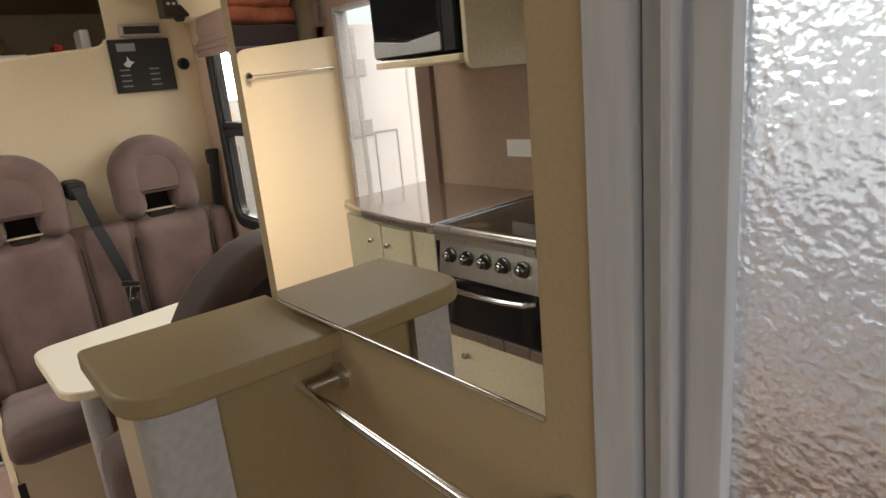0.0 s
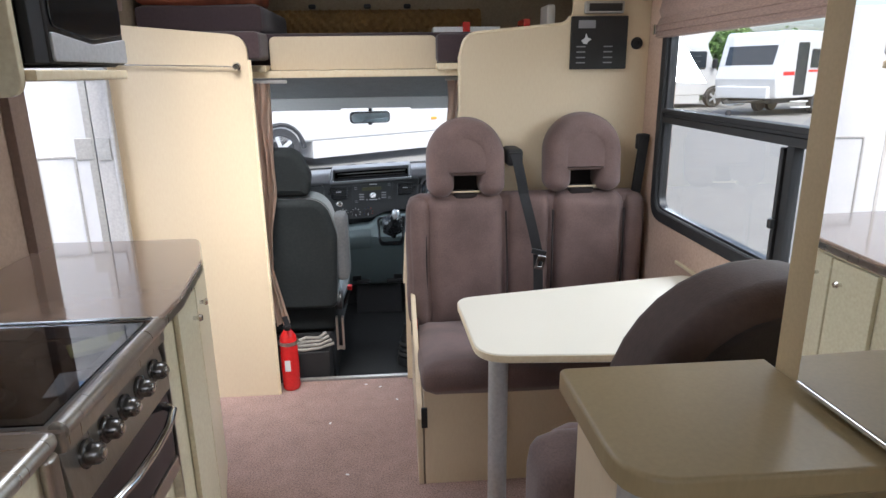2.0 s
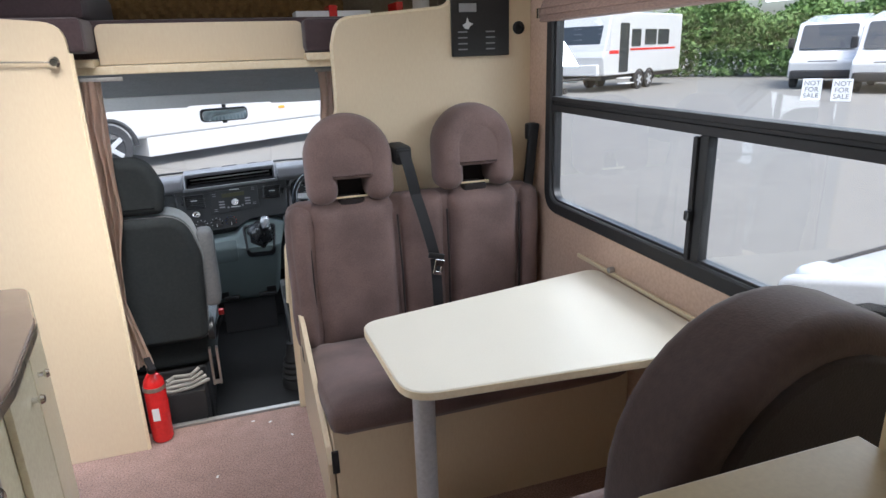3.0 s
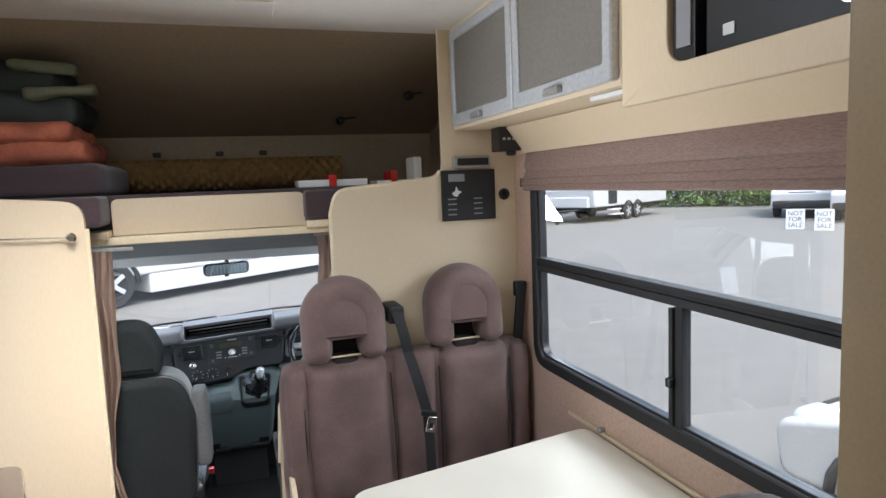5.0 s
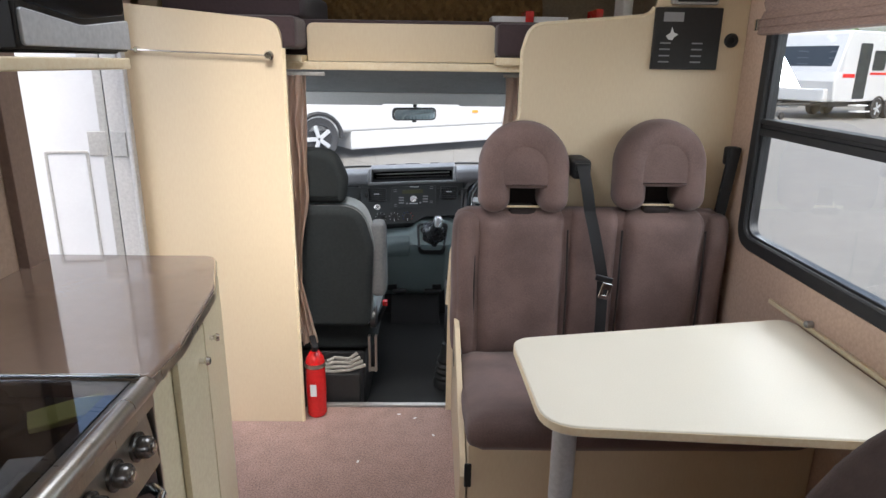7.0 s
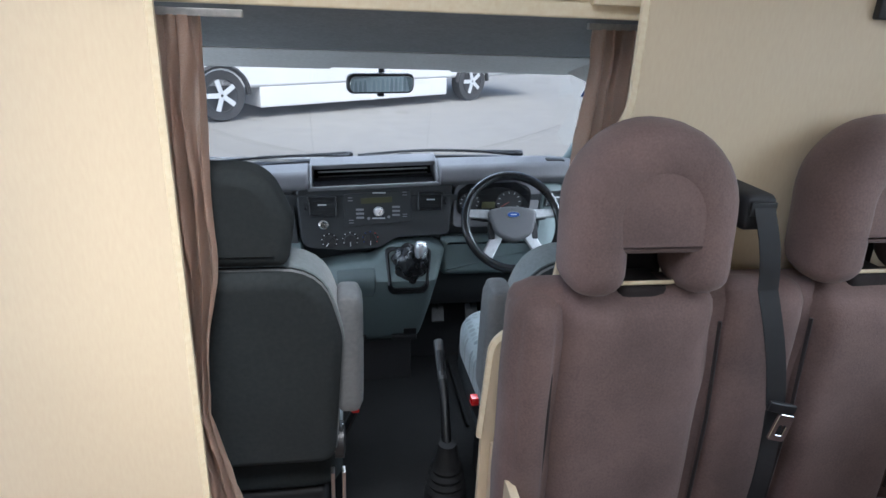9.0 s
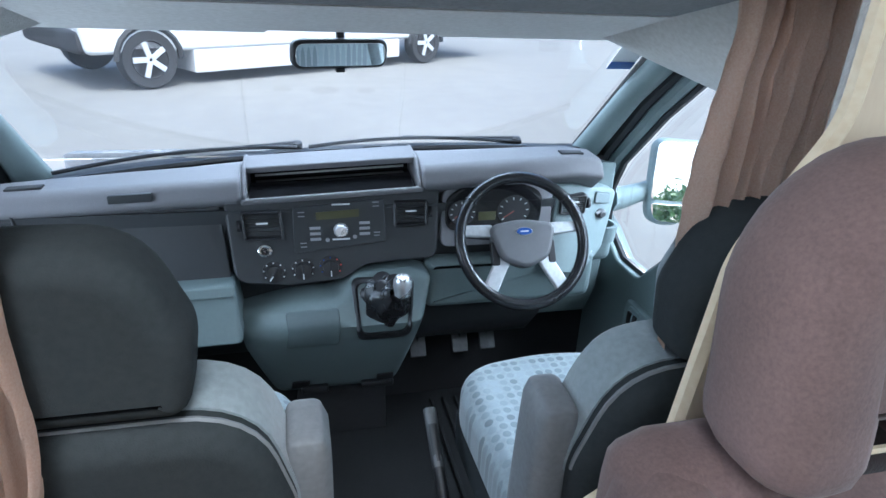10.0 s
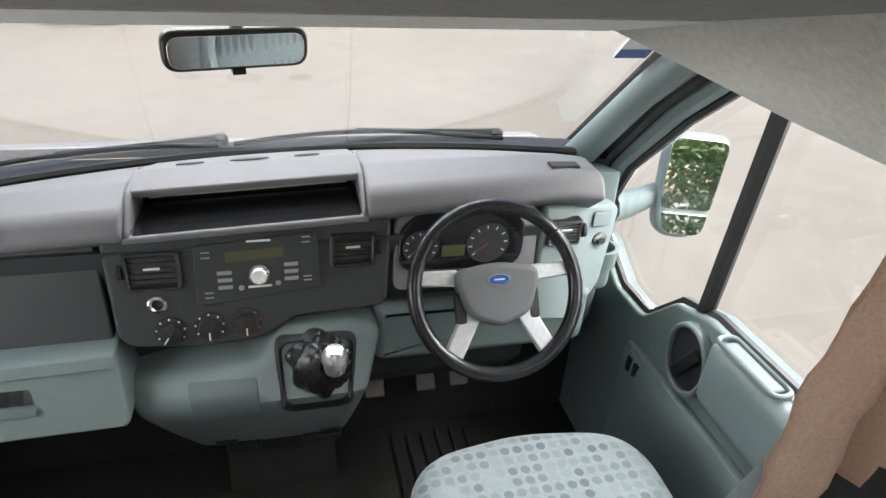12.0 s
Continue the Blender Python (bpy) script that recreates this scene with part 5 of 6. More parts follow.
def wing_mirror(x, s):
    w = thing("wing_mirror", "large white cased door mirror with a round wide-angle glass", "mirror", (x + s * 0.25, 4.6, 0.55))
    m = pose(x + s * 0.25, 4.60, 0.70, -12, 0, -s * 14)
    part("arm", tube([(x - s * 0.02, 4.60, 0.645), (x + s * 0.06, 4.63, 0.635), (x + s * 0.16, 4.67, 0.64), (x + s * 0.24, 4.67, 0.66)], [0.055, 0.045, 0.038, 0.04], 10), TEAL, w)
    part("housing", turned(puff(rp([(-0.085, -0.165, 0.07), (0.07, -0.175, 0.08), (0.125, 0.16, 0.04), (-0.075, 0.17, 0.05)], 6), "y", 0.0, 0.09, 0.03, 4), m), TEAL, w, "grey green plastic case")
    part("glass", turned(puff(rp([(-0.078, -0.068, 0.02), (0.082, -0.075, 0.02), (0.112, 0.145, 0.03), (-0.068, 0.155, 0.03)], 5), "y", -0.004, 0.001, 0.001), m), MIRROR, w)
    part("wide_glass", turned(puff(rp([(-0.075, -0.082, 0.01), (0.078, -0.088, 0.01), (0.066, -0.158, 0.06), (-0.06, -0.15, 0.05)], 5), "y", -0.004, 0.001, 0.001), m), MIRROR, w)
wing_mirror(CR + 0.095, 1)
wing_mirror(CL - 0.095, -1)

# bonnet, scuttle, wipers beyond the glass
solo("bonnet", puff([(4.90, 0.70), (4.905, 0.775), (4.98, 0.765), (5.20, 0.64), (5.36, 0.45), (5.38, 0.20), (4.92, 0.20)], "x", -0.85, 0.95, 0.02, 3), VANWHITE, "white painted bonnet of the motorhome", "bonnet")
def scuttle():
    bm = bmesh.new()
    rows = []
    for i in range(41):
        x = -0.92 + 1.92 * i / 40
        b = bow(x)
        rows.append([bm.verts.new((x, y + b * k, z + 0.04 * x)) for y, z, k in ((4.75, 0.74, 1), (4.757, 0.788, 1), (4.80, 0.800, 0.98), (4.88, 0.792, 0.9), (4.905, 0.775, 0.7), (4.905, 0.74, 0.7))])
    for p, q in zip(rows, rows[1:]):
        for j in range(5):
            bm.faces.new((p[j], p[j + 1], q[j + 1], q[j]))
    bmesh.ops.solidify(bm, geom=bm.faces[:], thickness=0.004)
    bmesh.ops.recalc_face_normals(bm, faces=bm.faces[:])
    return bm
sct = solo("scuttle_trim", scuttle(), SCUTTLE, "grey weathered scuttle panel under the windscreen", "trim", "structure")
for x0, x1 in ((-0.80, -0.06), (-0.02, 0.74)):
    wp = thing("wiper", "black windscreen wiper at rest", "wiper", ((x0 + x1) / 2, 4.8, 0.8))
    def on(x, y, z):
        return (x, y + bow(x) * 0.95, z + 0.04 * x)
    n_ = 12
    part("blade", tube([on(x0 + (x1 - x0) * i / n_, 4.80 + 0.02 * math.sin(math.pi * i / n_), 0.815 + 0.012 * math.sin(math.pi * i / n_)) for i in range(n_ + 1)], 0.007, 6), BLACK, wp)
    part("arm", tube([on(x0 + (x1 - x0) * (0.45 + 0.55 * i / 6), 4.83 + 0.035 * (i / 6), 0.828 - 0.02 * (i / 6)) for i in range(7)], [0.006] * 4 + [0.009, 0.012, 0.016], 6), BLACKM, wp)
    part("spindle", lathe([(0.02, 0), (0.02, 0.02), (0.012, 0.028)], on(x1, 4.865, 0.795), "z", 12), BLACK, wp)

# ---- dashboard ----
dash = thing("dashboard", "charcoal and grey green van dashboard with a padded top", "dashboard", (CX, 4.4, 0.3))
def pad_bend(p):
    """The pad follows the bow of the windscreen and rises a little to the driver's side."""
    return Vector((p.x, p.y + bow(p.x) * max(0.0, min(1.0, (p.y - 4.36) / 0.38)), p.z + 0.045 * p.x - 0.9 * max(0.0, p.x - 0.74) ** 2))
def strips(bm, x0, x1, n):
    """Cuts a body across so that it can bend."""
    for i in range(1, n):
        bmesh.ops.bisect_plane(bm, geom=bm.verts[:] + bm.edges[:] + bm.faces[:], plane_co=(x0 + (x1 - x0) * i / n, 0, 0), plane_no=(1, 0, 0))
    return bm
RAKE.append(pad_bend)
PAD = rp([(4.745, 0.70), (4.74, 0.796), (4.47, 0.862, 0.12), (4.315, 0.858, 0.045), (4.284, 0.806, 0.02), (4.31, 0.785), (4.45, 0.70)], 6)
for x0, x1 in ((CL + 0.01, -0.222), (0.293, 0.875)):
    part("top_pad", strips(puff(PAD, "x", x0, x1, 0.012, 3), x0, x1, 7), DASHTOP, dash, angle=50)
tray = part("centre_tray", strips(puff(rp([(4.395, 0.850), (4.390, 0.868, 0.006), (4.50, 0.876, 0.05), (4.74, 0.800), (4.74, 0.72), (4.46, 0.80), (4.47, 0.848)], 4), "x", -0.219, 0.290, 0.004, 2), -0.219, 0.29, 6), DASHTOP, dash)
# Slot floor and back in gloss black, darker than the grey tray around.
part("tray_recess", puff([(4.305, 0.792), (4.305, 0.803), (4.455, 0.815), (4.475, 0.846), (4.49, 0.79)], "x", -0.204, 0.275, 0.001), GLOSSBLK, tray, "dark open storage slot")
part("tray_lip", rb(-0.226, 4.296, 0.786, 0.297, 4.316, 0.803, 0.006, 3), DASHTOP, tray)
for x0, x1 in ((-0.222, -0.210), (0.281, 0.293)):
    part("tray_cheek", puff(rp([(4.298, 0.788), (4.300, 0.812, 0.02), (4.385, 0.870, 0.03), (4.52, 0.876, 0.03), (4.62, 0.835), (4.62, 0.77)], 4), "x", x0, x1, 0.005, 3), DASHTOP, tray)
part("fascia_ledge", rb(-0.222, 4.318, 0.755, 0.293, 4.42, 0.787, 0.004), DASHTOP, dash)
part("tray_back_slat", rb(-0.19, 4.452, 0.822, 0.26, 4.458, 0.828, 0.001), ALU, tray, "thin bright strip")
for x, w in ((-0.10, 0.032), (0.17, 0.030), (0.035, 0.045)):
    part("speaker_slot", turned(lathe([(w, 0), (w, 0.002), (w * 0.8, 0.003)], (0, 0, 0), "z", 16), Matrix.Translation((x, 4.515, 0.8735)) @ Matrix.Rotation(radians(-12), 4, "X") @ Matrix.Diagonal((1, 0.3, 1, 1))), BLACKM if abs(x) > 0.05 else DASH, tray)
part("pad_label", puff(rrect(-0.56, 0.822, -0.45, 0.845, 0.004, 3), "y", 4.288, 4.30, 0.001), DASH, dash)
for x, w in ((0.745, 0.075), (-0.82, 0.09)):
    part("demister", rb(x, 4.345, 0.856, x + w, 4.385, 0.8645, 0.002), BLACKM, dash)
RAKE.clear()
part("body", puff(rp([(4.29, 0.765), (4.60, 0.74), (4.6, 0.2), (4.42, 0.22), (4.31, 0.35), (4.285, 0.56)]), "x", CL + 0.03, 0.72, 0.01), DASH, dash)
part("end_body", puff(rp([(4.45, 0.83), (4.62, 0.80), (4.62, 0.2), (4.52, 0.22), (4.46, 0.35), (4.44, 0.56)]), "x", 0.70, 1.0, 0.01), TEAL, dash)
def raked(p):
    """The fascia leans away from the seats as it rises."""
    d = 0.36 * (p.z - 0.68)
    return Vector((p.x + (p.x - 0.05) * d / 1.25, p.y + d, p.z - 0.55 * d))
RAKE.append(raked)
stack = part("fascia_panel", puff(rp([(-0.262, 0.55, 0.05), (-0.10, 0.535, 0.05), (0.05, 0.545, 0.04), (0.12, 0.59, 0.04), (0.335, 0.60, 0.03), (0.335, 0.835, 0.015), (-0.262, 0.818, 0.015)], 5), "y", 4.255, 4.32, 0.010, 3), DASH, dash)
radio = part("radio", puff(rp([(-0.088, 0.642, 0.008), (0.178, 0.668, 0.008), (0.172, 0.81, 0.008), (-0.082, 0.79, 0.008)], 3), "y", 4.247, 4.26, 0.003), DASH, stack, "dark car radio with a silver knob")
part("display", puff([(-0.02, 0.748), (0.10, 0.755), (0.10, 0.78), (-0.02, 0.773)], "y", 4.2455, 4.248), LCD, radio)
part("volume_knob", lathe([(0.021, 0), (0.021, -0.012), (0.016, -0.018), (0.003, -0.018)], (0.047, 4.247, 0.715), "y", 20), KNOBSIL, radio)
def key(x, z, w, h, m=LABELW, y=4.2455):
    part("key", rb(x - w / 2, y, z - h / 2, x + w / 2, y + 0.0025, z + h / 2, 0.0008), m, radio)
for x in (-0.025, 0.115):
    for i in range(3):
        key(x, 0.688 + i * 0.018 + x * 0.08, 0.03, 0.009, GREYLBL)
for x, z, w in ((0.047, 0.683, 0.05), (0.05, 0.797, 0.05)):
    key(x, z, w, 0.005, LABELW)
for x, z in ((-0.06, 0.775), (-0.06, 0.762), (0.148, 0.80), (0.148, 0.787), (-0.06, 0.675), (-0.06, 0.663), (0.15, 0.70), (0.15, 0.69)):
    key(x, z, 0.018, 0.003, GREYLBL)
for x in (0.008, 0.086):
    part("button", lathe([(0.006, 0), (0.006, -0.003)], (x, 4.247, 0.682 + x * 0.08), "y", 10), GREYLBL, radio)

def vent(x0, z0, x1, z1, y, parent, sl=6, tab=True):
    v = part("air_vent", ringplate(rrect(x0, z0, x1, z1, 0.008, 3), rrect(x0 + 0.008, z0 + 0.008, x1 - 0.008, z1 - 0.008, 0.004, 3), "y", y + 0.02, y - 0.006, 0.003), BLACK, parent)
    part("backing", rb(x0 + 0.004, y + 0.018, z0 + 0.004, x1 - 0.004, y + 0.02, z1 - 0.004, 0), BLACKM, v)
    for i in range(sl):
        z = z0 + 0.012 + (z1 - z0 - 0.024) * i / (sl - 1)
        part("slat", turned(rb(x0 + 0.008, -0.008, -0.0012, x1 - 0.008, 0.008, 0.0012, 0.0005), pose(0, y + 0.004, z, -18, 0, 0)), BLACK, v)
    if tab:
        part("tab", rb((x0 + x1) / 2 - 0.016, y - 0.006, (z0 + z1) / 2 + 0.006, (x0 + x1) / 2 + 0.016, y - 0.002, (z0 + z1) / 2 + 0.011, 0.001), LABELW, v)
    part("wheel", lathe([(0.018, -0.004), (0.018, 0.004)], (x0 - 0.008 if x0 < 0 else x1 + 0.008, y + 0.008, (z0 + z1) / 2), "x", 14), BLACK, v)
vent(-0.222, 0.69, -0.112, 0.782, 4.25, stack)
vent(0.20, 0.715, 0.30, 0.80, 4.25, stack)
part("lighter_socket", lathe([(0.02, 0), (0.02, -0.006), (0.016, -0.008), (0.012, -0.007), (0.012, 0.002), (0.002, 0.002)], (-0.168, 4.255, 0.655), "y", 20), CHROME, stack, "chrome ringed socket")
for x, m in ((-0.15, None), (-0.068, None), (0.012, 1)):
    k = part("heater_dial", lathe([(0.034, 0), (0.034, -0.003), (0.024, -0.004), (0.022, -0.014), (0.004, -0.016)], (x, 4.254, 0.592 + x * 0.05), "y", 20), BLACK, stack)
    part("pointer", turned(rb(-0.004, -0.021, -0.024, 0.004, -0.012, 0.024, 0.002), pose(x, 4.256, 0.592 + x * 0.05, 0, 35 if x < -0.1 else 0, 0)), BLACKM, k)
    part("mark", turned(rb(-0.0015, -0.0225, -0.024, 0.0015, -0.0208, -0.006, 0.0005), pose(x, 4.256, 0.592 + x * 0.05, 0, 35 if x < -0.1 else 0, 0)), LABELW, k)
    for i in range(7):
        a = radians(-30 + 40 * i)
        part("tick", rb(x + 0.030 * math.cos(a) - 0.002, 4.249, 0.592 + x * 0.05 + 0.030 * math.sin(a) - 0.002, x + 0.030 * math.cos(a) + 0.002, 4.252, 0.592 + x * 0.05 + 0.030 * math.sin(a) + 0.002, 0.0005), (LABELR if a < 1 else BLUE) if m else LABELW, k)
# passenger side
part("glove_panel", puff(rrect(-0.74, 0.565, -0.272, 0.842, 0.012, 4), "y", 4.268, 4.30, 0.005), DASH, dash)
gb = part("glove_box", puff(rp([(-0.76, 0.372, 0.03), (-0.262, 0.377, 0.02), (-0.262, 0.565, 0.01), (-0.76, 0.555, 0.01)], 4), "y", 4.222, 4.40, 0.014, 3), TEAL, dash)
part("shelf_lip", puff(rp([(-0.765, 0.525, 0.01), (-0.262, 0.535, 0.01), (-0.262, 0.57, 0.008), (-0.765, 0.56, 0.008)], 3), "y", 4.208, 4.36, 0.006, 3), TEAL, dash)
part("latch", puff(rrect(-0.545, 0.452, -0.44, 0.50, 0.008, 4), "y", 4.222, 4.228, 0.001), BLACK, gb)
part("latch_lip", puff(rrect(-0.548, 0.440, -0.437, 0.462, 0.006, 4), "y", 4.212, 4.228, 0.003), TEAL_D, gb)
vent(-0.86, 0.70, -0.765, 0.80, 4.255, dash, tab=False)
part("side_cubby", puff(rrect(-0.85, 0.57, -0.765, 0.67, 0.01, 3), "y", 4.262, 4.29, 0.004), BLACK, dash)
# instruments
bz = part("instrument_binnacle", puff(rp([(0.345, 0.63, 0.03), (0.70, 0.63, 0.03), (0.69, 0.83, 0.05), (0.60, 0.868, 0.05), (0.42, 0.868, 0.05), (0.345, 0.82, 0.05)], 5), "y", 4.262, 4.32, 0.006), DASHTOP, dash)
part("dial_panel", puff(rp([(0.355, 0.69, 0.04), (0.655, 0.68, 0.05), (0.655, 0.815, 0.06), (0.56, 0.852, 0.05), (0.42, 0.85, 0.05), (0.355, 0.80, 0.05)], 5), "y", 4.252, 4.265, 0.003), GLOSSBLK, bz)
for x, r in ((0.405, 0.042), (0.565, 0.052)):
    dl = part("gauge", lathe([(r, 0), (r, -0.004), (r * 0.94, -0.003)], (x, 4.252, 0.752), "y", 28), BLACKM, bz)
    for i in range(9):
        a = radians(220 - 31 * i)
        part("tick", turned(rb(r * 0.74, -0.0012, -0.001, r * 0.9, 0.0006, 0.001, 0), Matrix.Translation((x, 4.2475, 0.752)) @ Matrix.Rotation(-a, 4, "Y")), LABELW, dl)
    part("needle", turned(rb(0, -0.002, -0.0012, r * 0.72, 0, 0.0012, 0), Matrix.Translation((x, 4.2465, 0.752)) @ Matrix.Rotation(-radians(215), 4, "Y")), NEEDLE, dl)
part("trip_display", rb(0.455, 4.2475, 0.722, 0.51, 4.252, 0.752, 0.002), LCD, bz)
vent(0.715, 0.73, 0.80, 0.80, 4.25, dash, 7)
def swept(p):
    """The end of the fascia sweeps away towards the door."""
    d = max(0.0, p.x - 0.79) * 0.8
    return Vector((p.x + (p.x - 0.1) * d / 1.3, p.y + d, p.z - 0.5 * d))
RAKE.append(swept)
part("door_speaker", puff(rrect(0.826, 0.775, 0.872, 0.815, 0.006, 3), "y", 4.245, 4.27, 0.003), TEAL_D, dash)
part("end_panel", strips(puff(rp([(0.70, 0.52, 0.02), (0.83, 0.51, 0.05), (0.885, 0.60, 0.05), (0.895, 0.83, 0.03), (0.70, 0.835, 0.01)], 4), "y", 4.256, 4.34, 0.010, 3), 0.7, 0.9, 8), TEAL, dash)
part("light_switch", lathe([(0.017, 0), (0.017, -0.008), (0.011, -0.012), (0.009, -0.02)], (0.855, 4.256, 0.735), "y", 16), BLACK, dash)
RAKE.clear()
cup = part("cup_holder", lathe([(0.03, -0.06), (0.048, -0.05), (0.052, 0.0), (0.052, 0.006), (0.040, 0.006), (0.038, -0.03), (0.002, -0.034)], (0.955, 4.405, 0.622), "z", 24), TEAL, dash)
part("cup_shelf", soft(0.86, 4.36, 0.50, 0.985, 4.50, 0.612, 0.03, n=8), TEAL, dash, angle=60)
part("knee_panel", puff(rp([(0.30, 0.43, 0.03), (0.86, 0.43, 0.04), (0.86, 0.60, 0.02), (0.30, 0.60, 0.02)], 4), "y", 4.24, 4.38, 0.03, 4), TEAL, dash)
# console with the gear lever
def netted(bm):
    """Cuts a body both ways so that it can bend."""
    strips(bm, -0.27, 0.31, 12)
    for i in range(10):
        bmesh.ops.bisect_plane(bm, geom=bm.verts[:] + bm.edges[:] + bm.faces[:], plane_co=(0, 0, 0.27 + 0.037 * i), plane_no=(0, 0, 1))
    return bm
def lean(bm):
    """The console bulges at the lever and draws back towards fascia and floor."""
    for v in bm.verts:
        d = max(0.0, v.co.z - 0.46) * 0.5 + max(0.0, 0.44 - v.co.z) * 1.45 - 0.02
        d += 0.075 * min(1.0, max(0.0, 0.0 - v.co.x) / 0.25) ** 1.5
        v.co = Vector((0.09 + (v.co.x - 0.09) * (1 + d / 1.15), v.co.y + d, v.co.z - 0.72 * d))
    return bm
con = part("gear_console", lean(netted(puff(rp([(-0.115, 0.245, 0.04), (0.205, 0.245, 0.05), (0.275, 0.46, 0.1), (0.30, 0.615, 0.04), (0.235, 0.645, 0.04), (0.08, 0.635, 0.05), (0.03, 0.55, 0.06), (-0.262, 0.545, 0.02), (-0.225, 0.42, 0.08)], 6), "y", 4.13, 4.27, 0.028, 5))), TEAL, dash, angle=60)
part("pocket_lid", lean(netted(puff(rrect(-0.115, 0.405, 0.028, 0.525, 0.012, 4), "y", 4.1265, 4.14, 0.003))), TEAL_D, con, angle=60)
gp = part("gaiter_plate", lean(ringplate(rp([(0.075, 0.415, 0.03), (0.235, 0.415, 0.03), (0.243, 0.625, 0.03), (0.067, 0.625, 0.03)], 5), rp([(0.088, 0.43, 0.025), (0.222, 0.43, 0.025), (0.230, 0.61, 0.025), (0.082, 0.61, 0.025)], 5), "y", 4.14, 4.118, 0.006)), BLACK, con)
def gaiter():
    bm = bmesh.new()
    rows = []
    for i in range(15):
        t = i / 14
        c = Vector((0.158, 4.165, 0.505)).lerp(Vector((0.182, 4.062, 0.585)), t)
        ring = []
        for j in range(40):
            a = 2 * math.pi * j / 40
            w = 0.075 * (1 - t) ** 0.8 + 0.017 * t + 0.009 * (1 - t) * math.sin(5 * a + 9 * t) + 0.006 * math.sin(t * 26 + 2 * math.sin(a))
            w += 0.010 * noise.noise(Vector((math.cos(a) * 2, math.sin(a) * 2, t * 5)))
            ring.append(bm.verts.new(c + Vector((w * math.cos(a), 0.25 * w * math.sin(a), 1.08 * w * math.sin(a)))))
        rows.append(ring)
    for p, q in zip(rows, rows[1:]):
        for j in range(40):
            bm.faces.new((p[j - 1], p[j], q[j], q[j - 1]))
    bmesh.ops.recalc_face_normals(bm, faces=bm.faces[:])
    return bm
part("gaiter_well", lean(rb(0.08, 4.136, 0.43, 0.232, 4.142, 0.612, 0.002)), BLACK, con)
part("gaiter", gaiter(), LEATHER, con, "creased black leather gaiter", angle=60)
gl = part("gear_lever", tube([(0.165, 4.17, 0.49), (0.188, 4.045, 0.60)], [0.02, 0.013], 10), BLACK, con)
part("gear_knob", lathe([(0.012, -0.034), (0.021, -0.026), (0.0255, 0.0), (0.0245, 0.018), (0.017, 0.029), (0.003, 0.031)], (0.19, 4.035, 0.628), "z", 20), KNOBSIL, gl, "satin silver gear knob")
for x in (-0.085, 0.15):
    part("foot_slot", lean(rb(x, 4.122, 0.268, x + 0.048, 4.14, 0.292, 0.003)), BLACK, con)
part("console_foot", puff(rp([(-0.11, ZF), (0.21, ZF), (0.20, 0.16), (-0.10, 0.16)]), "y", 4.42, 4.62, 0.01), BLACKM, con)
for x, w in ((-0.09, 0.09), (0.11, 0.11)):
    part("foot_clip", rb(x, 4.335, 0.085, x + w, 4.43, 0.112, 0.008), BLACK, con)
for x, z in ((0.335, 0.07), (0.495, 0.075), (0.60, 0.08)):
    pd = thing("pedal", "worn ribbed metal pedal in the dark footwell", "pedal", (x, 4.53, z))
    part("pad", turned(rb(-0.03, -0.008, -0.04, 0.03, 0.008, 0.04, 0.006), pose(x, 4.50, z + 0.06, -35, 0, 0)), PEDAL, pd)
    part("stem", tube([(x, 4.51, z + 0.07), (x, 4.57, z + 0.2), (x, 4.59, 0.40)], 0.010, 6), BLACK, pd)
for i in range(6):
    solo("mat_rib", rb(0.40 + 0.05 * i, 4.02, ZF + 0.0005, 0.412 + 0.05 * i, 4.55, ZF + 0.012, 0.003), RUBBER, "raised rubber rib of the footwell mat", "mat rib", group="ribs of the footwell mat")
# steering wheel
sw = thing("steering_wheel", "black four spoke steering wheel with grey hub and blue badge", "steering wheel", (0, 0, 0))
R = 0.187
part("rim", tube([(R * math.cos(2 * math.pi * i / 48), R * math.sin(2 * math.pi * i / 48), 0.0) for i in range(48)], 0.0165, 14, True), RIMGRIP, sw)
part("hub", puff(rp([(-0.072, -0.055, 0.05), (0.0, -0.085, 0.06), (0.072, -0.055, 0.05), (0.105, 0.045, 0.03), (0.0, 0.062, 0.2), (-0.105, 0.045, 0.03)], 6), "z", -0.03, 0.018, 0.014, 4), HUB, sw, "grey airbag hub")
part("badge_rim", puff([(0.026 * math.cos(a), 0.022 + 0.0125 * math.sin(a)) for a in [2 * math.pi * i / 24 for i in range(24)]], "z", 0.017, 0.0205, 0.001), CHROME, sw)
part("badge", puff([(0.0235 * math.cos(a), 0.022 + 0.0105 * math.sin(a)) for a in [2 * math.pi * i / 24 for i in range(24)]], "z", 0.0195, 0.0225, 0.001), BLUE, sw, "plain blue oval badge")
part("badge_bar", rb(-0.012, 0.0205, 0.0222, 0.012, 0.0235, 0.0232, 0.0003), LABELW, sw)
for pts in (rp([(0.085, 0.012, 0.01), (0.18, 0.02, 0.01), (0.18, 0.052, 0.01), (0.085, 0.05, 0.01)]), rp([(0.04, -0.06, 0.01), (0.10, -0.165, 0.01), (0.135, -0.14, 0.01), (0.075, -0.03, 0.01)])):
    for s in (1, -1):
        part("spoke", puff([(s * u, v) for u, v in pts], "z", -0.02, -0.002, 0.006, 3), SILVER, sw, "silver spoke")
part("column_shroud", lathe([(0.05, -0.16), (0.055, -0.06), (0.05, -0.035), (0.02, -0.03)], (0, 0, 0), "z", 16), BLACKM, sw)
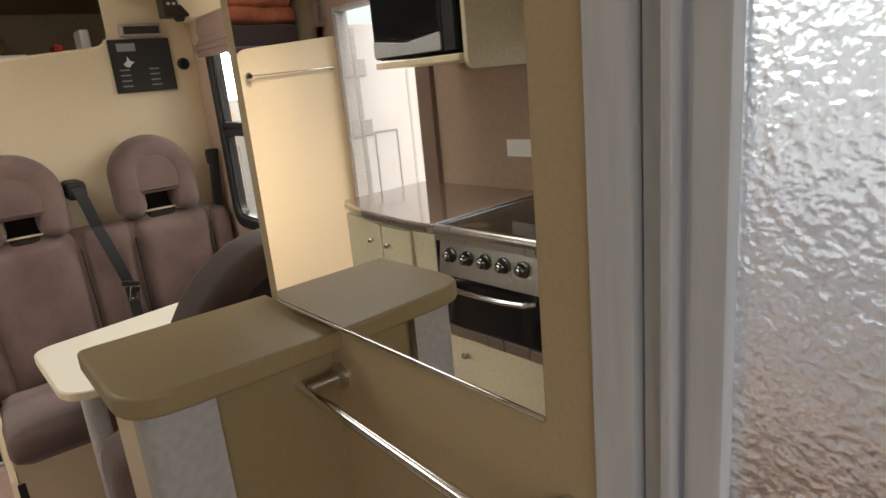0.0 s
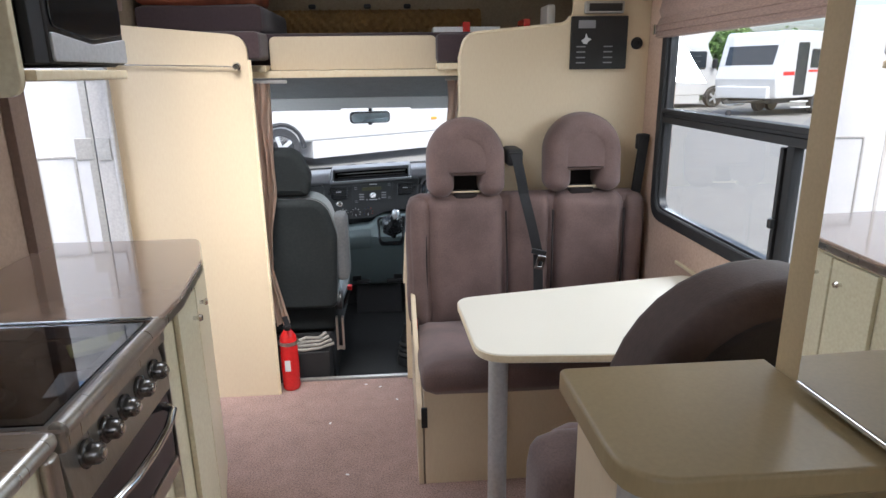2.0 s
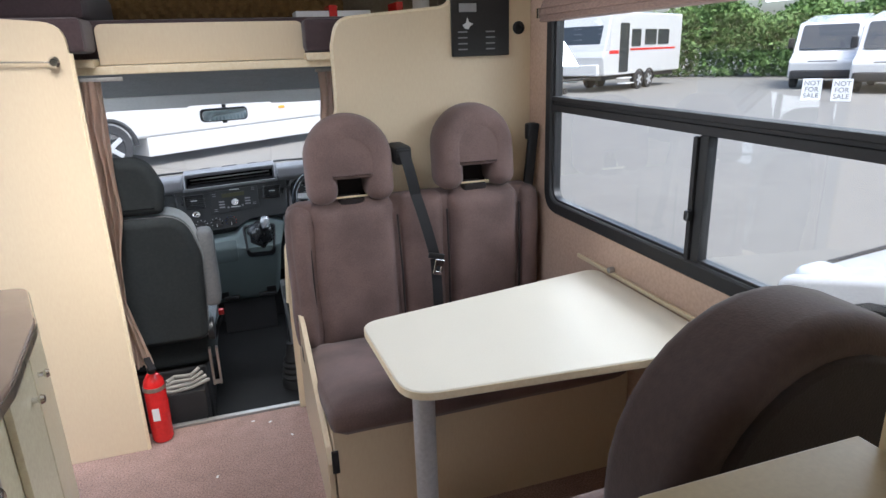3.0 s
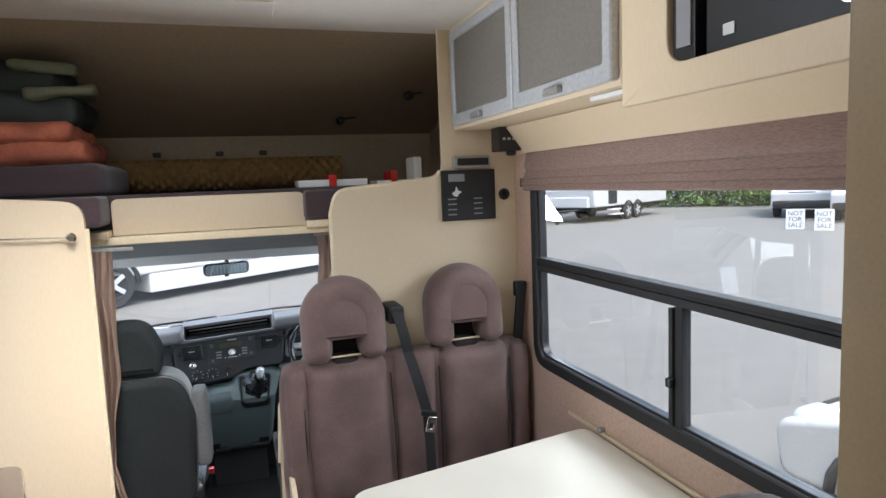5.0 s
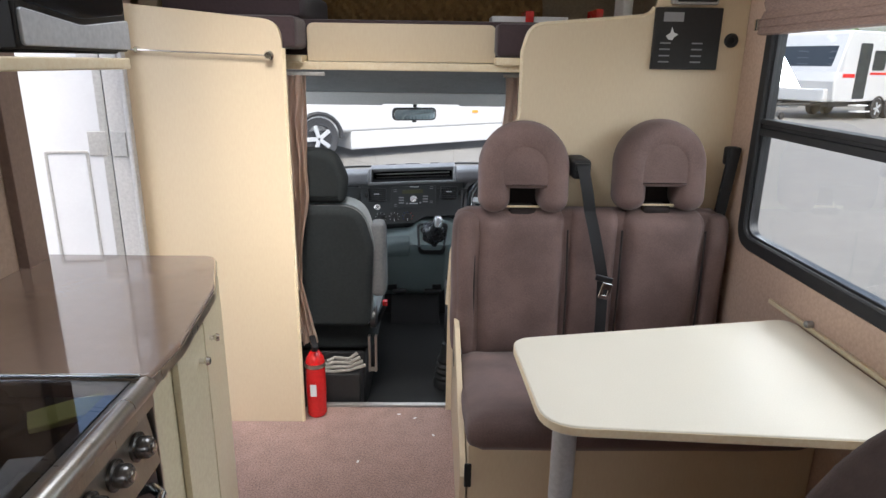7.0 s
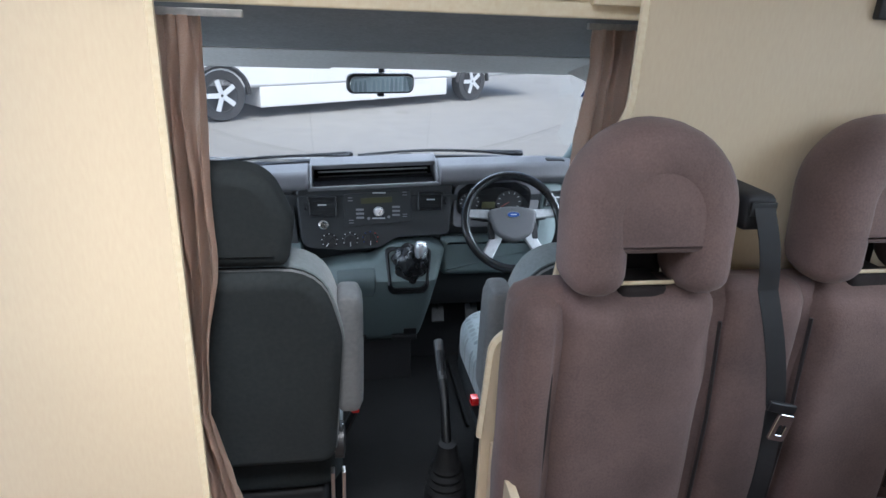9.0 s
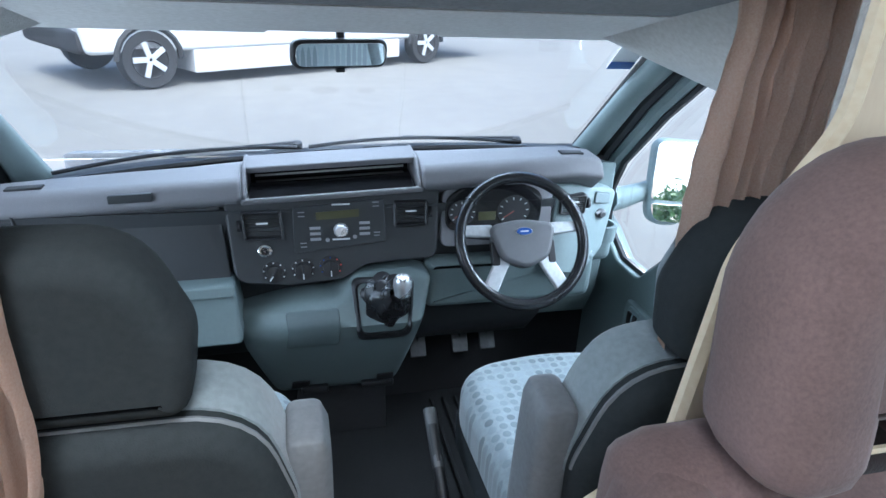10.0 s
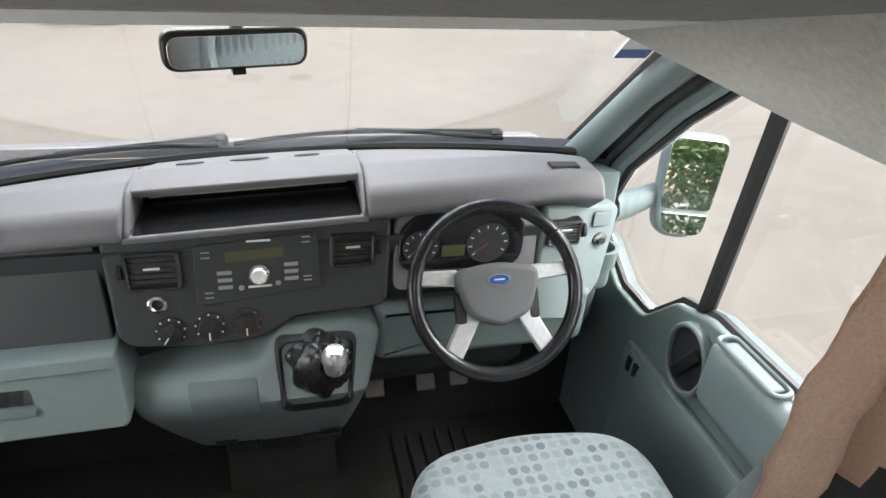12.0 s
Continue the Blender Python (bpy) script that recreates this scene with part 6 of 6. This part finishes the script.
for s in (1, -1):
    part("button_strip", puff(rrect(s * 0.085 - 0.012, -0.07, s * 0.085 + 0.012, 0.0, 0.008, 3), "z", -0.02, 0.0, 0.004), BLACK, sw)
    part("stalk", tube([(s * 0.04, 0.02, -0.07), (s * 0.15, 0.035, -0.06)], [0.009, 0.012], 8), BLACK, sw)
    part("grip_joint", tube([(s * R * 0.77 + 0.0185 * math.cos(a) * 0.77 * s, R * 0.64 + 0.0185 * math.cos(a) * 0.64, 0.0185 * math.sin(a)) for a in [2 * math.pi * i / 12 for i in range(12)]], 0.0012, 4, True), BLACKM, sw)
sw.matrix_basis = pose(0.556, 4.128, 0.702, 57, 0, 0)

# ---- cab seats ----
def cab_seat(name_label, mirror):
    s = thing("cab_seat", name_label, "seat", (0, 0, 0))
    part("base", rb(-0.21, -0.20, 0.0, 0.21, 0.24, 0.32, 0.02, 3), BLACKM, s)
    part("cushion", puff(rp([(-0.262, -0.20, 0.04), (0.262, -0.20, 0.04), (0.275, 0.385, 0.17), (0.0, 0.425, 0.5), (-0.275, 0.385, 0.17)], 9), "z", 0.42, 0.592, 0.058, 7), DOTTED, s, angle=70)
    part("skirt", soft(-0.262, -0.2, 0.31, 0.262, 0.385, 0.50, 0.05, (0, 0.02, 0), 10), SEATBACK, s, angle=70)
    back = rp([(-0.245, 0.0, 0.05), (0.245, 0.0, 0.05), (0.272, 0.40, 0.2), (0.225, 0.585, 0.13), (-0.225, 0.585, 0.13), (-0.272, 0.40, 0.2)], 6)
    part("backrest", turned(puff(back, "y", -0.06, 0.045, 0.035, 5), pose(0, -0.235, 0.48, 8, 0, 0)), SEATBACK, s, angle=70)
    part("side_bolster", turned(ringplate(inset(back, -0.004), inset(back, 0.07), "y", -0.012, 0.105, 0.03), pose(0, -0.235, 0.48, 8, 0, 0)), SEATPALE, s, "pale padded front edge", angle=70)
    part("back_face", turned(puff(inset(back, 0.06), "y", 0.03, 0.080, 0.02, 4), pose(0, -0.235, 0.48, 8, 0, 0)), DOTTED, s, angle=70)
    part("piping", turned(tube([(u, -0.026, v) for u, v in inset(back, 0.001)[8:-2]], 0.004, 5), pose(0, -0.235, 0.48, 8, 0, 0)), SEATGREY, s)
    hp = rp([(-0.155, 0.0, 0.03), (0.155, 0.0, 0.03), (0.17, 0.10, 0.08), (0.12, 0.225, 0.13), (-0.12, 0.225, 0.13), (-0.17, 0.10, 0.08)], 6)
    h = part("headrest", turned(puff(hp, "y", -0.055, 0.055, 0.035, 5), pose(0, -0.315, 1.068, 4, 0, 0)), SEATBACK, s, angle=70)
    part("front_pad", turned(puff(inset(hp, 0.018), "y", 0.02, 0.085, 0.035, 5), pose(0, -0.315, 1.068, 4, 0, 0)), SEATPALE, h, "pale front cushion", angle=70)
    for x in (-0.06, 0.06):
        part("headrest_post", tube([(x, -0.31, 1.0), (x, -0.315, 1.06)], 0.007, 8), BLACK, s)
    part("armrest", turned(soft(-0.032, -0.06, -0.17, 0.032, 0.05, 0.17, 0.022, (0.004, 0, 0), 8), pose(mirror * 0.285, -0.235, 0.795, 4, 0, 0)), SEATGREY, s, "folded up grey armrest", angle=70)
    part("hinge_cover", lathe([(0.05, -0.012), (0.05, 0.012), (0.03, 0.016)], (mirror * 0.255, -0.22, 0.50), "x", 16), BLACK, s)
    part("buckle_stalk", tube([(mirror * 0.25, -0.1, 0.40), (mirror * 0.30, -0.12, 0.52)], 0.012, 6), BLACK, s)
    part("buckle_button", rb(mirror * 0.30 - 0.012, -0.135, 0.52, mirror * 0.30 + 0.012, -0.105, 0.545, 0.004), RED, s)
    return s
ps = cab_seat("dark grey passenger seat with a pale dotted cushion and raised armrest", 1)
ps.matrix_basis = pose(-0.365, 3.56, ZF + 0.002)
ds = cab_seat("grey dotted driver's seat with a raised armrest", -1)
ds.matrix_basis = pose(0.585, 3.56, ZF + 0.002)
solo("seat_rail", join(rb(-0.135, 3.30, 0.08, -0.125, 3.33, 0.26, 0.002), rb(-0.105, 3.30, 0.08, -0.095, 3.33, 0.26, 0.002), rb(-0.135, 3.305, 0.08, -0.095, 3.32, 0.1, 0.002)), STEEL, "perforated steel seat bracket", "bracket")
# handbrake
hb = thing("handbrake", "long black handbrake lever between the cab seats", "handbrake", (0.24, 3.9, ZF))
part("gaiter", lathe([(0.075, 0.0), (0.075, 0.03), (0.064, 0.045), (0.072, 0.06), (0.060, 0.075), (0.067, 0.09), (0.056, 0.105), (0.062, 0.12), (0.050, 0.135), (0.056, 0.15), (0.044, 0.17), (0.030, 0.24)], (0.245, 3.62, ZF + 0.002), "z", 20), BLACKM, hb)
part("lever", tube([(0.245, 3.62, 0.05), (0.245, 3.72, 0.20), (0.245, 3.86, 0.30)], [0.018, 0.016, 0.014], 10), BLACK, hb)
part("grip", tube([(0.245, 3.77, 0.235), (0.245, 3.90, 0.32)], [0.016, 0.018], 10), PEDAL, hb, "worn dark metal grip")
# fire extinguisher and tubing on the step
fe = thing("fire_extinguisher", "small red fire extinguisher standing by the cab step", "extinguisher", (-0.335, 3.065, 0.0))
part("cylinder", lathe([(0.036, 0.0), (0.042, 0.012), (0.042, 0.24), (0.038, 0.27), (0.022, 0.295), (0.018, 0.30)], (-0.335, 3.062, 0.004), "z", 24), RED, fe)
part("valve", lathe([(0.014, 0), (0.016, 0.02), (0.008, 0.04)], (-0.335, 3.062, 0.30), "z", 12), BLACK, fe)
part("lever", turned(rb(-0.012, -0.05, -0.006, 0.012, 0.035, 0.006, 0.003), pose(-0.335, 3.05, 0.352, 14, 0, 20)), BLACK, fe)
part("label", lathe([(0.0425, 0.09), (0.0428, 0.091), (0.0428, 0.17), (0.0425, 0.171)], (-0.335, 3.062, 0.004), "z", 24), RED, fe)
part("print", rb(-0.352, 3.0175, 0.11, -0.326, 3.0195, 0.165, 0.001), LABELW, fe, "pale printed panel")
part("strap", lathe([(0.0425, 0.0), (0.0445, 0.001), (0.0445, 0.016), (0.0425, 0.017)], (-0.335, 3.062, 0.235), "z", 24), STEEL, fe)
hose = thing("coiled_hose", "loose pale grey hose coiled on the cab floor", "hose", (-0.2, 3.24, 0.05))
for i in range(4):
    part("coil", tube([(-0.34 + 0.01 * i, 3.2, 0.136 + 0.016 * i), (-0.28, 3.19 + 0.012 * i, 0.138 + 0.017 * i), (-0.21, 3.195, 0.145 + 0.018 * i), (-0.14 - 0.012 * i, 3.22, 0.156 + 0.020 * i)], 0.0085, 8), HOSE, hose)
solo("hose_box", rb(-0.36, 3.18, ZF, -0.16, 3.32, 0.13, 0.01), BLACKM, "black box under the hose behind the passenger seat", "box")

# curtains on both sides of the opening
def curtain(name_label, x0, x1, y, z0, z1, folds, gather, seed):
    bm = bmesh.new()
    nx, nz = folds * 12, 60
    rows = []
    for j in range(nz + 1):
        t = j / nz
        z = z1 + (z0 - z1) * t
        g = gather(t)
        rows.append([])
        for i in range(nx + 1):
            u = i / nx
            amp = 0.021 + 0.022 * noise.noise(Vector((u * 6, t * 1.5, seed)))
            x = g[0] + (g[1] - g[0]) * u + 0.010 * noise.noise(Vector((u * 9, t * 6, seed + 4)))
            yy = y + amp * math.sin(u * folds * 2 * math.pi + 3.2 * noise.noise(Vector((u * 3, t * 2.6, seed)))) * (0.7 + 0.5 * t) + g[2] + 0.009 * noise.noise(Vector((u * 14, t * 22, seed + 9))) + 0.004 * noise.noise(Vector((u * 30, t * 60, seed + 5)))
            rows[-1].append(bm.verts.new((x, yy, z)))
    for p, q in zip(rows, rows[1:]):
        for i in range(nx):
            bm.faces.new((p[i], p[i + 1], q[i + 1], q[i]))
    bmesh.ops.solidify(bm, geom=bm.faces[:], thickness=0.003)
    c = thing("curtain", name_label, "curtain", ((x0 + x1) / 2, y, z0))
    part("cloth", bm, CURTAIN, c, angle=80)
    part("track", rb(min(x0, x1) - 0.02, y - 0.008, z1 - 0.002, max(x0, x1) + 0.02, y + 0.008, z1 + 0.012, 0.002), ALU, c)
    return c
curtain("taupe cab curtain gathered against the side panel", -0.395, -0.28, 3.14, 0.30, 1.425, 4, lambda t: (-0.43, -0.333 - 0.04 * min(t, 0.46) - 0.15 * max(0.0, min(t, 0.75) - 0.46) + 0.24 * max(0.0, t - 0.75), 0.012 * math.sin(t * 3)), 2)
curtain("pale taupe alcove curtain tied back above the side panel", -0.90, -0.70, 3.08, 1.72, 2.26, 6, lambda t: (-0.935, -0.64 - 0.25 * min(1, t * 1.25), 0.0), 5)
curtain("taupe cab curtain gathered behind the bulkhead", 0.46, 0.64, 3.262, 0.30, 1.425, 8, lambda t: (0.45 - 0.03 * t, 0.645, 0.01 * t), 7)

for i, (x, y) in enumerate(((0.02, 3.06), (0.09, 3.03), (-0.12, 2.72), (0.17, 2.9), (-0.02, 2.35))):
    solo("paper_scrap", turned(rb(-0.007, -0.004, 0, 0.007, 0.004, 0.002, 0.0006), pose(x, y, 0.001, 0, 0, 40 * i)), WHITE, "tiny white paper scrap on the carpet", "litter", group="scraps on the carpet")

# ---- yard outside ----
GZ = -0.5
def yard():
    """One sheet: a shallow dip under the motorhome, level further out."""
    bm = bmesh.new()
    rows = []
    for r in (0.01, 3, 6, 7, 8, 9, 10, 11, 12, 13, 20, 40, 80, 160, 400):
        t = max(0.0, min(1.0, (r - 6) / 7))
        z = GZ - 0.3 * (1 - t * t * (3 - 2 * t))
        rows.append([bm.verts.new((r * math.cos(2 * math.pi * i / 48), 1.5 + r * math.sin(2 * math.pi * i / 48), z)) for i in range(48)])
    for p, q in zip(rows, rows[1:]):
        for i in range(48):
            bm.faces.new((p[i - 1], p[i], q[i], q[i - 1]))
    bm.faces.new(rows[0])
    bmesh.ops.recalc_face_normals(bm, faces=bm.faces[:])
    return bm
solo("ground", yard(), CONCRETE, "wide worn concrete yard", "ground", "structure")

def wheel(parent, x, y, r, s):
    w = part("wheel", lathe([(r * 0.62, -0.10), (r * 0.95, -0.11), (r, -0.08), (r, 0.08), (r * 0.95, 0.11), (r * 0.62, 0.10)], (x, y, r), "y", 26), TYRE, parent)
    part("rim", lathe([(r * 0.66, 0), (r * 0.64, s * 0.015), (r * 0.56, s * -0.03)], (x, y + s * 0.10, r), "y", 24), BLACKM, w)
    for i in range(5):
        a = 2 * math.pi * i / 5 + 0.3
        part("rim_spoke", turned(rb(-0.035, -0.012, 0.02, 0.035, 0.012, r * 0.62, 0.006), Matrix.Translation((x, y + s * 0.112, r)) @ Matrix.Rotation(a, 4, "Y")), SILVER, w)
    return w

def box_vehicle(name, label, category, prof, width, wheels, r, side_windows, stripes=(), cab=None, front=None, group=""):
    """A vehicle along x (nose at +x), its outline in (x, z)."""
    v = thing(name, label, category, (0, 0, 0), group)
    part("body", puff(prof, "y", -width / 2, width / 2, 0.06, 4), VANWHITE, v, angle=50)
    for x, s in [(x, s) for x in wheels for s in (1, -1)]:
        wheel(v, x, s * (width / 2 - 0.10), r, s)
        part("wheel_arch", tube([(x + (r + 0.05) * math.cos(a), s * (width / 2 + 0.003), r + (r + 0.05) * math.sin(a)) for a in [math.pi * i / 10 for i in range(11)]], 0.04, 6), BLACKM, v)
    for x0, z0, x1, z1 in side_windows:
        for s in (1, -1):
            w = part("window", puff(rrect(x0, z0, x1, z1, 0.06, 4), "y", s * (width / 2 - 0.01), s * (width / 2 + 0.012), 0.003), DARKGLASS, v)
            part("window_frame", ringplate(rrect(x0 - 0.03, z0 - 0.03, x1 + 0.03, z1 + 0.03, 0.08, 4), rrect(x0, z0, x1, z1, 0.06, 4), "y", s * (width / 2), s * (width / 2 + 0.018), 0.003), BLACKM, w)
    for x0, z0, x1, z1 in stripes:
        for s in (1, -1):
            part("stripe", rb(x0, min(s * width / 2, s * (width / 2 + 0.006)), z0, x1, max(s * width / 2, s * (width / 2 + 0.006)), z1, 0.002), RED, v)
    if front:
        front(v, width)
    return v

def van_front(x0, x1, zb, zh, zw0, zw1, xw1):
    """Windscreen, grille, lamps and bumper of a van nose at x1."""
    def make(v, w):
        part("windscreen", turned(puff(rrect(-w * 0.42, 0, w * 0.42, math.hypot(zw1 - zw0, x0 - xw1), 0.1, 4), "z", 0.0, 0.03, 0.005), Matrix.Translation((x0 + 0.035, 0, zw0)) @ Matrix(((0, -(x0 - xw1) / math.hypot(zw1 - zw0, x0 - xw1), 1, 0), (1, 0, 0, 0), (0, (zw1 - zw0) / math.hypot(zw1 - zw0, x0 - xw1), 0.3, 0), (0, 0, 0, 1)))), DARKGLASS, v)
        part("grille", rb(x1 - 0.02, -w * 0.22, zh - 0.1, x1 + 0.02, w * 0.22, zh + 0.1, 0.02), BLACKM, v)
        part("bumper", soft(x1 - 0.25, -w * 0.47, zb, x1 + 0.07, w * 0.47, zb + 0.3, 0.08, n=8), BLACKM, v)
        for s in (1, -1):
            part("headlight", soft(x1 - 0.28, s * w * 0.38 - 0.16, zh - 0.08, x1 - 0.02, s * w * 0.38 + 0.16, zh + 0.16, 0.08, n=8), LENS, v)
            m = part("mirror", soft(x0 - 0.25, s * w * 0.56 - 0.1, zw0 + 0.05, x0 - 0.1, s * w * 0.56 + 0.1, zw0 + 0.4, 0.05, n=6), BLACKM, v)
    return make

# caravan on twin axles beyond the dinette window
def caravan_front(v, w):
    part("front_window", turned(rb(-0.01, -0.95, -0.42, 0.03, 0.95, 0.42, 0.04), pose(3.16, 0, 2.05, 0, -16, 0)), DARKGLASS, v)
    part("front_stripe", turned(rb(-0.01, -1.05, -0.07, 0.02, 1.05, 0.07, 0.01), pose(3.30, 0, 1.48, 0, -16, 0)), RED, v)
    part("drawbar", join(tube([(3.0, 0.8, 0.55), (4.5, 0, 0.5)], 0.05, 6), tube([(3.0, -0.8, 0.55), (4.5, 0, 0.5)], 0.05, 6)), BLACKM, v)
    part("jockey_wheel", lathe([(0.12, -0.04), (0.12, 0.04)], (4.3, 0.1, 0.12), "y", 14), TYRE, v)
    part("front_box", rb(3.2, -1.0, 0.62, 3.55, 1.0, 1.05, 0.05, 3), VANWHITE, v)
    part("chassis", rb(-3.0, -1.0, 0.45, 3.2, 1.0, 0.62, 0.02), BLACKM, v)
    for s in (1, -1):
        d = part("door", puff(rrect(1.55, 0.72, 2.25, 2.55, 0.08, 4), "y", s * (w / 2), s * (w / 2 + 0.02), 0.004), DARKGLASS, v)
        part("door_step", join(rb(1.5, s * (w / 2 + 0.1) - 0.15, 0.28, 2.2, s * (w / 2 + 0.1) + 0.2, 0.32, 0.01), rb(1.5, s * (w / 2) - 0.1, 0.48, 2.2, s * (w / 2) + 0.2, 0.52, 0.01)), WHITE, v)
cv = box_vehicle("caravan", "white touring caravan with red stripes and dark windows", "caravan", rp([(-3.2, 0.62, 0.1), (3.3, 0.62, 0.1), (3.42, 1.3, 0.1), (2.9, 2.95, 0.25), (-3.2, 2.95, 0.12)], 5), 2.4, (-0.3, 0.55), 0.36,
     ((-1.9, 1.75, -0.95, 2.3), (-0.75, 1.75, 0.2, 2.3), (0.6, 1.7, 1.3, 2.3)), ((-2.6, 1.52, 1.4, 1.60), (2.3, 1.42, 3.0, 1.55)), front=caravan_front)
cv.matrix_basis = pose(18.3, 28.3, GZ, 0, 0, 208) @ Matrix.Diagonal((1.15, 1.15, 1.15, 1))

VAN = rp([(-2.6, 0.35, 0.1), (2.7, 0.35, 0.12), (2.75, 0.95, 0.2), (2.0, 1.25, 0.2), (1.15, 2.2, 0.3), (-2.6, 2.55, 0.15)], 5)
for x, y, a, lab in ((25.6, 22.9, 216, "white motorhome van parked by the hedge"), (25.2, 19.4, 212, "white panel van parked beside the motorhome")):
    vn = box_vehicle("parked_van", lab, "van", VAN, 2.0, (-1.7, 1.8), 0.36, ((0.35, 1.4, 1.25, 1.95),), front=van_front(1.95, 2.70, 0.35, 0.85, 1.30, 2.12, 1.22), group="vans by the hedge")
    vn.matrix_basis = pose(x, y, GZ, 0, 0, a) @ Matrix.Diagonal((1.2, 1.2, 1.2, 1))
def sale_sign(x, y, a):
    s = thing("yard_sign", "white folding yard sign with dark printed lines", "sign", (0, 0, 0), "signs by the vans")
    for t, yy in ((14, -0.12), (-14, 0.12)):
        part("board", turned(rb(-0.29, -0.015, 0, 0.29, 0.015, 0.72, 0.01), pose(0, yy * 2, 0, -t, 0, 0)), DOORWHITE, s)
    for z, word in ((0.50, "NOT"), (0.29, "FOR"), (0.08, "SALE")):
        f = bpy.data.curves.new("lettering", "FONT")
        f.body, f.size, f.align_x, f.extrude = word, 0.22, "CENTER", 0.002
        f.materials.append(BLACKM)
        w = new("lettering", f)
        w.parent = s
        w.matrix_basis = pose(0, -0.24, 0, -14, 0, 0) @ pose(0, -0.018, z, 90, 0, 0)
    s.matrix_basis = pose(x, y, GZ, 0, 0, a)
sale_sign(18.9, 17.6, -50)
sale_sign(19.2, 16.7, -50)

# long white motorhome across the front of the cab
MH = rp([(-4.6, 0.45, 0.1), (3.1, 0.45, 0.1), (3.2, 1.05, 0.25), (2.4, 1.35, 0.2), (1.9, 2.3, 0.2), (2.3, 2.9, 0.3), (-4.6, 3.0, 0.2)], 5)
mh = box_vehicle("parked_motorhome", "long white motorhome parked across the yard", "motorhome", MH, 2.2, (-2.75, 2.35), 0.37, ((1.15, 1.45, 1.85, 2.05), (-3.6, 1.6, -2.4, 2.25), (-1.3, 1.6, -0.2, 2.25)), front=van_front(2.35, 3.12, 0.45, 0.98, 1.4, 2.2, 1.95))
part("skirt", rb(-2.1, -1.09, 0.15, 1.75, 1.09, 0.47, 0.03), VANWHITE, mh)
for s in (1, -1):
    part("marker", rb(-1.0, s * 1.1 - 0.012, 0.70, -0.86, s * 1.1 + 0.012, 0.75, 0.004), AMBER, mh)
mh.matrix_basis = pose(-0.55, 16.3, GZ, 0, 0, 214) @ Matrix.Diagonal((1.22, 1.22, 1.22, 1))

mh2 = copy_thing(mh, pose(13.4, 33.6, GZ, 0, 0, 8) @ Matrix.Diagonal((1.1, 1.1, 1.1, 1)))
tagged(mh2, "pale motorhome parked behind the caravan")

# white car beside the dinette window
CAR = rp([(-2.1, 0.30, 0.15), (2.05, 0.28, 0.15), (2.12, 0.68, 0.15), (1.0, 0.98, 0.25), (0.35, 1.42, 0.3), (-1.5, 1.45, 0.3), (-2.1, 0.95, 0.25)], 6)
car = box_vehicle("white_car", "white parked car close to the dinette window", "car", CAR, 1.75, (-1.3, 1.32), 0.32, ((-1.2, 1.0, -0.3, 1.32), (-0.2, 1.0, 0.5, 1.30)), front=van_front(0.95, 2.05, 0.28, 0.62, 1.0, 1.40, 0.38))
car.matrix_basis = pose(4.8, 1.9, GZ - 0.3, 0, 0, 98)
car2 = copy_thing(car, pose(-4.0, -2.0, GZ - 0.3, 0, 0, 75))
tagged(car2, "white car parked behind, seen in the door mirror")
car3 = copy_thing(car, pose(4.6, -2.8, GZ - 0.3, 0, 0, 92))
tagged(car3, "white car parked behind on the driver's side")

# hedge: many leaf clumps
def hedge(pts, h, d, n, seed):
    rnd = random.Random(seed)
    verts, faces = [], []
    for _ in range(n):
        k = rnd.random() * (len(pts) - 1)
        i = min(int(k), len(pts) - 2)
        f = k - i
        x = pts[i][0] + (pts[i + 1][0] - pts[i][0]) * f + rnd.gauss(0, d)
        y = pts[i][1] + (pts[i + 1][1] - pts[i][1]) * f + rnd.gauss(0, d)
        top = h * (0.8 + 0.35 * noise.noise(Vector((x * 0.35, y * 0.35, 2))))
        z = GZ + top * (1 - rnd.random() ** 1.7)
        for _ in range(5):
            c = Vector((x, y, z)) + Vector((rnd.gauss(0, 0.16), rnd.gauss(0, 0.16), rnd.gauss(0, 0.14)))
            a, b = Vector((rnd.gauss(0, 1), rnd.gauss(0, 1), rnd.gauss(0, 1))).normalized(), Vector((rnd.gauss(0, 1), rnd.gauss(0, 1), rnd.gauss(0, 1))).normalized()
            s = rnd.uniform(0.10, 0.2)
            q = len(verts)
            verts += [c - a * s, c + b * s * 0.5, c + a * s, c - b * s * 0.5]
            faces.append((q, q + 1, q + 2, q + 3))
    me = bpy.data.meshes.new("hedge")
    me.from_pydata(verts, [], faces)
    me.materials.append(LEAF)
    return me
tagged(new("hedge", hedge([(16, 44), (27, 35), (34, 26), (38, 14)], 4.6, 0.9, 14000, 5)), "dense green hedge along the far side of the yard", "hedge", kind="stuff")
tagged(new("hedge", hedge([(-8, -15), (5, -14), (11, -12), (18, -9)], 3.6, 0.8, 8000, 8)), "green hedge behind the motorhome", "hedge", kind="stuff")
